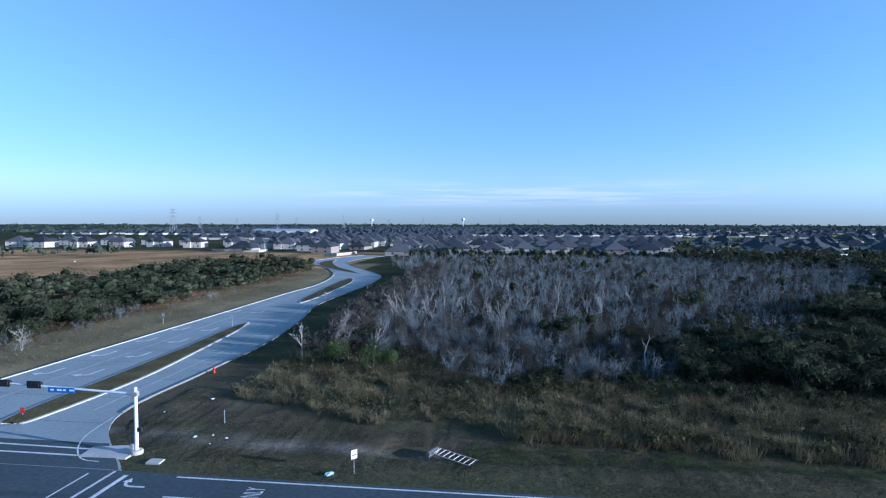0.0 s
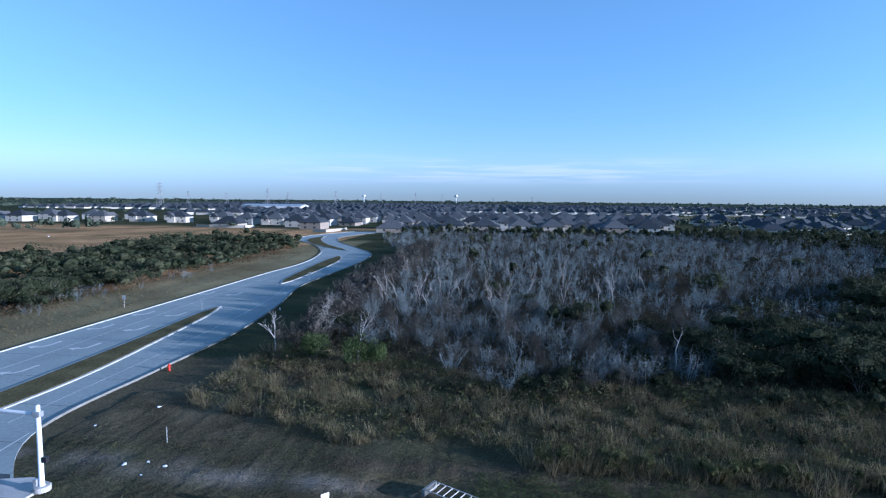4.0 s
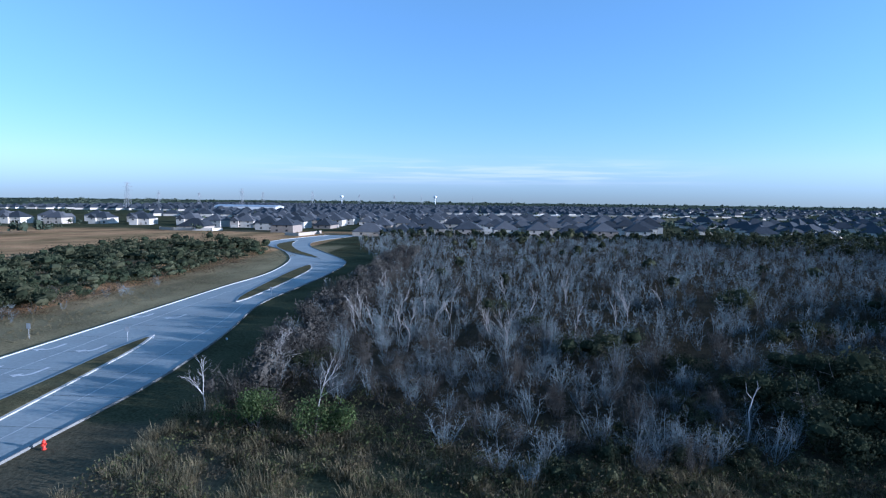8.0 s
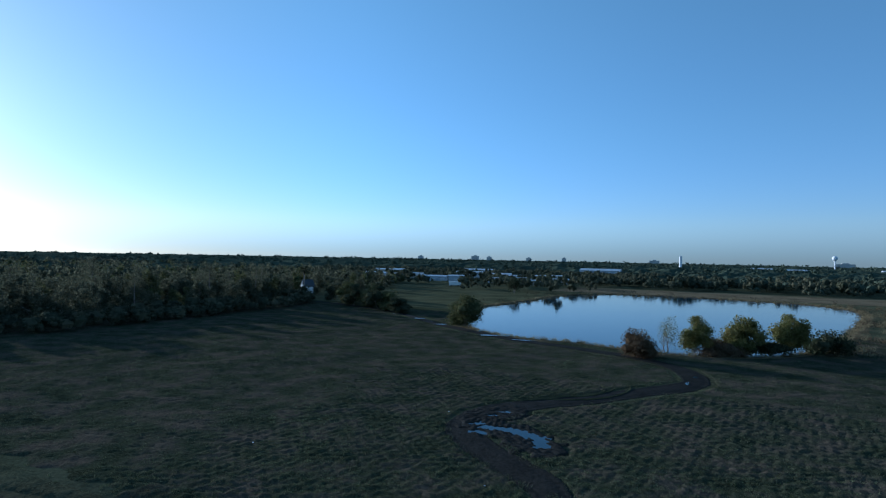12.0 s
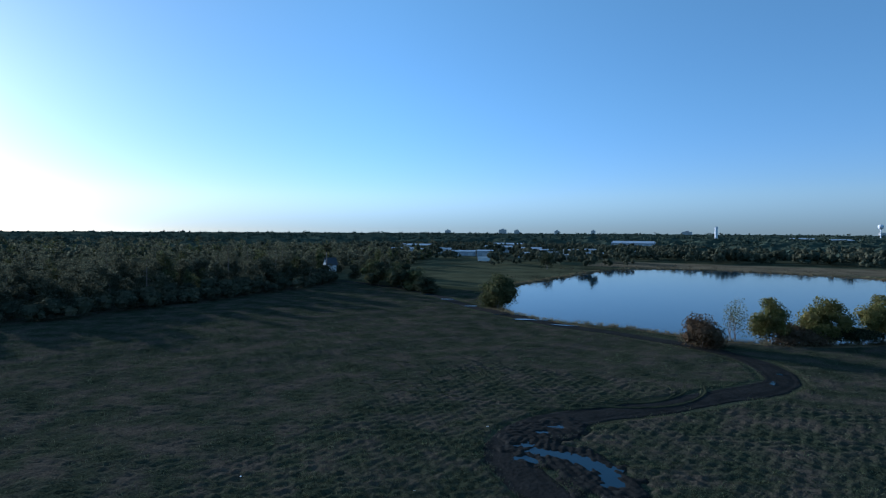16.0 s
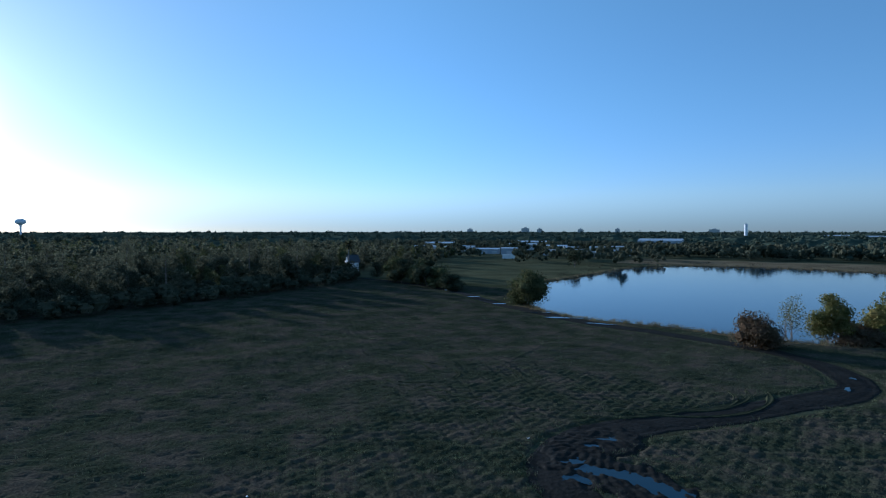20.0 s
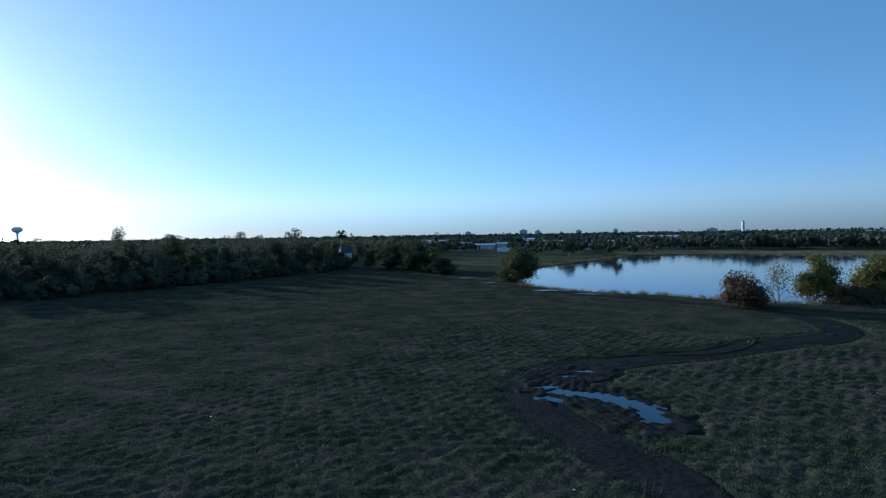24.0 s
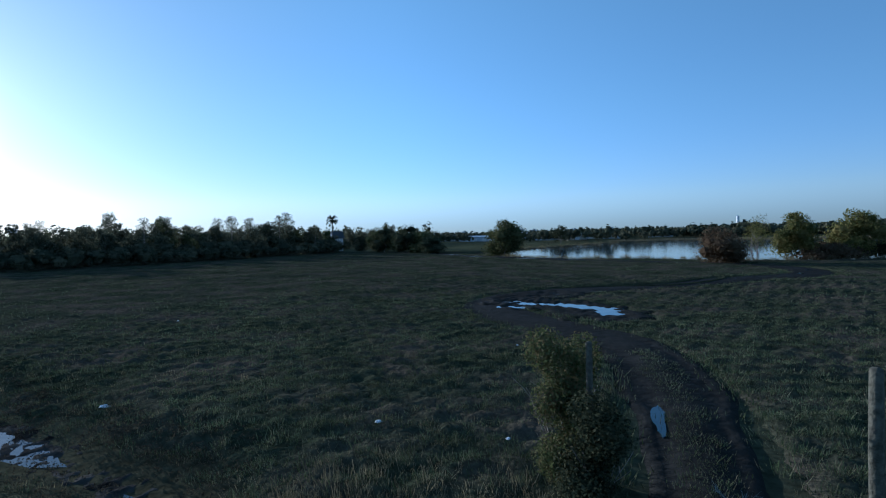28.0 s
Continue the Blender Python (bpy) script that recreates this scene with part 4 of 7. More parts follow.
def pine_lobes(r, h, w):
    """Flat tufts of a tall pine, high on its trunk."""
    out = []
    for i in range(9):
        u = i / 8
        a, k = i * 2.4 + r.normal() * 0.3, w * 0.34 * (1 - u * 0.75) * r.uniform(0.6, 1.1)
        s = w * r.uniform(0.18, 0.3)
        out.append(((k * math.cos(a), k * math.sin(a), h * (0.55 + 0.4 * u)), (s, s, s * 0.6)))
    return out


SOLID = (0.66, 0.86)
GREEN_THINGS, GREEN_STUFF, GREEN_FAR, TREE_STUFF, FAR_STUFF = [], [], [], [], []
for k in range(5):
    h, w = tr.uniform(3.6, 5.2), tr.uniform(3.6, 5.0)
    sg = grow(tr, h, 3, 0.6, 1, 0.4)
    lob = shrub_lobes(tr, h, w, 7)
    GREEN_THINGS.append((mesh_of("trunk", *prisms(sg, 5), M["bark"]), mesh_of("crown", *leaf_cloud(tr, lob, 2000, 0.11, 0.4, 6, (0.4, 0.66)), M["leaf_dark"]), mesh_of("crown", *leaf_cloud(tr, lob, 2000, 0.11, 0.4, 6, (0.4, 0.66)), M["leaf_west"])))
    GREEN_STUFF.append(leaf_cloud(tr, dome_lobes(tr, h, w * 1.1), 120, 0.2, 0.45, 9, SOLID))
    GREEN_FAR.append(leaf_cloud(tr, dome_lobes(tr, h, w * 1.15), 44, 0.36, 0.45, 5, SOLID))
    TREE_STUFF.append(leaf_cloud(tr, tree_lobes(tr, 9.5, 7.6, 0.2, 10), 130, 0.42, 0.45, 6, (0.45, 0.72)))
    FAR_STUFF.append(leaf_cloud(tr, shrub_lobes(tr, 9.0, 7.5, 4), 26, 1.25, 0.4, 2, SOLID))
WEST_STUFF = [leaf_cloud(tr, shrub_lobes(tr, 3.8, 4.8, 7), 190, 0.17, 0.45, 4, (0.4, 0.68)) for _ in range(5)]
FINE_STUFF = [leaf_cloud(tr, dome_lobes(tr, 3.8, 4.0), 300, 0.125, 0.45, 3, (0.35, 0.6)) for _ in range(5)]
WEED_STUFF = [leaf_cloud(tr, shrub_lobes(tr, 1.1, 1.5, 4), 46, 0.085, 0.25, 0) for _ in range(5)]
MID_STUFF = [leaf_cloud(tr, shrub_lobes(tr, 9.0, 6.5, 6), 40, 0.75, 0.4, 5, SOLID) for _ in range(4)]
BRUSH_STUFF = [leaf_cloud(tr, shrub_lobes(tr, 1.7, 2.6, 4), 34, 0.15, 0.17, 0) for _ in range(4)]


def blades(r, n, h, w, wide, lean=1.0):
    """A tussock: n bent blades."""
    a = r.uniform(0, 2 * np.pi, n)
    b0 = np.c_[np.cos(a), np.sin(a), np.zeros(n)] * (r.random(n) * w)[:, None]
    out = np.c_[np.cos(a + r.normal(size=n) * 0.8), np.sin(a + r.normal(size=n) * 0.8), np.zeros(n)]
    hh = h * r.uniform(0.5, 1.1, n)
    tip = b0 + out * (hh * lean * r.uniform(0.15, 0.6, n))[:, None] + np.c_[np.zeros(n), np.zeros(n), hh]
    side = np.cross(out, [0, 0, 1.0]) * wide
    v = np.stack([b0 - side, b0 + side, tip + side * 0.35, tip - side * 0.35], 1).reshape(-1, 3)
    return v, np.arange(4 * n).reshape(-1, 4)


TALL_GRASS = [blades(tr, 42, 1.2, 0.85, 0.025, 1.5) for _ in range(6)]

TUFT = [blades(tr, 15, 0.13, 0.45, 0.009, 1.6) for _ in range(8)]

# -- north thicket: grey bare trees, evergreen towards the highway's far end
def dark_side(x, y):
    """0 in the bare thicket, 1 where it is evergreen."""
    return np.clip((x - np.interp(y, [28, 38, 54, 69, 322], [0, 9, 17, 44, 226]) - 7 * wave(x, y, 45, 5)) / 14, 0, 1)


def wood_edge(x):
    return np.interp(x, [35, 60, 90, 170, 275, 350], [29.5, 28.5, 29.0, 32.5, 27, 22]) + 1.2 * np.sin(x / 5.0) + np.clip(-10 - x, 0, 40) * 0.52


def in_north(x, y):
    return (y > wood_edge(x)) & (y < 338) & (x > np.interp(y, [30, 60, 85, 110, 160, 200, 235, 300, 340], [-44, -44, -46, -50, -48, -52, -66, -82, -70]) + 1.5 * np.sin(y / 4.0)) & (x < np.interp(y, [20, 40, 156, 271, 338], [345, 353, 391, 406, 352]) + 5 * np.sin(y / 9))


nr = np.random.default_rng(31)
bare = sow(nr, 15000, -90, 30, 300, 338, lambda x, y: in_north(x, y) & (y > wood_edge(x) + 5 + 4 * wave(x, y, 14, 19)) & (nr.random(len(x)) > dark_side(x, y) * 1.02) & (wave(x, y, 17, 17) + 0.5 * wave(x, y, 6, 18) > -0.75))
green = sow(nr, 8200, -90, 18, 640, 338, lambda x, y: in_north(x, y) & ((nr.random(len(x)) < dark_side(x, y) * 0.95) | (y > 318) | ((nr.random(len(x)) < 0.03) & (y > 50))))
order = np.argsort(np.hypot(bare[:, 0] + 10, bare[:, 1] - 30))
bare = bare[order]
order = np.argsort(np.hypot(green[:, 0] - 30, green[:, 1] - 10))
green = green[order]
first = []
for k, (sg, tw) in enumerate(BARE_THINGS):
    m = M["twig_brown" if k % 2 else "twig"]
    first.append(tree_thing("bare_tree", mesh_of("trunk", *prisms(sg, 4, 1.0, 0.01), m), mesh_of("crown", *tw, m), "leafless %s thicket tree with many upright stems" % ("brown" if k % 2 else "pale grey"), "tree", "bare trees of the thicket"))


def plant(protos, p, r, lo, hi):
    """Stand a copy of one of the prototypes at each place; the prototypes themselves take the first ones."""
    for i, (x, y) in enumerate(p):
        s = r.uniform(lo, hi)
        m = Matrix.LocRotScale((x, y, float(ground_z(np.array([x]), np.array([y]))[0]) - 0.03), Euler((0, 0, r.uniform(0, 6.28))), None)
        src = protos[i % len(protos)]
        if i < len(protos):
            src.matrix_basis = m @ Matrix.Diagonal((s, s, s, 1))
        else:
            c = copy_thing(src, m)
            c.scale = (s, s, s * r.uniform(0.9, 1.15))


plant(first, bare[:300], nr, 0.55, 1.05)
rest = bare[300:]
away = np.hypot(rest[:, 0] + 10, rest[:, 1] - 10)
brown = wave(rest[:, 0], rest[:, 1], 14, 33) + 0.7 * nr.normal(size=len(rest)) > 0.45
for sel, protos, m, label, seed in ((away < 165, BARE_STUFF, "twig", "dense pale grey leafless thicket behind the verge", 2), (away >= 165, BARE_FAR, "twig", "far part of the grey leafless thicket", 25)):
    scatter("bare_thicket", protos, rest[sel & ~brown], nr.uniform(0.5, 1.1, int((sel & ~brown).sum())), M[m], label, "thicket", seed=seed)
    scatter("brown_thicket", protos, rest[sel & brown], nr.uniform(0.5, 1.05, int((sel & brown).sum())), M["twig_brown"], "brown leafless trees among the grey thicket", "thicket", seed=seed + 1)
first = []
for a, b, c in GREEN_THINGS:
    first.append(tree_thing("evergreen_shrub", a, b, "dark evergreen shrub with a rounded leafy crown", "shrub", "evergreen shrubs of the thicket"))
plant(first, green[:200], nr, 0.75, 1.4)
rest = green[200:]
away = np.hypot(rest[:, 0] + 10, rest[:, 1])
scatter("evergreen_thicket", GREEN_STUFF, rest[away < 170], nr.uniform(0.65, 1.45, int((away < 170).sum())), M["leaf_dark"], "dense dark evergreen scrub beside the highway", "thicket", seed=3)
scatter("evergreen_thicket_far", GREEN_FAR, rest[away >= 170], nr.uniform(0.6, 1.5, int((away >= 170).sum())), M["leaf_dark"], "far evergreen scrub up to the pasture", "thicket", seed=24)
brush = sow(nr, 6000, -90, 24, 240, 330, lambda x, y: in_north(x, y))
scatter("underbrush", BRUSH_STUFF, brush, nr.uniform(0.6, 1.4, len(brush)), M["brush"], "low brown underbrush below the bare trees", "brush", seed=4)

# -- tall grass between verge and thicket, and along both ditches
def grass_belt(x, y):
    top = wood_edge(x) + 5
    low = np.interp(x, [-45, -30, -10, 20, 45, 120, 300], [24, 17, 15, 12.5, 12, 13, 13])
    return (y > low + 1.0 * np.sin(x / 3.1)) & (y < top) & ~((x < -38) & (y < 0.5 * (-x)))


tall = sow(nr, 18000, -46, 11, 300, 46, lambda x, y: grass_belt(x, y) & (wave(x, y, 8, 23) + 0.6 * wave(x, y, 2.5, 24) > -0.55) & (nr.random(len(x)) < np.interp(x, [-46, 60, 200, 300], [1, 1, 0.8, 0.4])))
scatter("tall_grass", TALL_GRASS, tall, nr.uniform(0.3, 1.05, len(tall)), M["straw"], "tall straw-coloured grass in tussocks", "grass", seed=5)
herbs = sow(nr, 3600, -46, 13, 150, 44, lambda x, y: grass_belt(x, y) & (wave(x, y, 11, 27) + 0.5 * wave(x, y, 3, 28) > -0.25))
scatter("olive_herbs", WEED_STUFF, herbs[::2], nr.uniform(0.6, 1.5, len(herbs[::2])), M["leaf_mid"], "olive herbs among the dry grass", "weeds", seed=43)
scatter("brown_herbs", WEED_STUFF, herbs[1::2], nr.uniform(0.6, 1.5, len(herbs[1::2])), M["brush"], "withered brown herbs among the dry grass", "weeds", seed=44)
clumps = sow(nr, 2400, -52, 2.2, 70, 15, lambda x, y: (wave(x, y, 5, 45) + 0.5 * wave(x, y, 1.8, 46) > 0.0) & (far_from(x, y, ROAD_R) > 2.0) & (far_from(x, y, DITCH_N) > 0.9))
scatter("verge_clumps", WEED_STUFF, clumps[::2], nr.uniform(0.16, 0.42, len(clumps[::2])), M["brush"], "withered clumps on the roadside verge", "weeds", seed=55)
scatter("verge_weeds", WEED_STUFF, clumps[1::2], nr.uniform(0.16, 0.4, len(clumps[1::2])), M["leaf_mid"], "olive weeds on the roadside verge", "weeds", seed=56)
ditch_weeds = sow(nr, 4200, -14, 4.5, 75, 12, lambda x, y: (far_from(x, y, DITCH_N) < 2.6) & (far_from(x, y, DITCH_N) > np.interp(x, [10, 28], [0.0, 0.7])) & (wave(x, y, 3, 59) > -0.3))
scatter("ditch_weeds", WEED_STUFF, ditch_weeds, nr.uniform(0.18, 0.5, len(ditch_weeds)), M["leaf_lime"], "fresh green weeds in the wet ditch", "weeds", seed=46)
row_x = -8 + 240 * nr.random(1000) ** 1.5
row = np.c_[row_x, np.interp(row_x, [-8, 25, 46, 72, 138, 235], [13.4, 11.9, 12.7, 13.7, 15.8, 17]) + nr.normal(size=1000) * 0.5]
scatter("tussock_row", TALL_GRASS, row[::2], nr.uniform(0.75, 1.3, 500), M["straw"], "row of golden grass tussocks above the ditch", "grass", seed=52)
shrub_row = row[1::2] + [0, 0.6]
shrub_row = shrub_row[wave(shrub_row[:, 0], shrub_row[:, 1], 2.6, 57) > -0.15]
scatter("row_shrubs", FINE_STUFF, shrub_row, nr.uniform(0.26, 0.5, len(shrub_row)), M["leaf_mid"], "small olive shrubs in the row above the ditch", "shrubs", seed=53)
belt_shrubs = sow(nr, 760, -20, 15, 240, 34, lambda x, y: grass_belt(x, y) & (wave(x, y, 13, 47) > 0.0))
scatter("belt_shrubs", FINE_STUFF, belt_shrubs, nr.uniform(0.2, 0.48, len(belt_shrubs)), M["leaf_dark"], "low dark shrubs scattered in the rough grass", "shrubs", seed=54)
front_scrub = sow(nr, 620, -12, 26, 70, 66, lambda x, y: (y > wood_edge(x)) & (x > np.interp(y, [28, 38, 54, 69], [-12, -4, 8, 30])))
scatter("front_scrub", FINE_STUFF, front_scrub, nr.uniform(0.3, 0.7, len(front_scrub)), M["leaf_dark"], "low dark scrub before the evergreens", "thicket", seed=38)
back_woods = sow(nr, 420, 95, 235, 430, 345, lambda x, y: (x > 95 + 0.25 * (345 - y)) & (x < 352))
scatter("back_woods", TREE_STUFF, back_woods, nr.uniform(0.45, 0.95, len(back_woods)), M["leaf_dark"], "dark trees behind the thicket", "woods", seed=39)
edge_brush = sow(nr, 1300, -46, 24, 130, 64, lambda x, y: (y > wood_edge(x) - 2) & (y < wood_edge(x) + 14) & (x > -44))
scatter("edge_brush", BRUSH_STUFF, edge_brush[::2], nr.uniform(0.6, 1.2, len(edge_brush[::2])), M["brush"], "dark brown brush at the thicket's edge", "brush", seed=34)
scatter("edge_weeds", BRUSH_STUFF, edge_brush[1::2], nr.uniform(0.5, 1.0, len(edge_brush[1::2])), M["leaf_mid"], "olive weeds at the thicket's edge", "weeds", seed=35)
fringe = sow(nr, 1000, -52, 42, -36, 230, lambda x, y: in_north(x, y) & (wave(x, y, 9, 26) > -0.3))
scatter("fringe_trees", BARE_STUFF, fringe, nr.uniform(0.5, 1.1, len(fringe)), M["twig_brown"], "brown leafless trees along the boulevard side of the thicket", "thicket", seed=50)
# tall trees and dense bushes added to throw streaks of shade on the boulevard
tall_edge = sow(nr, 150, -48, 38, -38, 215, lambda x, y: in_north(x, y) & (wave(x, y, 7, 57) > -0.2))
scatter("fringe_tall", BARE_STUFF, tall_edge, nr.uniform(1.0, 1.4, len(tall_edge)), M["twig_brown"], "taller leafless trees that shade the boulevard", "thicket", seed=57)
edge_bushes = sow(nr, 420, -48, 36, -39, 225, lambda x, y: in_north(x, y) & (wave(x, y, 8, 59) > 0.0))
scatter("edge_bushes", FINE_STUFF, edge_bushes, nr.uniform(0.8, 1.45, len(edge_bushes)), M["twig_brown"], "brown bushes added among the bare trees to shade the boulevard", "thicket", seed=59)
rusty = sow(nr, 300, -40, 26, 60, 46, lambda x, y: (y > wood_edge(x) - 4) & (y < wood_edge(x) + 8))
scatter("rusty_weeds", BRUSH_STUFF, rusty, nr.uniform(0.3, 0.7, len(rusty)), M["leaf_rust"], "reddish weeds at the thicket's edge", "weeds", seed=36)
weeds = sow(nr, 2200, -46, 14, 200, 42, lambda x, y: grass_belt(x, y))
scatter("weeds", BRUSH_STUFF, weeds, nr.uniform(0.35, 0.8, len(weeds)), M["leaf_mid"], "olive weeds among the tall grass", "weeds", seed=6)

# -- scrub west of the boulevard
WEST = [(-92, 30), (-99, 56), (-100, 96), (-97, 120), (-97, 152), (-99, 190), (-108, 225), (-122, 246), (-156, 260), (-178, 215), (-168, 145), (-185, 118), (-260, 70), (-320, 10), (-200, 0), (-110, 6)]
west = sow(nr, 2300, -320, 0, -90, 262, lambda x, y: inside(x + 4 * wave(x, y, 14, 2), y, WEST) & (x < -103) & (wave(x, y, 16, 29) > -0.6))
order = np.argsort(np.hypot(west[:, 0] + 60, west[:, 1] - 60))
west = west[order]
first = [tree_thing("evergreen_shrub", a, c, "dark green shrub of the scrub beside the boulevard", "shrub", "shrubs beside the boulevard") for k, (a, b, c) in enumerate(GREEN_THINGS)]
plant(first, west[:60], nr, 0.5, 1.3)
scatter("west_scrub", WEST_STUFF, west[60:], nr.uniform(0.5, 1.4, len(west) - 60), M["leaf_west"], "dark green scrub beyond the boulevard", "thicket", seed=7)
crowns = sow(nr, 150, -200, 40, -104, 255, lambda x, y: inside(x, y, WEST) & (wave(x, y, 16, 29) > -0.2))
scatter("west_trees", WEST_STUFF, crowns, nr.uniform(1.2, 1.9, len(crowns)), M["leaf_dark"], "taller dark trees in the scrub beyond the boulevard", "trees", seed=51)
wb = sow(nr, 900, -110, 20, -90, 240, lambda x, y: inside(x + 1.5 * wave(x, y, 7, 4), y, WEST) & (x < -98 + 2 * wave(x, y, 9, 3)))
scatter("west_brush", BRUSH_STUFF, wb, nr.uniform(0.6, 1.3, len(wb)), M["leaf_rust"], "rusty low brush along the boulevard", "brush", seed=8)
wgrass = sow(nr, 3500, -108, 20, -88, 230, lambda x, y: (x < -86 - 0.02 * y))
scatter("west_grass", TALL_GRASS, wgrass, nr.uniform(0.12, 0.32, len(wgrass)), M["straw"], "dry grass strip beside the boulevard", "grass", seed=37)
wbare = sow(nr, 90, -112, 25, -96, 130, lambda x, y: inside(x, y, WEST))
scatter("west_bare_trees", BARE_STUFF, wbare, nr.uniform(0.4, 0.8, len(wbare)), M["twig"], "small leafless trees at the edge of the scrub", "thicket", seed=9)

# -- single pale trees and green bushes at the thicket's edge
def pale_tree(x, y, h, seed, label, stems=1, spread=0.55, least=0.03, twigs=0.55, bark="bark_white"):
    r = np.random.default_rng(seed)
    sg = grow(r, h * 1.25, stems, spread, 3, 0.12)
    sg = [s for s in sg if s[4] < 3 or r.random() < twigs]
    t = tree_thing("pale_tree", mesh_of("trunk", *prisms([s for s in sg if s[4] < 2], 6, 1.0 if bark == "bark_white" else 0.5, least * 1.4), M[bark]), mesh_of("crown", *prisms([s for s in sg if s[4] >= 2], 3, 0.8, least * 0.6), M[bark]), label, "tree", "")
    t.location = (x, y, float(ground_z(np.array([x]), np.array([y]))[0]))


pale_tree(-43.9, 44.2, 6.6, 3, "white-barked leafless tree alone on the verge", 1, 0.6, 0.014)
dead = tree_thing("pale_tree", mesh_of("trunk", *prisms([((0, 0, -0.1), (0.15, 0, 1.4), 0.09, 0.08, 0), ((0.15, 0, 1.4), (0, 0.1, 3.0), 0.08, 0.065, 0), ((0, 0.1, 3.0), (0.3, 0.1, 4.2), 0.065, 0.05, 0)], 6), M["bark_white"]), mesh_of("crown", *prisms([((0.3, 0.1, 4.2), (0.75, 0.1, 5.6), 0.05, 0.03, 1), ((0.75, 0.1, 5.6), (0.6, 0.1, 6.2), 0.03, 0.015, 1), ((0.3, 0.1, 4.2), (-0.35, 0, 5.0), 0.04, 0.03, 1), ((-0.35, 0, 5.0), (-0.5, 0, 6.0), 0.03, 0.012, 1), ((0.6, 0.1, 5.1), (1.0, 0.2, 5.5), 0.025, 0.012, 1)], 5), M["bark_white"]), "slender dead white tree before the dark scrub", "tree")
dead.location = (12.9, 42.4, 0)
pale_tree(-39.7, 57.3, 5.6, 12, "pale bare tree with spreading limbs at the thicket's edge", 2, 0.9, 0.012, 0.5, "bark_grey")
pale_tree(-31.2, 43.9, 5.6, 14, "pale bare tree behind the green bushes", 1, 0.7, 0.012)
for k, (x, y) in enumerate(((-34.1, 76.7), (-31.9, 79.5), (-27.2, 77.5), (-21.7, 82.9), (-18.7, 84.5), (-9.7, 73.5), (9.9, 83.8), (24.8, 104.8), (5.9, 115), (-15, 96), (-30, 100), (-36, 88), (-25, 71), (-24, 90), (-12, 80), (-5, 92), (2, 78), (15, 96), (-20, 110), (-35, 112), (-8, 118), (20, 120), (-40, 130), (-28, 125))):
    pale_tree(x, y, 5.4, 15 + k, "tall slender pale dead tree in the thicket", 1 + k % 3 // 2, 0.3, 0.009, 0.25, "bark_grey")
pale_tree(-97, 44, 3.6, 18, "small pale bare tree beside the boulevard", 3, 0.6, 0.008, 0.5, "bark_grey")
log = tagged(part("fallen_branch", mesh_of("fallen_branch", *prisms(grow(np.random.default_rng(4), 5.0, 1, 0.5, 2, 0.05), 4, 0.8, 0.012), M["bark_white"]), None), "bleached fallen branch lying over the brush", "branch")
log.matrix_world = pose(-22.5, 66.7, 0.6, 0, 78, 10)


def bush(name, x, y, h, w, n, size, leaf, label, seed, lobes=8, stems=4, trunk_h=0.7, group=""):
    r = np.random.default_rng(seed)
    sg = [s for s in grow(r, h * trunk_h, stems, 0.55, 1, 0.3) if s[4] == 0 or (s[1][2] < 0.8 * h and np.hypot(s[1][0], s[1][1]) < 0.42 * w)]
    sg = [s for s in sg if s[1][2] < 0.88 * h]
    t = tree_thing(name, mesh_of("trunk", *prisms(sg, 5, 1.1), M["bark"]), mesh_of("crown", *leaf_cloud(r, tree_lobes(r, h, w * 1.75, 0.3 if "willow_tree" in name else 0.14, 20) if lobes > 9 else shrub_lobes(r, h, w, lobes), n, size, 0.45, 14 if n > 1800 else 0, (0.45, 0.72)), M[leaf]), label, "bush" if "bush" in name else "tree", group)
    t.location = (x, y, float(ground_z(np.array([x]), np.array([y]))[0]) - 0.04)
    return t


for k, (x, y, h) in enumerate(((-36.4, 39.8, 5.2), (-37.8, 41.0, 4.0), (-29.8, 38.6, 5.0), (-28.2, 39.4, 3.6))):
    bush("green_bush", x, y, h, 2.7, 1800, 0.1, "leaf_lime", "feathery fresh green bush at the edge of the grey thicket", 41 + k)

# -- pond side
bush("willow_bush", 52.5, -157.5, 8.8, 7.4, 6500, 0.19, "leaf_mid", "broad olive willow bush at the pond's tip", 51, 14)
bush("rusty_bush", 1.5, -131.5, 5.4, 5.6, 6000, 0.13, "leaf_rust", "rusty brown bush beside the pond", 52, 12)
bush("willow_tree", -8.3, -143.5, 9.0, 4.8, 5200, 0.15, "leaf_willow", "yellowing willow tree on the pond's bank", 53, 10)
bush("willow_tree", -17.5, -148.0, 9.0, 6.0, 7000, 0.16, "leaf_willow", "broad yellowing willow tree on the pond's bank", 54, 11)
bush("willow_tree", -26.0, -152.5, 8.8, 5.6, 6500, 0.16, "leaf_willow", "yellowing willow tree on the pond's bank", 55, 11)
bush("thin_tree", -3.0, -141.5, 9.0, 3.0, 1500, 0.1, "leaf_willow", "thin half-bare tree over the water", 56, 7)
bush("dark_bush", -12.5, -146.0, 4.0, 7.5, 4200, 0.17, "leaf_rust", "brown low bush below the willows", 57, 9)
bush("dark_bush", -22.5, -151.0, 3.8, 8.0, 4200, 0.17, "leaf_dark", "dark low bush below the willows", 58, 9)
bush("dark_bush", -33.0, -160.0, 4.4, 7.0, 3400, 0.18, "leaf_dark", "dark low bush on the pond's bank", 59, 10)
bush("bank_tree", 94, -306, 9.5, 5.0, 900, 0.35, "leaf_dark", "dark tree on the far grass bank", 60)
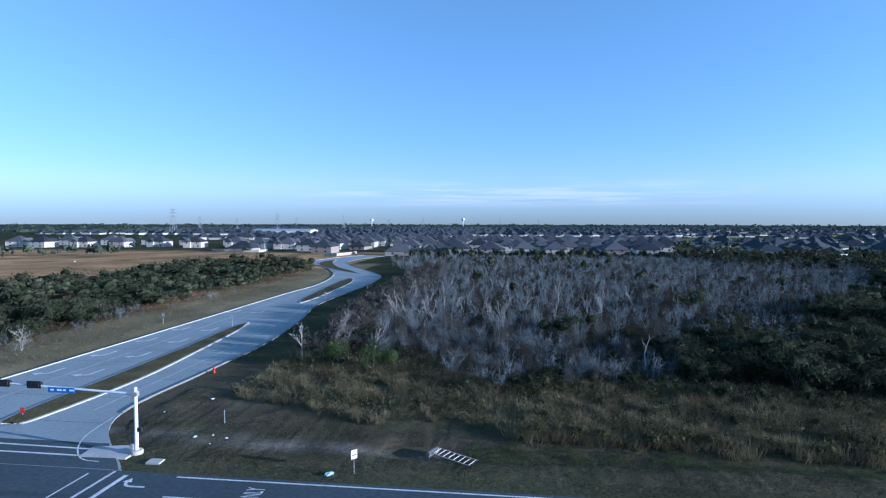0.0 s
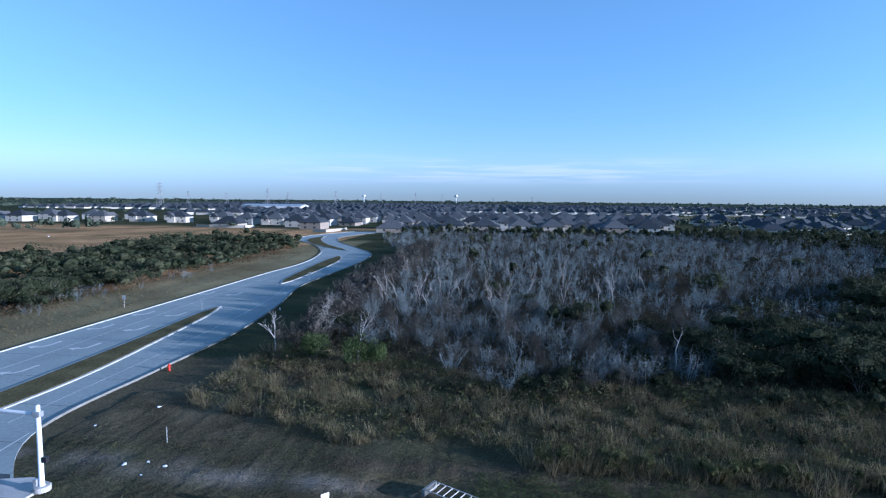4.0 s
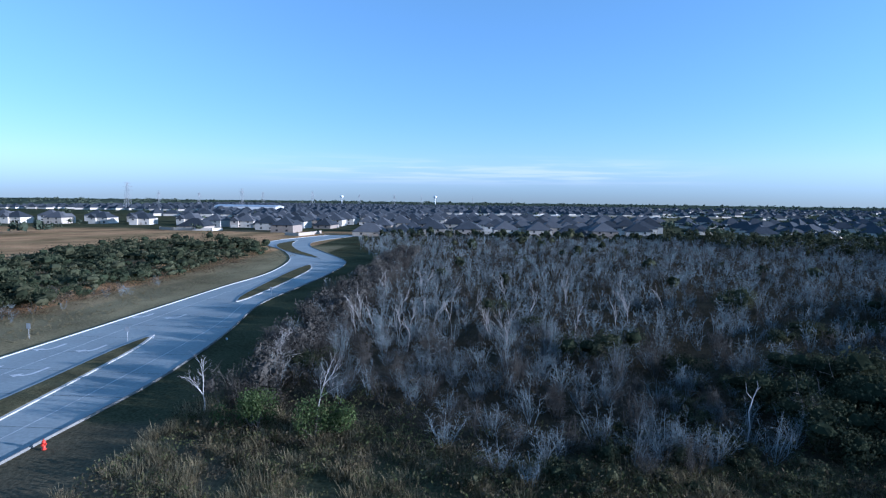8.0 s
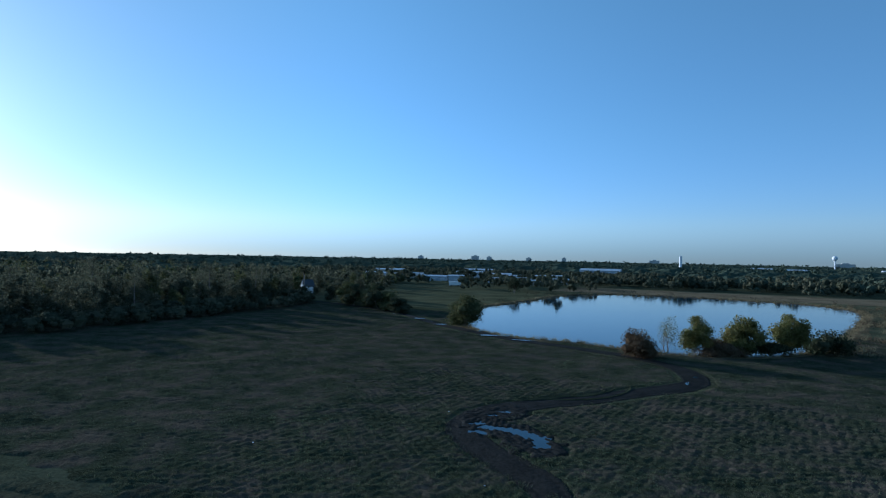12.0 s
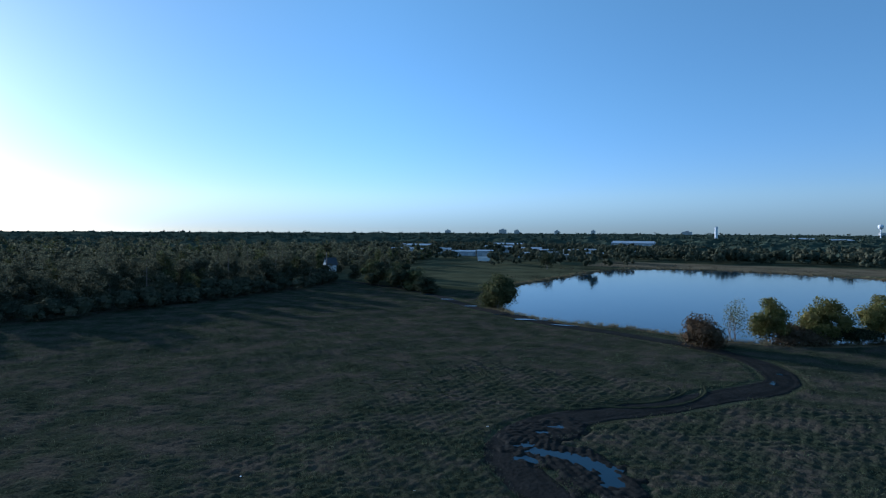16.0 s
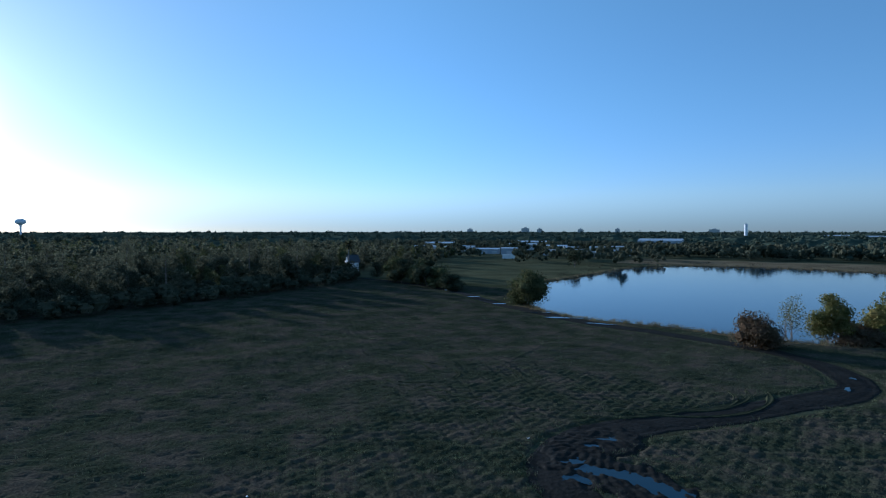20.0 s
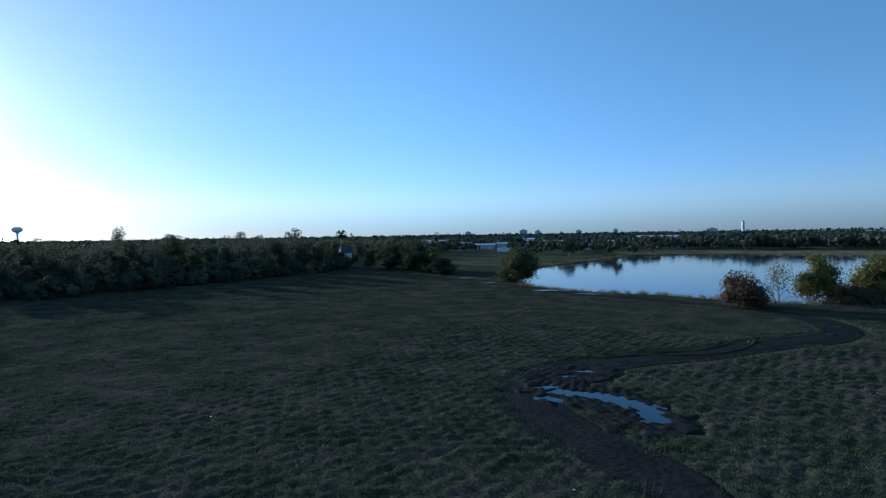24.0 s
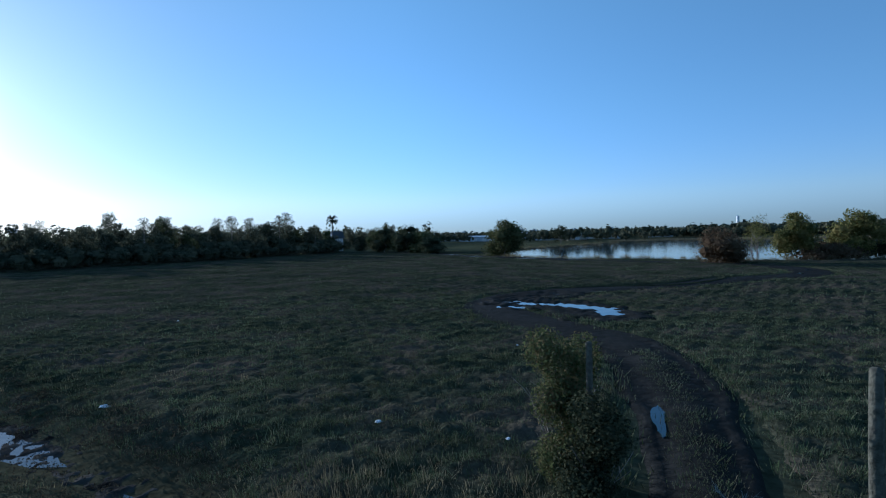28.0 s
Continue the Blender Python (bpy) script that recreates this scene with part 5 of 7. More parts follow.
for k, (x, y, h, w) in enumerate(((94, -182, 7.5, 6.5), (101, -184, 9, 7.5), (109, -190, 8.5, 7), (117, -191, 8.5, 7), (124, -197, 9.0, 6.5), (88, -178, 5.0, 5.5))):
    bush("field_bush", x, y, h, w, 3000, 0.16, "leaf_dark" if k % 2 else "leaf_mid", "dense dark bush at the field's end", 61 + k, 10, group="bushes at the field's end")
reeds = np.vstack([POND[i] + (POND[i] - mid) / np.linalg.norm(POND[i] - mid) * d for i in range(len(POND)) for d in nr.uniform(-1.2, 2.5, 10)])
reeds = reeds + nr.normal(size=reeds.shape) * 0.8
scatter("reeds", TALL_GRASS, reeds, nr.uniform(0.3, 0.75, len(reeds)), M["straw"], "dry reeds along the pond's shore", "reeds", seed=10)
far_bank = sow(nr, 420, -70, -385, 110, -215, lambda x, y: (far_from(x, y, np.vstack([POND, POND[:1]])) < 13) & ~inside(x, y, POND) & ((y < -330) | (x > 60) | (x < -48)))
scatter("bank_scrub", BRUSH_STUFF, far_bank, nr.uniform(0.8, 1.6, len(far_bank)), M["brush"], "brown scrub on the far bank", "brush", seed=11)

bank_brush = sow(nr, 700, -110, -330, -28, -150, lambda x, y: ~inside(x, y, POND) & (far_from(x, y, np.vstack([POND, POND[:1]])) < 16) & (x < -34))
scatter("bank_brush", BRUSH_STUFF, bank_brush[::2], nr.uniform(0.7, 1.7, len(bank_brush[::2])), M["leaf_rust"], "rusty brush at the end of the pond", "brush", seed=61)
scatter("bank_straw", TALL_GRASS, bank_brush[1::2], nr.uniform(0.7, 1.6, len(bank_brush[1::2])), M["straw"], "tall dry grass at the end of the pond", "grass", seed=62)

# -- south woods
WOODS_S = [(140, -55), (128, -90), (131, -130), (134, -172), (141, -186), (168, -196), (166, -222), (158, -236), (172, -300), (205, -380), (420, -430), (760, -500), (900, -330), (900, -60), (500, -48), (250, -48)]
sr = np.random.default_rng(77)
wood = sow(sr, 4600, 125, -500, 900, -45, lambda x, y: (np.hypot(x - 151, y + 205) > 12) & inside(x + 4 * wave(x, y, 20, 9), y + 3 * wave(x, y, 25, 6), WOODS_S) & (sr.random(len(x)) < np.interp(np.hypot(x, y + 40), [150, 260, 500, 900], [1, 1, 0.55, 0.3])))
edge = far_from(wood[:, 0], wood[:, 1], WOODS_S[:8])
size = np.where(edge < 9, sr.uniform(0.45, 0.85, len(wood)), sr.uniform(0.65, 1.2, len(wood)))
size = np.where(sr.random(len(wood)) < 0.05, size * 1.25, size)
order = np.argsort(np.hypot(wood[:, 0], wood[:, 1] + 60))
wood, size = wood[order], size[order]
FOREST, PINES = [], []
for k in range(7):
    h, w = tr.uniform(7.5, 11.0), tr.uniform(6.0, 8.2)
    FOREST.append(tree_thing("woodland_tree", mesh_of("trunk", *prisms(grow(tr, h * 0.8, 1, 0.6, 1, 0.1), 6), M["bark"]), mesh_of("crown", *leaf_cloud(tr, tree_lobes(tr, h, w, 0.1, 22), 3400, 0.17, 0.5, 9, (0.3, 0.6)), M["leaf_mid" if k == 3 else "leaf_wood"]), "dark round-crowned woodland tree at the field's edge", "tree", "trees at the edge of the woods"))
for k in range(4):
    h = tr.uniform(12.5, 15.5)
    trunk = [((0, 0, -0.1), (0.2, 0.1, h * 0.5), 0.24, 0.18, 0), ((0.2, 0.1, h * 0.5), (0, 0, h * 0.95), 0.18, 0.06, 0)]
    lob = pine_lobes(tr, h, 7.0)
    trunk += [((0.1, 0.05, c[2] - 0.6), (c[0], c[1], c[2]), 0.07, 0.03, 1) for c, _ in lob]
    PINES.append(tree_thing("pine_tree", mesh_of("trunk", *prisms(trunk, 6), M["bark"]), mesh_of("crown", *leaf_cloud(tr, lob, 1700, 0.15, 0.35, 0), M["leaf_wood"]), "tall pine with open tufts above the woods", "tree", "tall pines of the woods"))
plant(FOREST, wood[:190], sr, 0.75, 1.25)
plant(PINES, np.array([(152, -148), (149, -158), (156, -132), (163, -118), (170, -104), (150, -172), (168, -165), (182, -128), (198, -100), (160, -186), (176, -192), (215, -118), (146, -120), (153, -178), (141, -139), (190, -150), (205, -140)]), sr, 0.72, 1.05)
for i, (x, y) in enumerate(((166, -226), (158, -232), (150, -229), (143, -226), (136, -221), (130, -213), (139, -205), (168, -206))):
    g = copy_thing(FOREST[i % 7], pose(x, y, 0, 0, 0, 70 * i))
    g.scale = (1.0, 1.0, sr.uniform(0.95, 1.25))
half = np.arange(len(wood)) % 4 == 0
rank = np.arange(len(wood))
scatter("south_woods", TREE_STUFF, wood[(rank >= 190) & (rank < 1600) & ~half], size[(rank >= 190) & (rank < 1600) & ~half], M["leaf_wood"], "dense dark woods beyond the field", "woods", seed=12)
scatter("south_woods_olive", TREE_STUFF, wood[(rank >= 190) & (rank < 1600) & half], size[(rank >= 190) & (rank < 1600) & half], M["leaf_mid"], "olive trees among the dark woods", "woods", seed=13)
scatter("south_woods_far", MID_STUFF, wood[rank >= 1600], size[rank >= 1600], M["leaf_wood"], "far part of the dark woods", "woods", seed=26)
under = sow(sr, 900, 120, -215, 160, -50, lambda x, y: far_from(x, y, WOODS_S[:5]) < 6)
scatter("woods_brush", BRUSH_STUFF, under, sr.uniform(0.7, 1.6, len(under)), M["brush"], "low brush at the foot of the woods", "brush", seed=14)
skirt = sow(sr, 700, 118, -215, 165, -50, lambda x, y: far_from(x, y, WOODS_S[:6]) < 5)
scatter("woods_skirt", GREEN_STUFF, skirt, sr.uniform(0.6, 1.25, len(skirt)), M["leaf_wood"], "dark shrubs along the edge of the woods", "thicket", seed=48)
belt = sow(sr, 1500, -700, -620, 90, -415, lambda x, y: y < -418 - 0.04 * np.abs(x + 20) + 5 * np.sin(x / 13))
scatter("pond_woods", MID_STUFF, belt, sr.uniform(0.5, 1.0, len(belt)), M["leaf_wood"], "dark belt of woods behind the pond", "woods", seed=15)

# -- far woods all round, thinner towards the houses
def far_wood_here(x, y):
    r = np.hypot(x, y)
    north_homes = (y > 330) & (y < 2100) & (x > -1100) & (x < 2200)
    road = (np.abs(y + 14) < 55) & (x > 0)
    open_land = (x > 250) & (x < 1200) & (y > -40) & (y < 330)
    works = (x > 60) & (x < 420) & (y < -300) & (y > -900)
    field = (x < 60) & (x > -700) & (y < 0) & (y > -420)
    return ~(north_homes | road | open_land | works | field) & (r > 420)


fr = np.random.default_rng(91)
rad = 420 * np.exp(fr.random(7000) * math.log(4700 / 420))
ang = fr.uniform(0, 2 * np.pi, 7000)
far = np.c_[rad * np.sin(ang), rad * np.cos(ang)]
far = far[far_wood_here(far[:, 0], far[:, 1])]
scatter("far_woods", FAR_STUFF, far, fr.uniform(0.7, 1.2, len(far)) * np.interp(np.hypot(far[:, 0], far[:, 1]), [400, 1500, 4700], [0.9, 1.3, 1.9]), M["hazed_far_wood"], "far woods of the plain up to the horizon", "woods", zs=np.zeros(len(far)), seed=16)
plain_trees = sow(fr, 420, 380, 60, 1250, 335, lambda x, y: (wave(x, y, 90, 44) > -0.1) & (x > 610))
scatter("plain_trees", FAR_STUFF, plain_trees, fr.uniform(0.3, 0.8, len(plain_trees)), M["hazed_far_wood"], "scattered dark trees on the open plain", "trees", zs=np.zeros(len(plain_trees)), seed=49)
home_trees = sow(fr, 4200, -1000, 345, 1800, 2100, lambda x, y: ((x < 350) | (x > 600) | (y > 530)) & (fr.random(len(x)) < np.interp(y, [345, 700, 2100], [0.3, 0.5, 0.7]) * np.interp(x, [-200, 150, 350], [0.35, 0.5, 1.4])))
home_trees = np.vstack([home_trees, sow(fr, 420, 120, 345, 620, 660, lambda x, y: (x > 118 + 0.25 * (y - 345)) & ((x < 345) | (y > 540)))])
scatter("garden_trees", FAR_STUFF, home_trees, fr.uniform(0.3, 0.8, len(home_trees)), M["hazed_far_wood"], "dark garden trees among the houses", "trees", zs=np.zeros(len(home_trees)), seed=17)
rr_, aa_ = np.exp(np.linspace(math.log(520), math.log(4850), 64)), np.linspace(0, 2 * np.pi, 541)[:-1]
R_, A_ = np.meshgrid(rr_, aa_, indexing="ij")
CX, CY = R_ * np.sin(A_), R_ * np.cos(A_)
CZ = np.where(far_wood_here(CX, CY), 5.5 + 2.0 * wave(CX, CY, 140, 41) + fr.normal(size=CX.shape) * 1.3, -6.0)
ci = np.arange(CX.size).reshape(CX.shape)
cj = np.roll(ci, -1, 1)
cq = np.stack([ci[:-1], ci[1:], cj[1:], cj[:-1]], -1).reshape(-1, 4)
tagged(new("far_canopy", mesh_of("far_canopy", np.stack([CX, CY, CZ], -1).reshape(-1, 3), cq, M["hazed_far_wood"])), "closed canopy of the far woods", "woods", kind="stuff")

# -- meadow grass on the field and the verge
mr = np.random.default_rng(55)
WET = [(1.5, -69.8), (5.0, -72.6), (9.5, -73.8), (10.8, -77), (9.2, -80.5)]


def in_meadow(x, y):
    t = far_from(x, y, TRACK[::4])
    return ((t > 2.0) | ((t < 0.3) & (y > -55))) & ~inside(x, y, POND) & (far_from(x, y, WET) > 2.4 + 0.8 * wave(x, y, 1.5, 65)) & (far_from(x, y, DITCH_S) > 1.2)


ROW = np.array([0.857, 0.515])


def turf_z(x, y):
    """Height of the lumpy turf: mowing rows and cushions, sunk below tracks, ditch and pond."""
    w = -ROW[1] * x + ROW[0] * y + 0.35 * wave(x, y, 7, 66)
    h = 0.045 * np.sin(w * 2 * np.pi / 1.25 + 1.2 * wave(x, y, 5, 83)) * (0.6 + 0.7 * wave(x, y, 11, 67)) + 0.065 * wave(x, y, 1.2, 68) + 0.055 * wave(x, y, 0.6, 69) + 0.03 * wave(x, y, 3.1, 70)
    t = np.minimum(far_from(x, y, TRACK[::4]) - np.interp(y, [-80, -60], [2.5, 1.6]), np.minimum(far_from(x, y, WET) - 2.6 + 0.6 * wave(x, y, 1.5, 65), far_from(x, y, DITCH_S) - 1.0))
    t = np.minimum(t, far_from(x, y, np.vstack([POND, POND[:1]])) - 3)
    m = np.clip(t / 0.6, 0, 1) * np.clip((-41.2 - y + 0.5 * np.sin(x)) / 1.0, 0, 1) * np.clip(np.minimum(np.minimum(x + 70, 142 - x), y + 196) / 6, 0, 1)
    m = np.where(inside(x, y, POND), 0, m)
    return ground_z(x, y) + m * (0.1 + h) - (1 - m) * 0.2


def turf(x0, y0, x1, y1, d, name):
    tx, ty = np.meshgrid(np.arange(x0, x1 + d, d), np.arange(y0, y1 + d, d))
    tz = turf_z(tx.ravel(), ty.ravel())
    i = np.arange(tx.size).reshape(tx.shape)
    me = mesh_of(name, np.c_[tx.ravel(), ty.ravel(), tz], np.stack([i[:-1, :-1], i[:-1, 1:], i[1:, 1:], i[1:, :-1]], -1).reshape(-1, 4), M["turf"], True)
    tagged(new(name, me), "lumpy rough meadow turf with faint mowing rows", "turf", kind="structure")


turf(-70, -102, 30, -41, 0.27, "turf")
turf(-70, -197, 30, -102, 0.5, "turf")
turf(30, -197, 142, -41, 0.42, "turf")


def in_rows(p, gap):
    """Pull places towards mowing rows."""
    side = np.array([-ROW[1], ROW[0]])
    u, w = p @ ROW, p @ side
    w = np.round(w / gap) * gap + mr.normal(size=len(p)) * gap * 0.2
    return u[:, None] * ROW + w[:, None] * side


near = sow(mr, 26000, -26, -80, 34, -40, lambda x, y: in_meadow(x, y) & (mr.random(len(x)) < np.interp(np.hypot(x + 9, y + 38), [0, 18, 40, 70], [1, 0.9, 0.35, 0.1])) & (wave(x, y, 2.2, 61) > -0.6))
near = in_rows(near, 1.25)
scatter("meadow_tufts", [blades(tr, 22, 0.13, 0.32, 0.0065, 1.5) for _ in range(8)], near, mr.uniform(0.6, 1.4, len(near)), M["tuft"], "rough meadow grass in low tufts", "grass", zs=np.maximum(turf_z(near[:, 0], near[:, 1]), ground_z(near[:, 0], near[:, 1])) - 0.01, seed=18)
dry = sow(mr, 1500, -16, -60, 24, -37, lambda x, y: in_meadow(x, y) & (wave(x, y, 3.0, 58) > 0.1))
scatter("dry_tufts", [blades(tr, 16, 0.22, 0.3, 0.006, 1.4) for _ in range(5)], dry, mr.uniform(0.5, 1.3, len(dry)), M["straw"], "dry grass stalks among the turf", "grass", seed=22)
base = sow(mr, 260, -5.5, -44.5, 0.5, -40.5, lambda x, y: x > -20)
scatter("bush_foot_grass", [blades(tr, 14, 0.3, 0.25, 0.006, 1.5) for _ in range(5)], base, mr.uniform(0.5, 1.3, len(base)), M["straw"], "dry stalks round the foot of the overgrown bush", "grass", seed=23)
for k, (x, y) in enumerate(((-9.2, -43.2), (-9.7, -42.7), (-8.8, -43.9))):
    v = tagged(part("dry_weed", mesh_of("dry_weed", *slivers(np.random.default_rng(90 + k), grow(np.random.default_rng(90 + k), 1.3, 4, 0.8, 2, 0.5), 0.004, 3), M["twig"]), None), "pale withered weed beside the gate post", "weed")
    v.location = (x, y, float(ground_z(np.array([x]), np.array([y]))[0]))
wide = sow(mr, 26000, -70, -190, 138, -44, lambda x, y: in_meadow(x, y) & (np.hypot(x + 9, y + 38) > 24) & (wave(x, y, 4, 62) > -0.5))
wide = in_rows(wide, 1.25)
scatter("meadow_clumps", [blades(tr, 9, 0.14, 0.6, 0.016, 1.8) for _ in range(6)], wide, mr.uniform(0.7, 1.4, len(wide)), M["tuft"], "low clumps of meadow grass", "grass", zs=turf_z(wide[:, 0], wide[:, 1]), seed=19)
verge = sow(mr, 9000, -52, 1.5, 260, 16, lambda x, y: (wave(x, y, 4, 63) > -0.5))
scatter("verge_tufts", TUFT, verge, mr.uniform(0.6, 1.3, len(verge)), M["tuft"], "short verge grass with dry patches", "grass", zs=ground_z(verge[:, 0], verge[:, 1]) + 0.06, seed=20)
southv = sow(mr, 2500, 0, -47, 160, -29, lambda x, y: (wave(x, y, 4, 64) > -0.2) & (far_from(x, y, DITCH_S) > 0.7))
scatter("ditch_tufts", TUFT, southv, mr.uniform(0.8, 1.8, len(southv)), M["tuft"], "coarse grass beside the ditch", "grass", seed=21)

# ---- houses ----
def hip(x0, y0, x1, y1, z, rise, over=0.5, gable=False):
    """A hip (or gable) roof over a rectangle, ridge along its longer side, with a thick eave."""
    bm = bmesh.new()
    x0, y0, x1, y1 = x0 - over, y0 - over, x1 + over, y1 + over
    w, d = x1 - x0, y1 - y0
    e = 0.0 if gable else min(w, d) * 0.5
    if w >= d:
        r = [(x0 + e, (y0 + y1) / 2), (x1 - e, (y0 + y1) / 2)]
    else:
        r = [((x0 + x1) / 2, y0 + e), ((x0 + x1) / 2, y1 - e)]
    lo = [bm.verts.new((x, y, z - 0.22)) for x, y in ((x0, y0), (x1, y0), (x1, y1), (x0, y1))]
    b = [bm.verts.new((x, y, z)) for x, y in ((x0, y0), (x1, y0), (x1, y1), (x0, y1))]
    t = [bm.verts.new((x, y, z + rise)) for x, y in r]
    for i in range(4):
        bm.faces.new((lo[i], lo[(i + 1) % 4], b[(i + 1) % 4], b[i]))
    bm.faces.new(lo[::-1])
    if w >= d:
        bm.faces.new((b[0], b[1], t[1], t[0])), bm.faces.new((b[1], b[2], t[1])), bm.faces.new((b[2], b[3], t[0], t[1])), bm.faces.new((b[3], b[0], t[0]))
    else:
        bm.faces.new((b[0], b[1], t[0])), bm.faces.new((b[1], b[2], t[1], t[0])), bm.faces.new((b[2], b[3], t[1])), bm.faces.new((b[3], b[0], t[0], t[1]))
    return bm


def gable_wall(x0, x1, y, z0, z1, rise, t=0.25):
    bm = bmesh.new()
    pts = [(x0, z0), (x1, z0), (x1, z1), ((x0 + x1) / 2, z1 + rise), (x0, z1)]
    a, b = [bm.verts.new((x, y, z)) for x, z in pts], [bm.verts.new((x, y + t, z)) for x, z in pts]
    bm.faces.new(a), bm.faces.new(b[::-1])
    for i in range(5):
        bm.faces.new((a[i], b[i], b[(i + 1) % 5], a[(i + 1) % 5]))
    return bm


def add_window(house, x, y, z, w, h, face, framed=False):
    """A window with a pale frame on a wall that faces -y, +y, -x or +x."""
    dx, dy = {"s": (0, -1), "n": (0, 1), "w": (-1, 0), "e": (1, 0)}[face]
    ux, uy = abs(dy), abs(dx)
    if not framed:
        part("window", box(x - ux * w / 2 - (0.05 if uy else 0), y - uy * w / 2 - (0.05 if ux else 0), z - h / 2, x + ux * w / 2 + (0.05 if uy else 0), y + uy * w / 2 + (0.05 if ux else 0), z + h / 2), M["glass_dark"], house)
        return
    k = 0.08
    fr = part("window", box(x - ux * (w / 2 + k) - (0.06 if uy else 0), y - uy * (w / 2 + k) - (0.06 if ux else 0), z - h / 2 - k, x + ux * (w / 2 + k) + (0.06 if uy else 0), y + uy * (w / 2 + k) + (0.06 if ux else 0), z + h / 2 + k), M["wall_white"], house)
    part("pane", box(x + dx * 0.05 - ux * w / 2 - (0.03 if uy else 0), y + dy * 0.05 - uy * w / 2 - (0.03 if ux else 0), z - h / 2, x + dx * 0.05 + ux * w / 2 + (0.03 if uy else 0), y + dy * 0.05 + uy * w / 2 + (0.03 if ux else 0), z + h / 2), M["glass_dark"], fr)


def house(kind, wall, label):
    """A suburban house, its front to -y."""
    hs = tagged(empty("house"), label, "house", "houses of the estate")
    w, d, eave, rise = {"wide": (20, 15, 2.9, 5.6), "deep": (14, 20, 2.9, 5.2), "tall": (16, 15, 5.4, 5.2), "gabled": (16, 17, 5.2, 5.6)}[kind]
    part("wall", box(-w / 2, -d / 2, 0, w / 2, d / 2, eave), M[wall], hs)
    part("roof", hip(-w / 2, -d / 2, w / 2, d / 2, eave, rise, 0.5), M["roof"], hs)
    gw = w * 0.42
    part("porch_wall", gable_wall(-w / 2, -w / 2 + gw, -d / 2 - 1.8, 0, eave, gw * 0.42), M[wall], hs)
    part("porch_roof", hip(-w / 2, -d / 2 - 2.0, -w / 2 + gw, d / 2 * 0.2, eave, gw * 0.46, 0.25, True), M["roof"], hs)
    part("garage_wing", box(-w / 2 + 0.1, -d / 2 - 1.6, 0, -w / 2 + gw - 0.1, -d / 2, eave - 0.05), M[wall], hs)
    part("garage_door", box(-w / 2 + 0.6, -d / 2 - 1.86, 0, -w / 2 + gw - 0.6, -d / 2 - 1.75, 2.15), M["wall_cream"], hs)
    part("door", box(0.6, -d / 2 - 0.06, 0, 1.6, -d / 2 + 0.05, 2.1), M["wood"], hs)
    for x in (-w * 0.22, w * 0.22):
        add_window(hs, x, d / 2, 1.5, 1.5, 1.3, "n")
        if eave > 4:
            add_window(hs, x, d / 2, 4.3, 1.2, 1.2, "n")
    add_window(hs, w * 0.32, -d / 2, 1.5, 1.6, 1.4, "s")
    if eave > 4:
        add_window(hs, w * 0.25, -d / 2, 4.3, 1.3, 1.2, "s")
        add_window(hs, -w / 2 + gw / 2, -d / 2 - 1.8, 4.3, 1.3, 1.2, "s")
    return hs


HOUSES = [house("wide", "wall_tan", "single-storey tan brick house with a dark hip roof"),
          house("deep", "wall_brick", "single-storey brown brick house with a dark hip roof"),
          house("tall", "wall_tan", "two-storey cream house with a grey hip roof"),
          house("gabled", "wall_brick", "two-storey brick house with a gabled garage front"),
          house("tall", "wall_cream", "two-storey cream-walled house with a dark roof")]
hr = np.random.default_rng(8)
sites = []
for k, y in enumerate((352, 394, 430, 472, 508, 550, 586, 628)):
    for x in np.arange(-84 if k < 2 else -225, 105 + 0.3 * (y - 352), 20.5 if k % 2 else 21.5):
        if k in (2, 3) and -130 < x < -95:
            continue
        sites.append((x + hr.normal() * 1.2, y + hr.normal() * 1.5, 180 if k % 2 == 0 else 0))
for x, y in ((-470, 432), (-440, 426), (-405, 436), (-372, 440), (-340, 452), (-300, 446), (-262, 452), (-222, 383), (-455, 478), (-415, 486), (-380, 500), (-335, 497), (-290, 500), (-150, 372), (-172, 398), (-205, 430)):
    sites.append((x, y, 180 if hr.random() < 0.6 else 0))
for i, (x, y, rz) in enumerate(sites):
    k = int(hr.integers(0, 5))
    if x < -240:
        k = (0, 2, 4)[int(hr.integers(0, 3))]
    src = HOUSES[k] if i >= 5 else HOUSES[i]
    m = pose(x, y, 0, 0, 0, rz + hr.normal() * 3)
    if i < 5:
        src.matrix_basis = m
    else:
        copy_thing(src, m)


def simple_house():
    """Wall and roof of a far house as plain arrays."""
    w, d, e, r = hr.uniform(14, 19), hr.uniform(13, 18), hr.choice([2.9, 2.9, 5.4]), hr.uniform(4.5, 5.6)
    v = [(-w / 2, -d / 2, 0), (w / 2, -d / 2, 0), (w / 2, d / 2, 0), (-w / 2, d / 2, 0)]
    v += [(x, y, e) for x, y, _ in v]
    wall = (np.array(v), np.array([(0, 1, 5, 4), (1, 2, 6, 5), (2, 3, 7, 6), (3, 0, 4, 7)]))
    o = 0.5
    rv = [(-w / 2 - o, -d / 2 - o, e), (w / 2 + o, -d / 2 - o, e), (w / 2 + o, d / 2 + o, e), (-w / 2 - o, d / 2 + o, e), (-w * 0.15, 0, e + r), (w * 0.15, 0, e + r)]
    roof = (np.array(rv), np.array([(0, 1, 5, 4), (1, 2, 5, 5), (2, 3, 4, 5), (3, 0, 4, 4)]))
    return wall, roof


far_sites = []
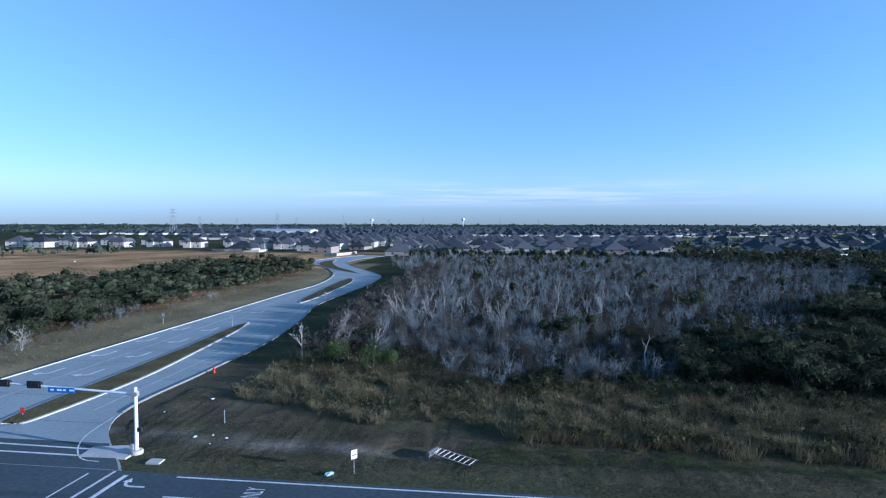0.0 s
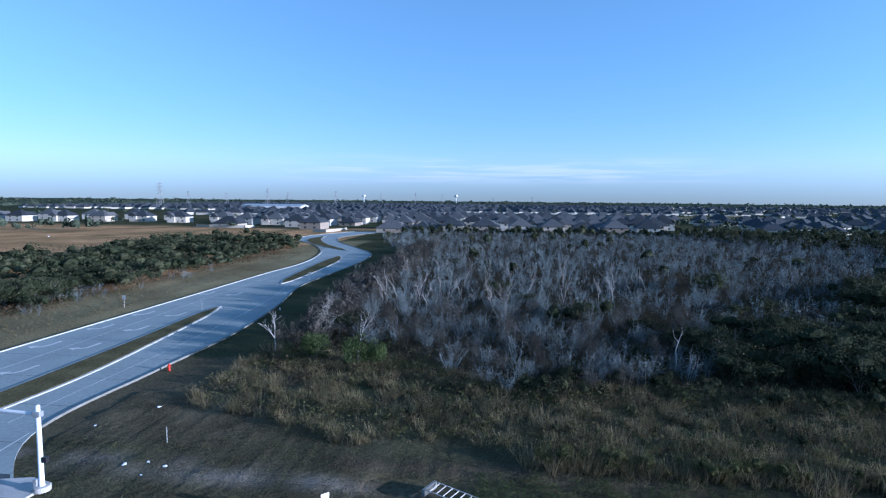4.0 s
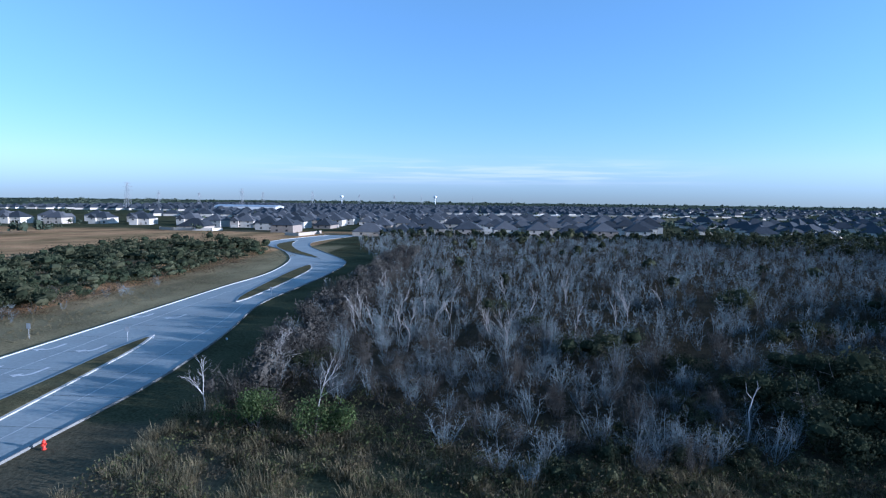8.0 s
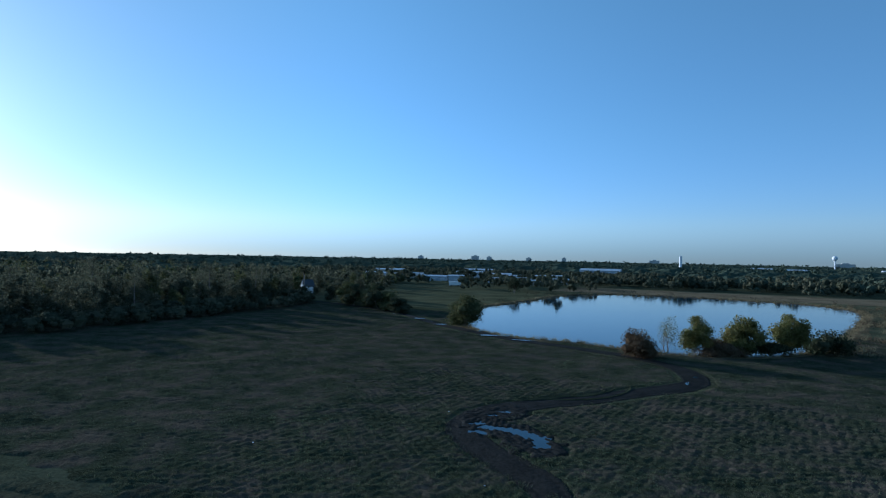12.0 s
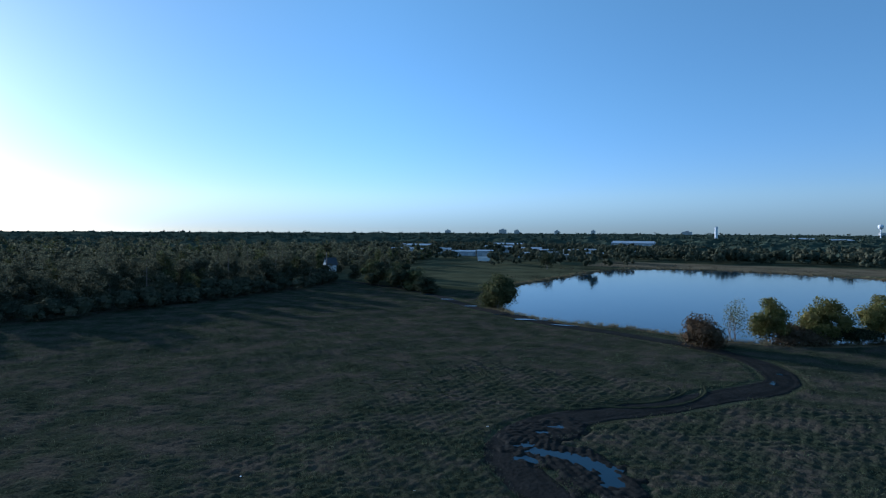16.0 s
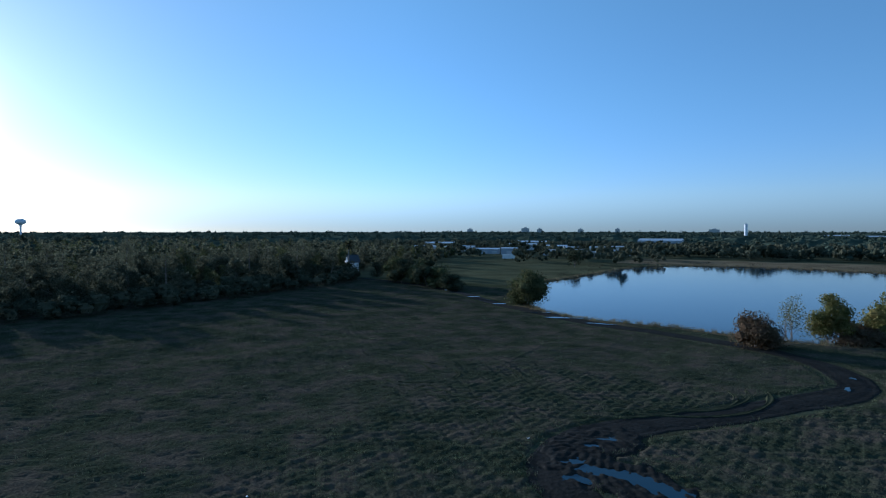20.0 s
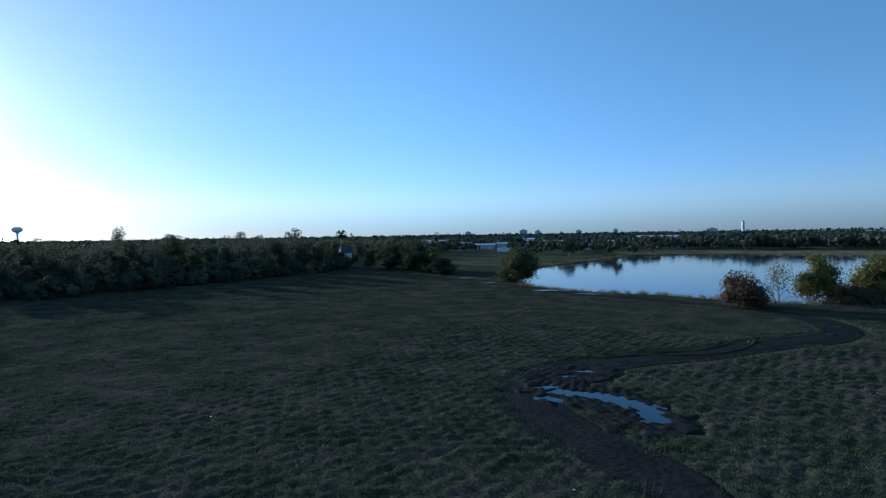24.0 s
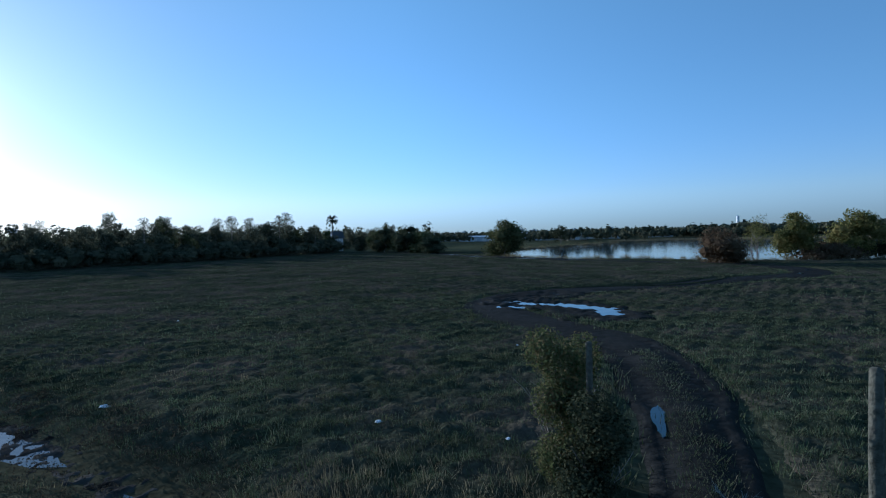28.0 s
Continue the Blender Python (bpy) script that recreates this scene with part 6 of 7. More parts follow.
for y in np.arange(664, 2050, 38):
    for x in np.arange(-900 if y > 900 else -420, 1700, 23):
        if not (-70 < x < 380 and y < 900) and hr.random() < (0.85 if x < 90 + 0.3 * (y - 352) else 0.3):
            far_sites.append((x + hr.normal() * 2, y + hr.normal() * 2))
for y in np.arange(430, 660, 38):
    for x in np.arange(345, 900, 23):
        if y > 530 and hr.random() < 0.3:
            far_sites.append((x + hr.normal() * 2, y + hr.normal() * 2))
for y in np.arange(392, 660, 36):
    for x in np.arange(130 + 0.3 * (y - 352), 345, 22):
        if hr.random() < 0.5:
            far_sites.append((x + hr.normal() * 2, y + hr.normal() * 2))
far_sites = np.array(far_sites)
protos = [simple_house() for _ in range(6)]
zero = np.zeros(len(far_sites))
ones = np.ones(len(far_sites))
scatter("far_house_walls", [p[0] for p in protos], far_sites, ones, M["wall_cream"], "walls of the far rows of houses", "houses", zs=zero, seed=30)
scatter("far_house_roofs", [(p[1][0], np.where(p[1][1] == p[1][1], p[1][1], 0)) for p in protos], far_sites, ones, M["roof"], "dark roofs of the far rows of houses", "houses", zs=zero, seed=30)


def fence_wall(pts, h, mat, label):
    th = tagged(empty("garden_wall"), label, "wall")
    for a, b in zip(pts, pts[1:]):
        a, b = Vector((*a, 0)), Vector((*b, 0))
        d = b - a
        o = part("panel", box(0, -0.1, 0, d.length, 0.1, h), mat, th)
        o.matrix_local = Matrix.Translation(a) @ Matrix.Rotation(math.atan2(d.y, d.x), 4, "Z")
        p = part("pier", box(-0.25, -0.25, 0, 0.25, 0.25, h + 0.2), mat, th)
        p.location = a


fence_wall([(-246, 378), (-232, 372), (-218, 371), (-204, 372), (-200, 380)], 1.9, M["wall_tan"], "cream masonry wall round a corner plot")
fence_wall([(-138, 336), (-128, 332), (-124, 345), (-122, 362)], 2.0, M["wall_tan"], "cream masonry wall at the estate's entrance")
fence_wall([(-88, 338), (-60, 342), (-30, 343), (0, 343), (30, 343), (60, 343), (90, 343), (120, 344), (150, 345)], 1.8, M["wood"], "weathered board fence behind the gardens")
fence_wall([(-60, 905), (0, 905), (60, 905), (120, 906), (180, 906), (240, 906), (300, 905), (370, 903)], 2.2, M["wall_tan"], "long cream wall beyond the open lawn")
tagged(new("estate_street", ribbon("estate_street", np.array([(-118, 340), (-60, 372), (20, 373), (200, 373)]), np.array([(-92, 338), (-58, 363), (20, 364), (200, 364)]), 0.01, M["concrete_road"], 0.1)), "pale concrete street into the estate", "road", kind="structure")

# ---- white gabled house at the woods, works beyond the pond ----
farm = tagged(empty("farmhouse"), "white two-storey gabled house among trees", "house")
part("wall", box(-3.8, 0.5, 0, 3.8, 4.5, 5.4), M["wall_white"], farm)
part("gable", gable_wall(-3.8, 3.8, 4.26, 5.4, 5.4, 2.8), M["wall_white"], farm)
for sx in (-1, 1):
    roof = slab([(0, -0.2), (4.95, -0.2), (4.95, 4.7), (0, 4.7)], 0.0, 0.16)
    ob = part("roof_slope", roof, M["roof"], farm)
    ob.matrix_local = Matrix.Translation((0, 0, 8.3)) @ Matrix.Diagonal((sx, 1, 1, 1)) @ Matrix.Rotation(math.atan2(2.9, 3.8), 4, "Y")
part("side_wing", box(-6.6, 4.7, 0, 1.2, 8.0, 2.2), M["wood"], farm)
part("wing_roof", hip(-6.6, 4.7, 1.2, 8.0, 2.2, 0.9, 0.25), M["roof"], farm)
for x, z in ((-1.6, 4.5), (1.6, 4.5), (2.3, 1.6), (0, 6.5)):
    add_window(farm, x, 4.5, z, 0.8, 1.2 if z < 5 else 0.8, "n", True)
for x in (-5.2, -2.6, 0.0):
    add_window(farm, x, 8.0, 1.4, 0.9, 1.1, "n", True)
farm.matrix_world = pose(153, -208, 0, 0, 0, -36)


def shed(x, y, w, d, h, mat, label, rz=0.0, doors=3):
    s = tagged(empty("warehouse"), label, "warehouse", "works beyond the pond")
    part("wall", box(-w / 2, -d / 2, 0, w / 2, d / 2, h), mat, s)
    part("roof", hip(-w / 2, -d / 2, w / 2, d / 2, h, min(w, d) * 0.07, 0.3, True), M["metal_grey"], s)
    for i in range(doors):
        part("door", box(-w / 2 + w * (i + 0.5) / doors - 1.8, d / 2 - 0.05, 0, -w / 2 + w * (i + 0.5) / doors + 1.8, d / 2 + 0.08, min(h * 0.6, 4)), M["metal_grey"], s)
    s.matrix_world = pose(x, y, 0, 0, 0, rz)


shed(212, -428, 22, 12, 3.8, M["wall_metal"], "long pale metal warehouse with a low roof", 22)
shed(186, -418, 12, 10, 5, M["wall_metal"], "small pale metal workshop", 22, 1)
shed(222, -520, 26, 14, 5.5, M["wall_metal"], "large white warehouse with loading doors", 20)
shed(182, -505, 18, 12, 5.0, M["wall_metal"], "pale metal workshop with a shallow roof", 20)
shed(154, -428, 15, 10, 3.8, M["wall_metal"], "low pale workshop beside the yard", 18)
shed(137, -436, 9, 9, 4.2, M["wall_tan"], "tan block workshop beside the yard", 18, 1)
shed(112, -455, 16, 10, 3.6, M["metal_grey"], "grey metal shed beside the yard", 15, 4)
shed(84, -500, 18, 10, 3.8, M["metal_grey"], "long grey metal shed behind the bank", 10, 3)
shed(268, -428, 24, 12, 5, M["wall_metal"], "low pale building with parked vehicles before it", 24)
shed(252, -610, 34, 18, 6, M["wall_metal"], "white distribution hall among trees", 18)
shed(310, -510, 30, 16, 6, M["wall_tan"], "tan commercial building among trees", 22)
shed(175, -900, 60, 40, 4.0, M["wall_metal"], "very long pale hall far beyond the pond", 5, 6)
shed(-130, -1350, 60, 40, 6, M["wall_metal"], "pale low hall on the far plain", 0, 4)
shed(-330, -1500, 90, 40, 6.5, M["wall_metal"], "pale hall on the far plain", 0, 4)
shed(-60, -1500, 45, 40, 6.5, M["wall_metal"], "pale low hall on the far plain", 0, 4)
shed(-420, 950, 110, 40, 9, M["wall_white"], "long white hall behind the estate", 0, 5)
works = np.random.default_rng(44)
for i in range(16):
    x, y = works.uniform(105, 275), works.uniform(-535, -405)
    kind = int(works.integers(0, 4))
    shed(x, y, works.uniform(6, 15), works.uniform(6, 10), works.uniform(3, 5.5), M[("wall_metal", "wall_white", "wall_tan", "metal_grey")[kind]], ("small pale metal shed in the yard", "small white workshop in the yard", "small tan block building in the yard", "small grey metal store in the yard")[kind], works.uniform(5, 30), 1)
yard = sow(hr, 1500, 60, -640, 420, -300, lambda x, y: (far_from(x, y, [(150, -352), (206, -425), (300, -440)]) > 12) & (far_from(x, y, [(225, -520), (128, -470), (90, -480)]) > 14) & (hr.random(len(x)) < np.interp(y, [-640, -460, -330, -300], [1, 0.7, 0.2, 0])))
scatter("yard_trees", MID_STUFF, yard, hr.uniform(0.35, 0.95, len(yard)), M["leaf_wood"], "dark trees among the works", "trees", seed=31)


def trailer(x, y, rz, w, label, mat):
    t = tagged(empty("trailer"), label, "trailer")
    part("body", box(-w / 2, -1.25, 0.7, w / 2, 1.25, 3.4, 0.08), mat, t)
    for sx in (-w * 0.3, w * 0.3):
        for sy in (-1.15, 1.15):
            part("wheel", rod((sx, sy - 0.15, 0.5), (sx, sy + 0.15, 0.5), 0.5, n=12), M["rubber"], t)
    t.matrix_world = pose(x, y, 0, 0, 0, rz)


trailer(154, -352, 25, 8, "white box trailer parked on the grass", M["wall_white"])
trailer(137, -418, 110, 6, "white box trailer beside the workshop", M["wall_white"])

# ---- tall things on the horizon ----
def water_tower(x, y, h, rad, label):
    t = tagged(empty("water_tower"), label, "water tower")
    part("column", lathe([(rad * 0.34, 0), (rad * 0.2, h * 0.12), (rad * 0.18, h * 0.62), (rad * 0.3, h * 0.7)], 14), M["steel_white"], t, smooth=True)
    part("tank", lathe([(rad * 0.3, h * 0.7), (rad * 0.85, h * 0.78), (rad, h * 0.87), (rad * 0.93, h * 0.94), (rad * 0.5, h), (0.2, h * 1.01)], 20), M["steel_white"], t, smooth=True)
    t.location = (x, y, 0)


water_tower(-229, 2703, 46, 9, "white water tower far behind the estate")
water_tower(-640, 2500, 41, 8, "white water tower on the northern horizon")
water_tower(2500, 540, 58, 14, "dark bulbous water tower before the low sun")
water_tower(1500, -572, 45, 11, "water tower above the southern woods")
water_tower(-262, -1990, 45, 7.5, "pale water tower on the southern horizon")
silo = tagged(empty("silo_tower"), "tall white concrete tower on the horizon", "tower")
part("shaft", lathe([(3.4, 0), (3.2, 32), (3.5, 32.2), (3.5, 33)], 20), M["steel_white"], silo)
part("hoist_house", box(-2, -1.6, 33, 2, 1.6, 35), M["steel_white"], silo)
silo.location = (112, -1500, 0)
for k, (az, dist, w, h) in enumerate(((155.6, 3600, 40, 34), (157, 3900, 26, 30), (161, 3900, 26, 28), (164.5, 4000, 22, 31), (150, 3800, 26, 28), (173, 4000, 60, 26), (-172, 3800, 90, 25))):
    b = tagged(empty("office_block"), "hazy office block on the far horizon", "building", "far skyline")
    part("wall", box(-w / 2, -15, 0, w / 2, 15, h), M["concrete"], b)
    part("roof_plant", box(-w / 5, -6, h, w / 6, 6, h + 6), M["concrete"], b)
    b.location = (dist * math.sin(radians(az)), dist * math.cos(radians(az)), 0)


py = tagged(empty("pylon"), "grey lattice power pylon on the horizon", "pylon", "power line")
PH = 48.0
pb, pt = PH * 0.11, PH * 0.02
for sx in (-1, 1):
    for sy in (-1, 1):
        part("leg", rod((sx * pb, sy * pb, 0), (sx * pt, sy * pt, PH), 0.3, 0.18, 4), M["pylon"], py)
braces = bmesh.new()
for i in range(7):
    z0, z1 = PH * i / 7.5, PH * (i + 1) / 7.5
    w0, w1 = pb + (pt - pb) * z0 / PH, pb + (pt - pb) * z1 / PH
    for sy in (-1, 1):
        rod((-w0, sy * w0, z0), (w1, sy * w1, z1), 0.13, n=3, bm=braces), rod((w0, sy * w0, z0), (-w1, sy * w1, z1), 0.13, n=3, bm=braces)
part("bracing", braces, M["pylon"], py)
for z, w in ((0.7, 0.2), (0.83, 0.17), (0.95, 0.13)):
    part("crossarm", rod((-PH * w, 0, PH * z), (PH * w, 0, PH * z), 0.3, n=4), M["pylon"], py)
for i, (az, dist, s) in enumerate(((-34.1, 1150, 1.05), (-31.4, 1500, 0.8), (-28, 1500, 0.75), (-24.2, 1500, 1.0), (-22.1, 1900, 0.9), (-17.4, 1800, 1.0), (-12.7, 2100, 0.9), (-9.1, 2300, 1.0), (-6.3, 2500, 0.95), (-1, 2800, 0.9), (3, 3000, 0.9))):
    m = pose(dist * math.sin(radians(az)), dist * math.cos(radians(az)), 0, 0, 0, 60)
    c = py if i == 0 else copy_thing(py, m)
    c.matrix_basis = m
    c.scale = (s, s, s)

# ---- junction: signal pole, signs, hydrant ----
sig = tagged(empty("traffic_signal"), "white steel signal pole with a long mast arm", "traffic signal")
part("footing", lathe([(0.62, 0), (0.62, 0.34), (0.56, 0.4), (0.3, 0.42)], 20), M["concrete"], sig)
part("pole", lathe([(0.27, 0.4), (0.2, 0.5), (0.185, 3.5), (0.17, 6.83), (0.05, 6.9)], 16), M["steel_white"], sig, smooth=True)
part("mast_arm", rod((0, 0, 6.15), (-19, 0.6, 6.75), 0.14, 0.07, 12), M["steel_white"], sig)
part("arm_bracket", box(-0.35, -0.22, 5.95, 0.3, 0.22, 6.4, 0.03), M["metal_grey"], sig)
for x in (-11.6, -15.2, -18.4):
    hd = part("signal_head", box(x - 0.62, 0.15 - x * 0.0315 * 0, 6.25 - x * 0.0316 * 0.4, x + 0.62, 0.6, 6.75 - x * 0.0316 * 0.4, 0.05), M["black"], sig)
    part("backplate", box(x - 0.8, 0.2, 6.12 - x * 0.0126, x + 0.8, 0.25, 6.88 - x * 0.0126), M["black"], hd)
    for k in (-0.38, 0, 0.38):
        part("visor", rod((x + k, 0.6, 6.5 - x * 0.0126), (x + k, 0.82, 6.5 - x * 0.0126), 0.15, n=10), M["black"], hd)
blade = part("street_sign", box(-9.6, -0.22, 6.05, -6.6, -0.17, 6.6, 0.02), M["blue_sign"], sig, "blue street name blade")
for i, w in enumerate((0.5, 0.7, 0.4, 0.6)):
    part("letter_bar", box(-9.3 + i * 0.72, -0.228, 6.24, -9.3 + i * 0.72 + w * 0.8, -0.222, 6.42), M["white_sign"], blade)
part("push_button_box", box(0.2, -0.15, 2.3, 0.6, 0.2, 2.75, 0.03), M["black"], sig)
part("cabinet", box(-0.5, -0.3, 0.42, -0.2, 0.0, 1.0, 0.02), M["metal_grey"], sig)
sig.location = (-46.2, 4.5, 0)
tagged(part("pavement", slab([(-51.5, 3.0), (-46.5, 3.2), (-46.3, 5.6), (-48.5, 6.2), (-51.8, 5.4)], -0.15, 0.06), M["concrete"]), "concrete ramp pad at the junction's corner", "pavement", kind="structure")
tagged(part("utility_slab", slab([(-43.8, 2.4), (-42.4, 2.4), (-42.4, 3.4), (-43.8, 3.4)], -0.1, 0.09), M["concrete"]), "small concrete utility slab in the verge", "slab")


def sign_post(x, y, h, w, hh, mat, label, rz=0.0, back=False, pole=0.035):
    s = tagged(empty("road_sign"), label, "sign")
    z = float(ground_z(np.array([x]), np.array([y]))[0])
    part("post", rod((0, 0, -0.1), (0, 0, h), pole, n=8), M["metal_grey"], s)
    part("plate", box(-w / 2, -0.02 - pole, h - hh, w / 2, -pole, h, 0.015), mat, s)
    if not back:
        part("stripe", box(-w / 2 + 0.08, -0.028 - pole, h - hh * 0.62, w / 2 - 0.08, -0.022 - pole, h - hh * 0.5), M["black"], s)
    s.matrix_world = pose(x, y, z, 0, 0, rz)


sign_post(-22.9, 2.8, 2.3, 0.62, 0.85, M["white_sign"], "small white sign on a thin post in the verge", 42)
sign_post(-71.0, 72.4, 2.6, 0.75, 0.75, M["metal_grey"], "sign seen from behind on the island", 0, True)
sign_post(-87.8, 72.3, 2.6, 0.7, 0.9, M["metal_grey"], "sign seen from behind beside the boulevard", 0, True)
sign_post(-64.0, 117.0, 2.4, 0.6, 0.8, M["metal_grey"], "sign seen from behind on the kerb", 0, True)
sign_post(47.3, 2.7, 5.0, 0.3, 1.2, M["metal_grey"], "tall thin sign post beside the highway", 90, True, 0.05)
sign_post(49.5, -16.0, 2.9, 1.5, 1.0, M["metal_grey"], "large sign seen from behind in the median", 90, True, 0.07)
sign_post(52.5, -31.6, 2.5, 0.55, 0.8, M["blue_sign"], "blue roadside sign beside the shoulder", 90, True, 0.05)
sign_post(-68.3, 75.0, 0.5, 0.35, 0.35, M["white_sign"], "low white marker at the island's tip", 0, True)
sign_post(-55.6, 75.0, 0.6, 0.3, 0.3, M["white_sign"], "low white marker on the kerb", 0, True)
sign_post(-67.2, 13.0, 1.2, 0.6, 0.7, M["red"], "red and white sign on the island's nose", 0, True)
sign_post(-41.5, 13.5, 1.6, 0.1, 0.2, M["metal_grey"], "thin marker stake in the verge", 0, True, 0.04)

hyd = tagged(empty("fire_hydrant"), "red fire hydrant beside the kerb", "hydrant")
part("barrel", lathe([(0.2, 0), (0.2, 0.06), (0.13, 0.08), (0.13, 0.62), (0.18, 0.64), (0.18, 0.7), (0.15, 0.76), (0.09, 0.86), (0.04, 0.88), (0.04, 0.94)], 16), M["red"], hyd, smooth=True)
part("outlet", rod((-0.25, 0, 0.5), (0.25, 0, 0.5), 0.075, n=10), M["red"], hyd)
part("pumper_outlet", rod((0, 0, 0.45), (0, -0.24, 0.45), 0.1, n=10), M["red"], hyd)
hyd.matrix_world = Matrix.Translation((-54.4, 34.5, -0.05)) @ Matrix.Diagonal((1.05, 1.05, 1.05, 1))

grate = tagged(empty("culvert_grate"), "white pipe grate over a culvert's end", "grate")
part("headwall", box(-0.3, -0.9, -0.3, 0.0, 0.9, 0.25, 0.04), M["kerb_shaded"], grate)
for i in range(8):
    part("bar", rod((0.35 + 0.6 * i, -0.75, 0.22 - 0.028 * i), (0.35 + 0.6 * i, 0.75, 0.22 - 0.028 * i), 0.04, n=8), M["concrete"], grate)
for s in (-0.75, 0.75):
    part("side_rail", rod((0, s, 0.24), (4.8, s, 0.02), 0.04, n=8), M["concrete"], grate)
grate.matrix_world = pose(-16.0, 8.4, 0.0, 0, 0, -27)


def litter(x, y, s, mat, label, seed):
    r = np.random.default_rng(seed)
    bm = bmesh.new()
    bmesh.ops.create_icosphere(bm, subdivisions=2, radius=1.0)
    for v in bm.verts:
        v.co = Vector((v.co.x * s * r.uniform(0.6, 1.1), v.co.y * s * 0.7 * r.uniform(0.6, 1.1), v.co.z * s * 0.35 * r.uniform(0.5, 1.2)))
    o = tagged(part("litter", bm, mat), label, "litter")
    o.matrix_world = pose(x, y, float(ground_z(np.array([x]), np.array([y]))[0]) + s * 0.2 + (0.1 if y < -42 else 0), 0, 0, seed * 37)


for i, (x, y, s) in enumerate(((-47.7, 21.9, 0.35), (-51, 16.5, 0.2), (-42.5, 9.0, 0.4), (-40.8, 9.6, 0.3), (-39, 9.2, 0.25), (11.0, -43, 0.2), (1.3, -45.9, 0.14), (-2.5, -46.7, 0.1), (27.5, -56, 0.12), (14, -61, 0.14), (15.5, -76.5, 0.16), (-6, -7 + 30, 0.2), (-264, 255, 0.9), (-40, 7.5, 0.2), (2.5, -58, 0.1))):
    litter(x, y, s, M["litter"], "scrap of white litter on the grass", i + 1)
litter(-25.2, 2.3, 0.55, M["blue_bag"], "crumpled pale blue plastic sheet on the verge", 40)

# ---- junction paint ----
jm = tagged(empty("junction_marking"), "white crosswalk and stop lines at the junction", "road marking", kind="structure")
for pts, w in (([(-84, 5.7), (-50.5, 4.9)], 0.3), ([(-84, 3.6), (-50.5, 3.3)], 0.3), ([(-48, -14), (-47.7, -0.3)], 0.2), ([(-45.9, -14), (-45.5, 0.4)], 0.3), ([(-44.0, -14), (-43.9, -0.2)], 0.45)):
    line("stripe", pts, w, 0.014, M["paint"], jm)
line("stripe", curve([(-48.6, 2.2), (-50.8, 2.6), (-53.2, 5.0), (-55.0, 8.5), (-56.0, 14)], 16), 0.15, 0.016, M["paint"], jm)
line("lane_line", curve([(-60.2, 16), (-60.4, 50), (-62.5, 85), (-66.8, 108)], 24), 0.12, 0.014, M["paint"], jm)
line("lane_line", curve([(-76.5, 10), (-76.6, 50), (-77.2, 90), (-77, 130), (-76.5, 160)], 24), 0.12, 0.014, M["paint"], jm)
for y in (32, 44, 56, 68, 92):
    for x in (-79.8, -73.0):
        a = part("arrow", arrow_mesh(-1), M["paint"], jm)
        a.matrix_local = pose(x, y, 0.01, 0, 0, -90) @ Matrix.Diagonal((1.7, 1.7, 1, 1))
# dark joints across the concrete
for y in range(12, 190, 9):
    xl, xr = np.interp(y, ROAD_L[:, 1], ROAD_L[:, 0]), np.interp(y, ROAD_R[:, 1], ROAD_R[:, 0])
    line("joint", [(xl + 0.3, y), (xr - 0.3, y)], 0.07, 0.009, M["asphalt"], jm)

# ---- muddy track, puddles, ditch water ----
def track_mesh():
    u = np.linspace(-1, 1, 17)
    d = np.gradient(TRACK, axis=0)
    n = np.c_[-d[:, 1], d[:, 0]] / np.linalg.norm(d, axis=1)[:, None]
    k = np.arange(len(TRACK))
    half = np.interp(TRACK[:, 1], [-140, -110, -75, -62, -50], [2.1, 2.7, 2.9, 2.5, 1.6]) + 0.2 * np.sin(k * 0.31) + 0.1 * np.sin(k * 0.83)
    P = TRACK[:, None] + n[:, None] * (u[None, :, None] * half[:, None, None])
    z = ground_z(P[..., 0].ravel(), P[..., 1].ravel()).reshape(P.shape[:2])
    prof = -0.05 * (np.exp(-((np.abs(u) - 0.55) / 0.14) ** 2)) - 0.3 * np.clip((np.abs(u) - 0.82) / 0.18, 0, 1)
    middle = 0.05 * np.clip((0.32 - np.abs(u)) / 0.12, 0, 1)
    z = z + prof[None] + np.interp(TRACK[:, 1:], [-66, -60], [0.06, 0.11]) + middle[None] * np.clip((TRACK[:, 1:] + 62) / 5, 0, 1) + 0.015 * wave(P[..., 0], P[..., 1], 1.3, 71)
    v = np.concatenate([P, z[..., None]], -1).reshape(-1, 3)
    i = np.arange(len(TRACK) * 17).reshape(len(TRACK), 17)
    return mesh_of("dirt_track", v, np.stack([i[:-1, :-1], i[1:, :-1], i[1:, 1:], i[:-1, 1:]], -1).reshape(-1, 4)[:, ::-1], M["mud"], True)


tagged(new("dirt_track", track_mesh()), "dark muddy vehicle track with two ruts", "track", kind="structure")
mx, my = np.meshgrid(np.arange(-4, 17, 0.16), np.arange(-87, -65, 0.16))
dc = far_from(mx, my, WET)
POOLS = [([(9.0, -73.2), (7.2, -73.5), (5.6, -73.7)], 0.75), ([(5.6, -73.7), (4.0, -73.0), (2.6, -72.5)], 0.95), ([(2.5, -72.4), (1.5, -70.2)], 0.9), ([(10.9, -74.0), (10.2, -74.2)], 0.55),
         ([(9.6, -70.9), (9.2, -71.5)], 0.4), ([(8.8, -71.1), (8.5, -71.3)], 0.32), ([(10.4, -80.2), (9.3, -80.5)], 0.5), ([(10.4, -78.0), (10.0, -78.2)], 0.32)]
hollow = np.zeros(mx.shape)
for pts, r0 in POOLS:
    hollow = np.maximum(hollow, np.exp(-((far_from(mx, my, pts) + 0.16 * wave(mx, my, 1.1, 78)) / r0) ** 2))
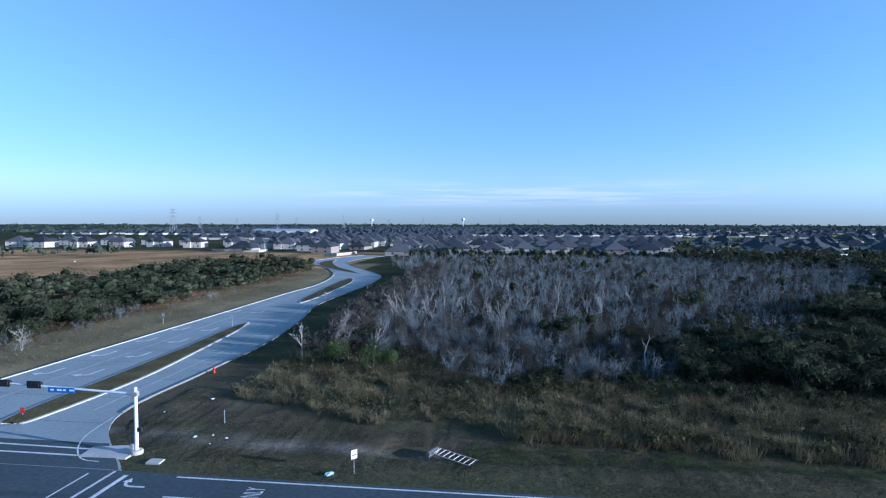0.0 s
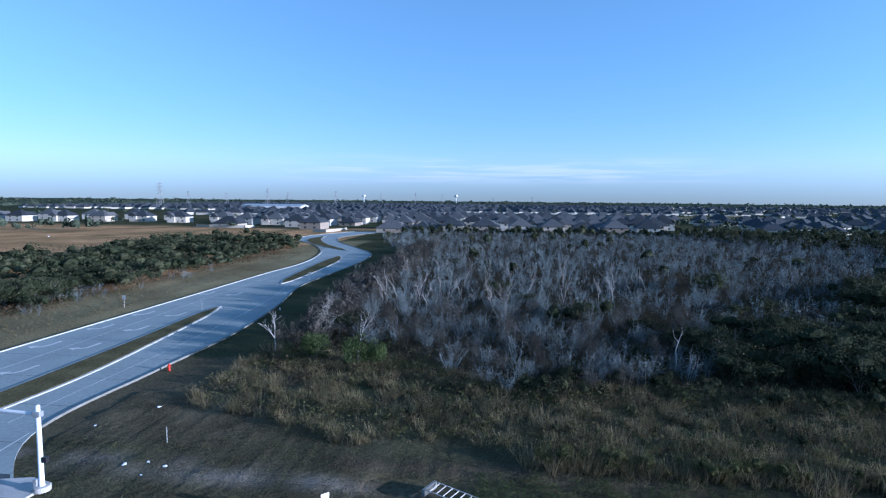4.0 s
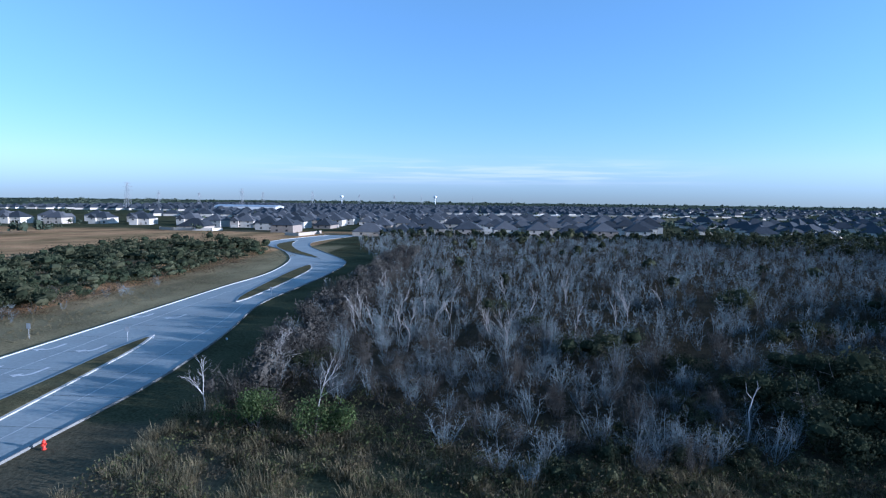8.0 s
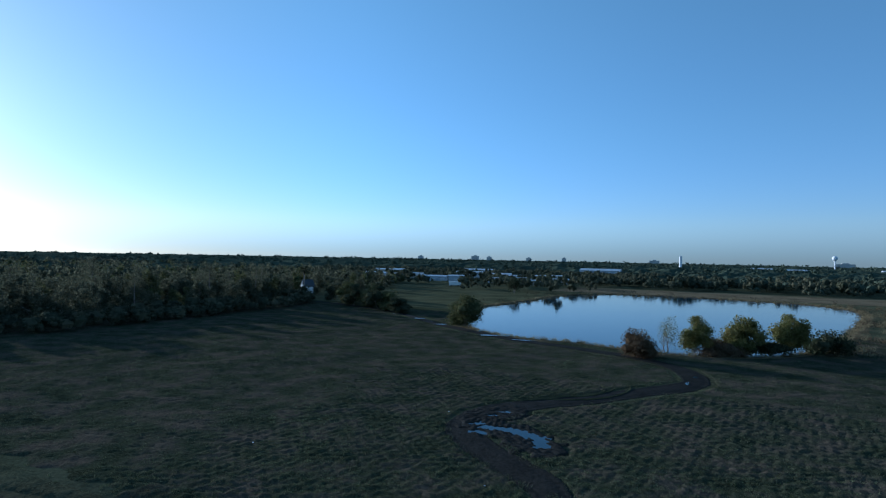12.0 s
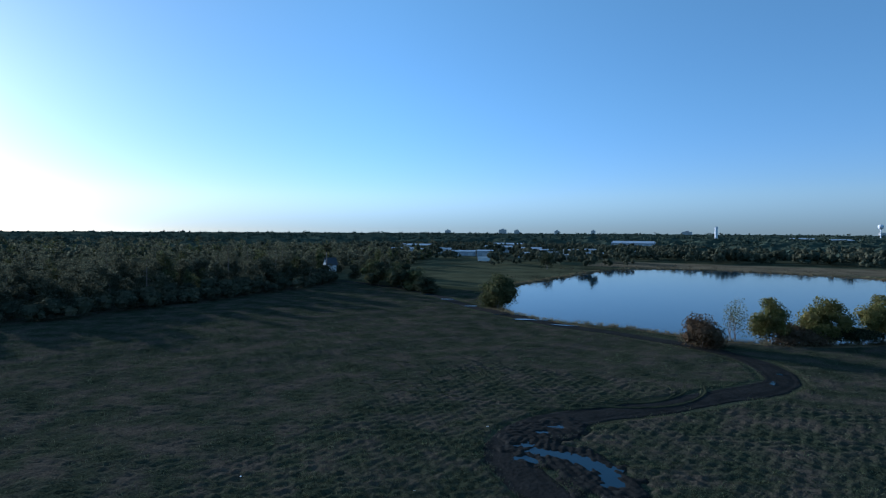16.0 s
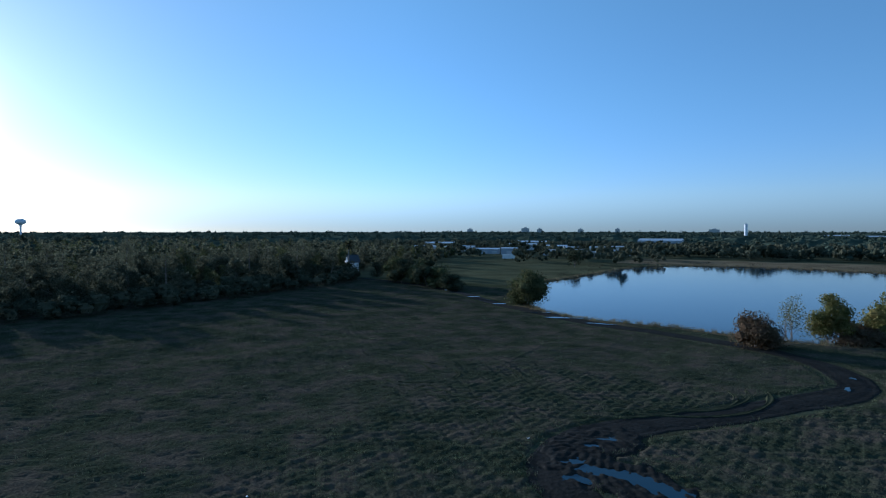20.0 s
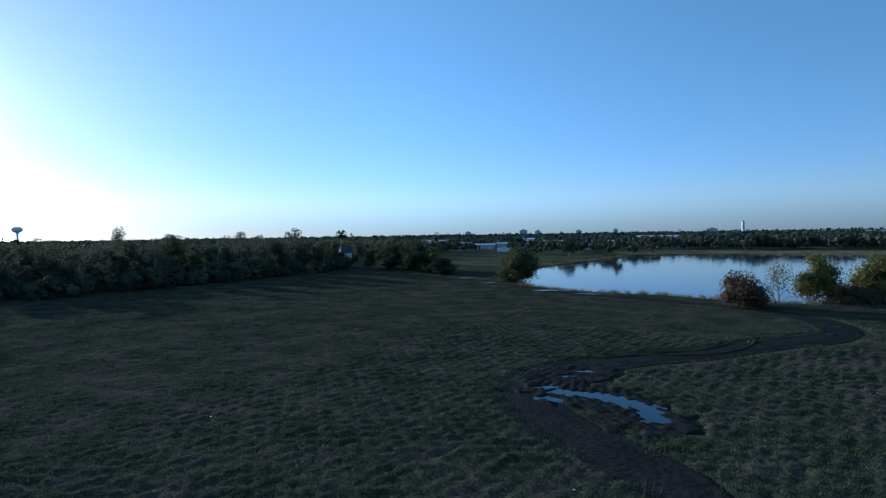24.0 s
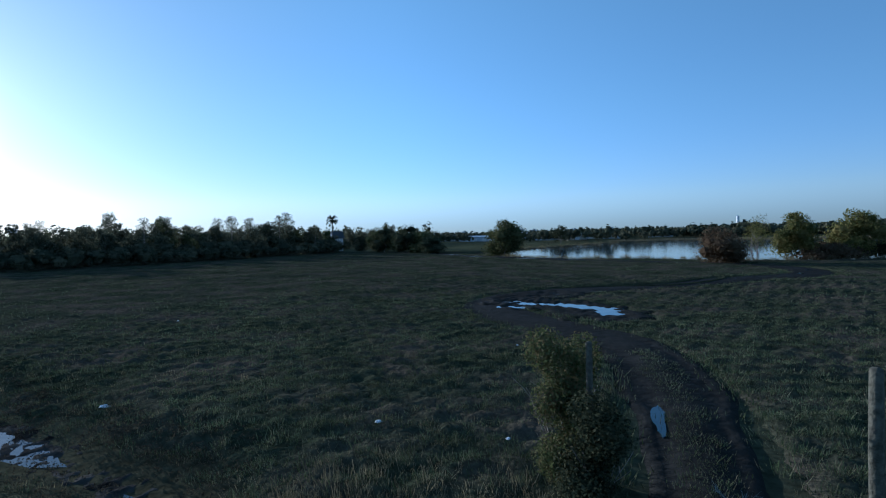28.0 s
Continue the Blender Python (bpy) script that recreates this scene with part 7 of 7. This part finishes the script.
# tyre ridges that run round the bend, and scallops across them on the far side of the pool
swirl = far_from(mx, my, TRACK[30:75])
mz = 0.15 + 0.03 * wave(mx, my, 1.6, 72) + 0.02 * wave(mx, my, 0.6, 73) + 0.03 * np.sin(swirl * 2 * np.pi / 0.75 + wave(mx, my, 3, 79)) - 0.19 * hollow - np.clip((dc - 2.6 + 0.7 * wave(mx, my, 2.5, 74)) * 0.3, 0, 0.6)
mi = np.arange(mx.size).reshape(mx.shape)
cells = np.stack([mi[:-1, :-1], mi[:-1, 1:], mi[1:, 1:], mi[1:, :-1]], -1).reshape(-1, 4)
tagged(new("mud_patch", mesh_of("mud_patch", np.stack([mx, my, mz], -1).reshape(-1, 3), cells, M["mud"], True)), "churned wet mud at the bend of the track", "mud", kind="structure")
wet_cells = cells[(mz.ravel()[cells].min(1) < 0.07) & (hollow.ravel()[cells].max(1) > 0.15)]
tagged(new("puddle", mesh_of("puddle", np.stack([mx, my, np.full(mx.shape, 0.062)], -1).reshape(-1, 3), wet_cells, M["water"])), "broken puddle in the churned mud that mirrors the sky", "puddle")


def puddle(x, y, a, b, rz, z, seed, label="shallow puddle that mirrors the sky"):
    r = np.random.default_rng(seed)
    n = 28
    t = np.linspace(0, 2 * np.pi, n, endpoint=False)
    w = 1 + 0.22 * np.sin(2 * t + r.uniform(0, 6)) + 0.18 * np.sin(3 * t + r.uniform(0, 6)) + 0.12 * np.sin(5 * t + r.uniform(0, 6))
    c, s = math.cos(radians(rz)), math.sin(radians(rz))
    px, py_ = a * w * np.cos(t), b * w * np.sin(t)
    bm = slab([(x + c * p - s * q, y + s * p + c * q) for p, q in zip(px, py_)], z - 0.05, z)
    return tagged(part("puddle", bm, M["water"]), label, "puddle")


for i, (x, y, a, b, rz) in enumerate(((37, -142.9, 5.5, 0.6, 22), (44.5, -147.2, 3.0, 0.5, 35), (29, -140, 3, 0.4, 12), (73, -166.5, 1.5, 0.5, 36), (84, -173.5, 2.6, 0.8, 38), (87, -176.5, 2.0, 0.6, 35), (108, -187, 2.2, 0.5, 30), (-9.2, -111, 0.8, 0.35, 90), (-10, -117, 0.5, 0.3, 100), (60, -157, 2, 0.35, 33))):
    puddle(x, y, a, b, rz, float(ground_z(np.array([x]), np.array([y]))[0]) + 0.12, i + 5)


puddle(-5.6, -50.4, 1.5, 0.17, 102, 0.055, 31, "narrow puddle in the wheel rut")


def ditch_water(lines, x0, x1, width, z, name, seed):
    p = lines[(lines[:, 0] >= x0) & (lines[:, 0] <= x1)]
    p = curve(p, 420)
    d = np.gradient(p, axis=0)
    n = np.c_[-d[:, 1], d[:, 0]] / np.linalg.norm(d, axis=1)[:, None]
    s = np.linspace(0, 1, len(p))
    w = width * (0.75 + 0.35 * wave(p[:, 0], p[:, 1], 9, seed) + 0.35 * wave(p[:, 0], p[:, 1], 3, seed + 1) + 0.12 * wave(p[:, 0], p[:, 1], 1.1, seed + 5)) * np.clip(np.minimum(s, 1 - s) * 25, 0.05, 1)
    w = np.maximum(w, 0.04)
    w2 = np.maximum(w * (1 + 0.35 * wave(p[:, 0], p[:, 1], 2.3, seed + 7)), 0.04)
    off = 0.3 * wave(p[:, 0], p[:, 1], 7, seed + 2)
    a, b = p + n * (off + w / 2)[:, None], p + n * (off - w2 / 2)[:, None]
    tagged(new(name, ribbon(name, a, b, z, M["water"])), "shallow ditch water that mirrors the sky", "water", kind="structure")


def ditch_mud(lines, x0, x1, half, z, seed, wet):
    """Trodden mud in a ditch, so uneven that the water shows through in broken bits."""
    p = lines[(lines[:, 0] >= x0) & (lines[:, 0] <= x1)]
    p = curve(p, int((x1 - x0) / 0.22))
    d = np.gradient(p, axis=0)
    n = np.c_[-d[:, 1], d[:, 0]] / np.linalg.norm(d, axis=1)[:, None]
    u = np.linspace(-1, 1, 17)
    P = p[:, None] + n[:, None] * (u * half)[None, :, None]
    x, y = P[..., 0], P[..., 1]
    zz = z + wet + 0.035 * wave(x, y, 0.5, seed) + 0.03 * wave(x, y, 0.28, seed + 1) + 0.03 * wave(x, y, 6, seed + 2) + 0.02 * wave(x, y, 2, seed + 3) - 0.25 * np.clip(1 - np.minimum(np.arange(len(p)), len(p) - 1 - np.arange(len(p)))[:, None] * 0.22 / 2.0, 0, 1)
    i = np.arange(x.size).reshape(x.shape)
    me = mesh_of("ditch_mud", np.stack([x, y, zz], -1).reshape(-1, 3), np.stack([i[:-1, :-1], i[:-1, 1:], i[1:, 1:], i[1:, :-1]], -1).reshape(-1, 4)[:, ::-1], M["ditch_mud"], True)
    tagged(new("ditch_mud", me), "trodden wet mud along the ditch", "mud", kind="structure")


for i, (x0, x1, w) in enumerate(((28, 48, 2.2), (48, 64, 2.0), (66, 92, 2.6), (96, 114, 1.6), (140, 240, 3.2))):
    ditch_water(DITCH_N, x0, x1, w, -0.40, "ditch_water_north", 80 + 3 * i)
for i, (x0, x1, w) in enumerate(((3, 15, 1.5), (15, 29, 1.6), (31, 42, 1.2), (46, 210, 2.2))):
    ditch_water(DITCH_S, x0, x1, w, -0.40, "ditch_water_south", 100 + 3 * i)
ditch_mud(DITCH_N, 26, 66, 1.6, -0.40, 120, 0.012)
ditch_mud(DITCH_N, 66, 116, 1.6, -0.40, 130, -0.012)
ditch_mud(DITCH_S, 3, 44, 1.2, -0.40, 140, 0.0)
side_of = np.random.default_rng(12)
pick_ = side_of.integers(0, 255, 1500)
step_ = np.gradient(TRACK, axis=0)[pick_]
edge_ = TRACK[pick_] + np.c_[-step_[:, 1], step_[:, 0]] / np.linalg.norm(step_, axis=1)[:, None] * (side_of.choice([-1, 1], 1500) * side_of.uniform(1.75, 2.7, 1500) * np.interp(TRACK[pick_, 1], [-80, -58], [1.45, 1.0]))[:, None] + side_of.normal(size=(1500, 2)) * 0.2
edge_ = edge_[(far_from(edge_[:, 0], edge_[:, 1], WET) > 2.2) & ~inside(edge_[:, 0], edge_[:, 1], POND)]
centre_ = TRACK[2:36][side_of.integers(0, 34, 420)] + side_of.normal(size=(420, 2)) * 0.28
scatter("track_centre_grass", TUFT, centre_, side_of.uniform(0.6, 1.15, 420), M["tuft"], "grass left standing between the wheel ruts", "grass", zs=ground_z(centre_[:, 0], centre_[:, 1]) + 0.1, seed=28)
bank_ = np.c_[side_of.uniform(2, 26, 700), side_of.uniform(-43.5, -37, 700)]
bank_ = bank_[far_from(bank_[:, 0], bank_[:, 1], DITCH_S) > 0.35]
scatter("ditch_bank_grass", WEED_STUFF, bank_, side_of.uniform(0.15, 0.4, len(bank_)), M["brush"], "withered weeds on the banks of the muddy ditch", "weeds", seed=29)
scatter("track_edge_grass", TUFT, edge_, side_of.uniform(0.9, 1.9, len(edge_)), M["tuft"], "rough grass hanging over the edges of the track", "grass", zs=ground_z(edge_[:, 0], edge_[:, 1]) + 0.04, seed=27)

# ---- gateway at the field: posts and an overgrown bush ----
def gate_post(x, y, h, r, label):
    bm = lathe([(r * 1.05, -0.3), (r, 0.3), (r * 0.97, h * 0.6), (r * 0.93, h - 0.03), (r * 0.7, h)], 12)
    pr = np.random.default_rng(int(abs(x * 10)))
    for v in bm.verts:
        v.co.x += pr.normal() * r * 0.05
        v.co.y += pr.normal() * r * 0.05
    o = tagged(part("gate_post", bm, M["post_wood"], smooth=True), label, "post", "gateway posts")
    o.location = (x, y, float(ground_z(np.array([x]), np.array([y]))[0]))


gate_post(-5.47, -44.49, 3.4, 0.07, "slim weathered post beside the overgrown bush")
gate_post(-10.17, -45.06, 3.2, 0.115, "thick weathered wooden gate post in the grass")
gr = np.random.default_rng(5)
# one vine bush in two parts: sunlit side in light leaves, shaded side in dark
lob = [((gr.normal() * 0.28 + (0.3 if z > 1.8 else 0.0), gr.normal() * 0.3, z), (gr.uniform(0.42, 0.66), gr.uniform(0.42, 0.66), 0.55)) for z in (0.4, 0.5, 0.8, 1.1, 1.3, 1.6, 1.9, 2.2, 2.5, 2.8, 3.0)]
vb = tree_thing("vine_bush", mesh_of("trunk", *prisms(grow(gr, 3.0, 5, 0.4, 1, 0.15), 5), M["bark"]), mesh_of("crown", *leaf_cloud(gr, lob, 15000, 0.03, 0.6, 9, (0.4, 0.66)), M["leaf_vine_lit"]), "tall vine-covered bush over an old post", "bush")
vb.location = (-4.98, -45.0, 0)
lob2 = [((gr.normal() * 0.25, gr.normal() * 0.22, z), (0.68 - 0.08 * z, 0.55, 0.5)) for z in (0.4, 0.5, 0.8, 1.1, 1.4, 1.7, 2.0, 2.2, 2.5)]
vb2 = tree_thing("dark_vine_bush", mesh_of("trunk", *prisms(grow(gr, 2.0, 4, 0.4, 1, 0.15), 5), M["bark"]), mesh_of("crown", *leaf_cloud(gr, lob2, 10000, 0.032, 0.5, 8, (0.4, 0.66)), M["leaf_dark"]), "shaded side of the vine bush, painted with darker leaves", "bush")
vb2.location, vb2.scale = (-5.68, -43.95, 0), (1, 1, 0.84)


bush("house_tree", 145, -194.5, 6.5, 5.0, 2000, 0.2, "leaf_dark", "dark tree before the white house", 88, 11)
bush("house_tree", 159, -196, 8.5, 6.0, 2000, 0.2, "leaf_dark", "dark tree before the white house", 89, 11)


def palm(x, y, h):
    t = tagged(empty("palm_tree"), "tall shaggy fan palm above the woods", "palm tree")
    part("trunk", lathe([(0.3, 0), (0.22, h * 0.5), (0.25, h * 0.85), (0.35, h * 0.92), (0.1, h * 0.95)], 10), M["bark"], t)
    pr = np.random.default_rng(3)
    bm = bmesh.new()
    for i in range(60):
        a, e = pr.uniform(0, 6.28), pr.uniform(-0.9, 1.1)
        d = np.array([math.cos(a) * math.cos(e), math.sin(a) * math.cos(e), math.sin(e)])
        s = np.array([-math.sin(a), math.cos(a), 0]) * 0.42
        o = np.array([0, 0, h * 0.93])
        p = [o, o + d * 1.3 + s, o + d * 2.3 + s * 0.5 - [0, 0, 0.2], o + d * 2.6 - [0, 0, 0.5], o + d * 2.3 - s * 0.5 - [0, 0, 0.2], o + d * 1.3 - s]
        bm.faces.new([bm.verts.new(q) for q in p])
    part("fronds", bm, M["leaf_dark"], t)
    t.location = (x, y, 0)


palm(148, -197, 14)

# ---- old tyre ruts across the field ----
ruts = tagged(empty("tyre_ruts"), "old curved tyre ruts in the meadow", "track", kind="structure")
for k, (cx, cy, r0, a0, a1) in enumerate(((34, -92, 8, 20, 250), (34, -92, 9.8, 30, 240), (38, -90, 5, 60, 300), (14, -101, 11, 10, 200), (14, -101, 12.7, 15, 195), (10, -99, 7, 40, 260), (24, -98, 14, 60, 170), (24, -98, 15.8, 60, 170), (48, -84, 12, 160, 280))):
    a = np.radians(np.linspace(a0, a1, 60))
    p = np.c_[cx + r0 * 1.25 * np.cos(a), cy + r0 * np.sin(a)]
    d = np.gradient(p, axis=0)
    n = np.c_[-d[:, 1], d[:, 0]] / np.linalg.norm(d, axis=1)[:, None]
    w = 0.22 + 0.1 * wave(p[:, 0], p[:, 1], 3, k)
    q = [np.c_[p + n * (w * s)[:, None], ground_z(p[:, 0], p[:, 1]) + 0.08 + z] for s, z in ((1.6, -0.15), (0.9, 0.05), (0, 0.02), (-0.9, 0.05), (-1.6, -0.15))]
    vv = np.stack(q, 1).reshape(-1, 3)
    ii = np.arange(len(vv)).reshape(60, 5)
    part("rut", mesh_of("rut", vv, np.stack([ii[:-1, :-1], ii[:-1, 1:], ii[1:, 1:], ii[1:, :-1]], -1).reshape(-1, 4)[:, ::-1], M["trampled"]), None, ruts)

# ---- vehicles ----
def car_meshes(length, width, height, hood, cabin0, cabin1, tail):
    """Body and glass of a car along +x from side profiles."""
    def loft(prof, taper):
        bm = bmesh.new()
        rows = []
        for x, z0, z1, w in prof:
            rows.append([bm.verts.new((x, s * w * k, z)) for s, k, z in ((-1, 1, z0), (-1, 1.0, z0 + (z1 - z0) * 0.6), (-1, taper, z1), (1, taper, z1), (1, 1.0, z0 + (z1 - z0) * 0.6), (1, 1, z0))])
        for a, b in zip(rows, rows[1:]):
            for i in range(6):
                bm.faces.new((a[i], b[i], b[(i + 1) % 6], a[(i + 1) % 6]))
        bm.faces.new(rows[0]), bm.faces.new(rows[-1][::-1])
        bmesh.ops.recalc_face_normals(bm, faces=bm.faces)
        return bm

    L, W = length / 2, width / 2
    body = loft([(-L, 0.45, tail * 0.85, W * 0.85), (-L + 0.15, 0.3, tail, W * 0.95), (-L * 0.5, 0.25, tail + 0.02, W), (L * 0.35, 0.25, hood + 0.03, W), (L - 0.35, 0.27, hood - 0.1, W * 0.95), (L, 0.4, hood - 0.25, W * 0.8)], 0.94)
    glass = loft([(cabin0, tail - 0.05, tail + 0.02, W * 0.9), (cabin0 + 0.45, tail - 0.05, height - 0.04, W * 0.86), (cabin1 - 0.75, hood - 0.05, height - 0.04, W * 0.86), (cabin1, hood - 0.05, hood + 0.02, W * 0.9)], 0.84)
    roof = loft([(cabin0 + 0.4, height - 0.06, height, W * 0.76), (0.0, height - 0.06, height + 0.02, W * 0.76), (cabin1 - 0.8, height - 0.06, height, W * 0.74)], 0.9)
    return body, glass, roof


def car(x, y, rz, paint, suv, label):
    c = tagged(empty("car"), label, "car", "traffic on the highway")
    h, hood, tail = (1.78, 1.05, 1.15) if suv else (1.45, 0.88, 0.98)
    body, glass, roof = car_meshes(4.7, 1.85, h, hood, -2.2 if suv else -1.75, 1.2, tail)
    part("body", body, PAINTS[paint], c)
    part("window_glass", glass, M["glass_dark"], c)
    part("roof", roof, PAINTS[paint], c)
    for sx in (-1.4, 1.42):
        for sy in (-0.82, 0.82):
            w = part("wheel", rod((sx, sy - 0.11, 0.33), (sx, sy + 0.11, 0.33), 0.33, n=16), M["rubber"], c)
            part("rim", rod((sx, sy - 0.12, 0.33), (sx, sy + 0.12, 0.33), 0.2, n=12), M["metal_grey"], w)
    for sy in (-0.62, 0.62):
        part("headlight", box(2.12, sy - 0.2, hood - 0.32, 2.3, sy + 0.2, hood - 0.16, 0.03), M["white_sign"], c)
        part("tail_light", box(-2.36, sy - 0.18, tail - 0.3, -2.25, sy + 0.18, tail - 0.12, 0.02), M["tail"], c)
    c.matrix_world = pose(x, y, 0.0, 0, 0, rz)


car(86.9, -8.9, 180, "black", False, "black saloon car driving on the highway")
car(97.3, -20.2, 0, "white", True, "white sports utility car on the sunlit carriageway")
car(163, -22.6, 0, "black", False, "dark saloon car on the sunlit carriageway")
car(33.5, -20.5, 0, "black", True, "dark high car with a bright roof on the highway")
for i, (x, y, p, s) in enumerate(((198, -5.6, "silver", False), (201, -9.4, "blue", True), (259, -9.2, "black", False), (290, -5.6, "black", True), (314, -9.2, "silver", False), (322, -5.6, "maroon", False), (345, -9.2, "black", True), (352, -5.6, "white", False), (385, -5.6, "black", False), (392, -9.2, "blue", False), (430, -9.2, "white", True), (455, -5.6, "black", False))):
    car(x, y, 180, p, s, "car in the queue of oncoming traffic")
for i, (x, p) in enumerate(((402, "black"), (520, "white"), (640, "silver"))):
    car(x, -22.0, 0, p, i == 1, "far car on the sunlit carriageway")
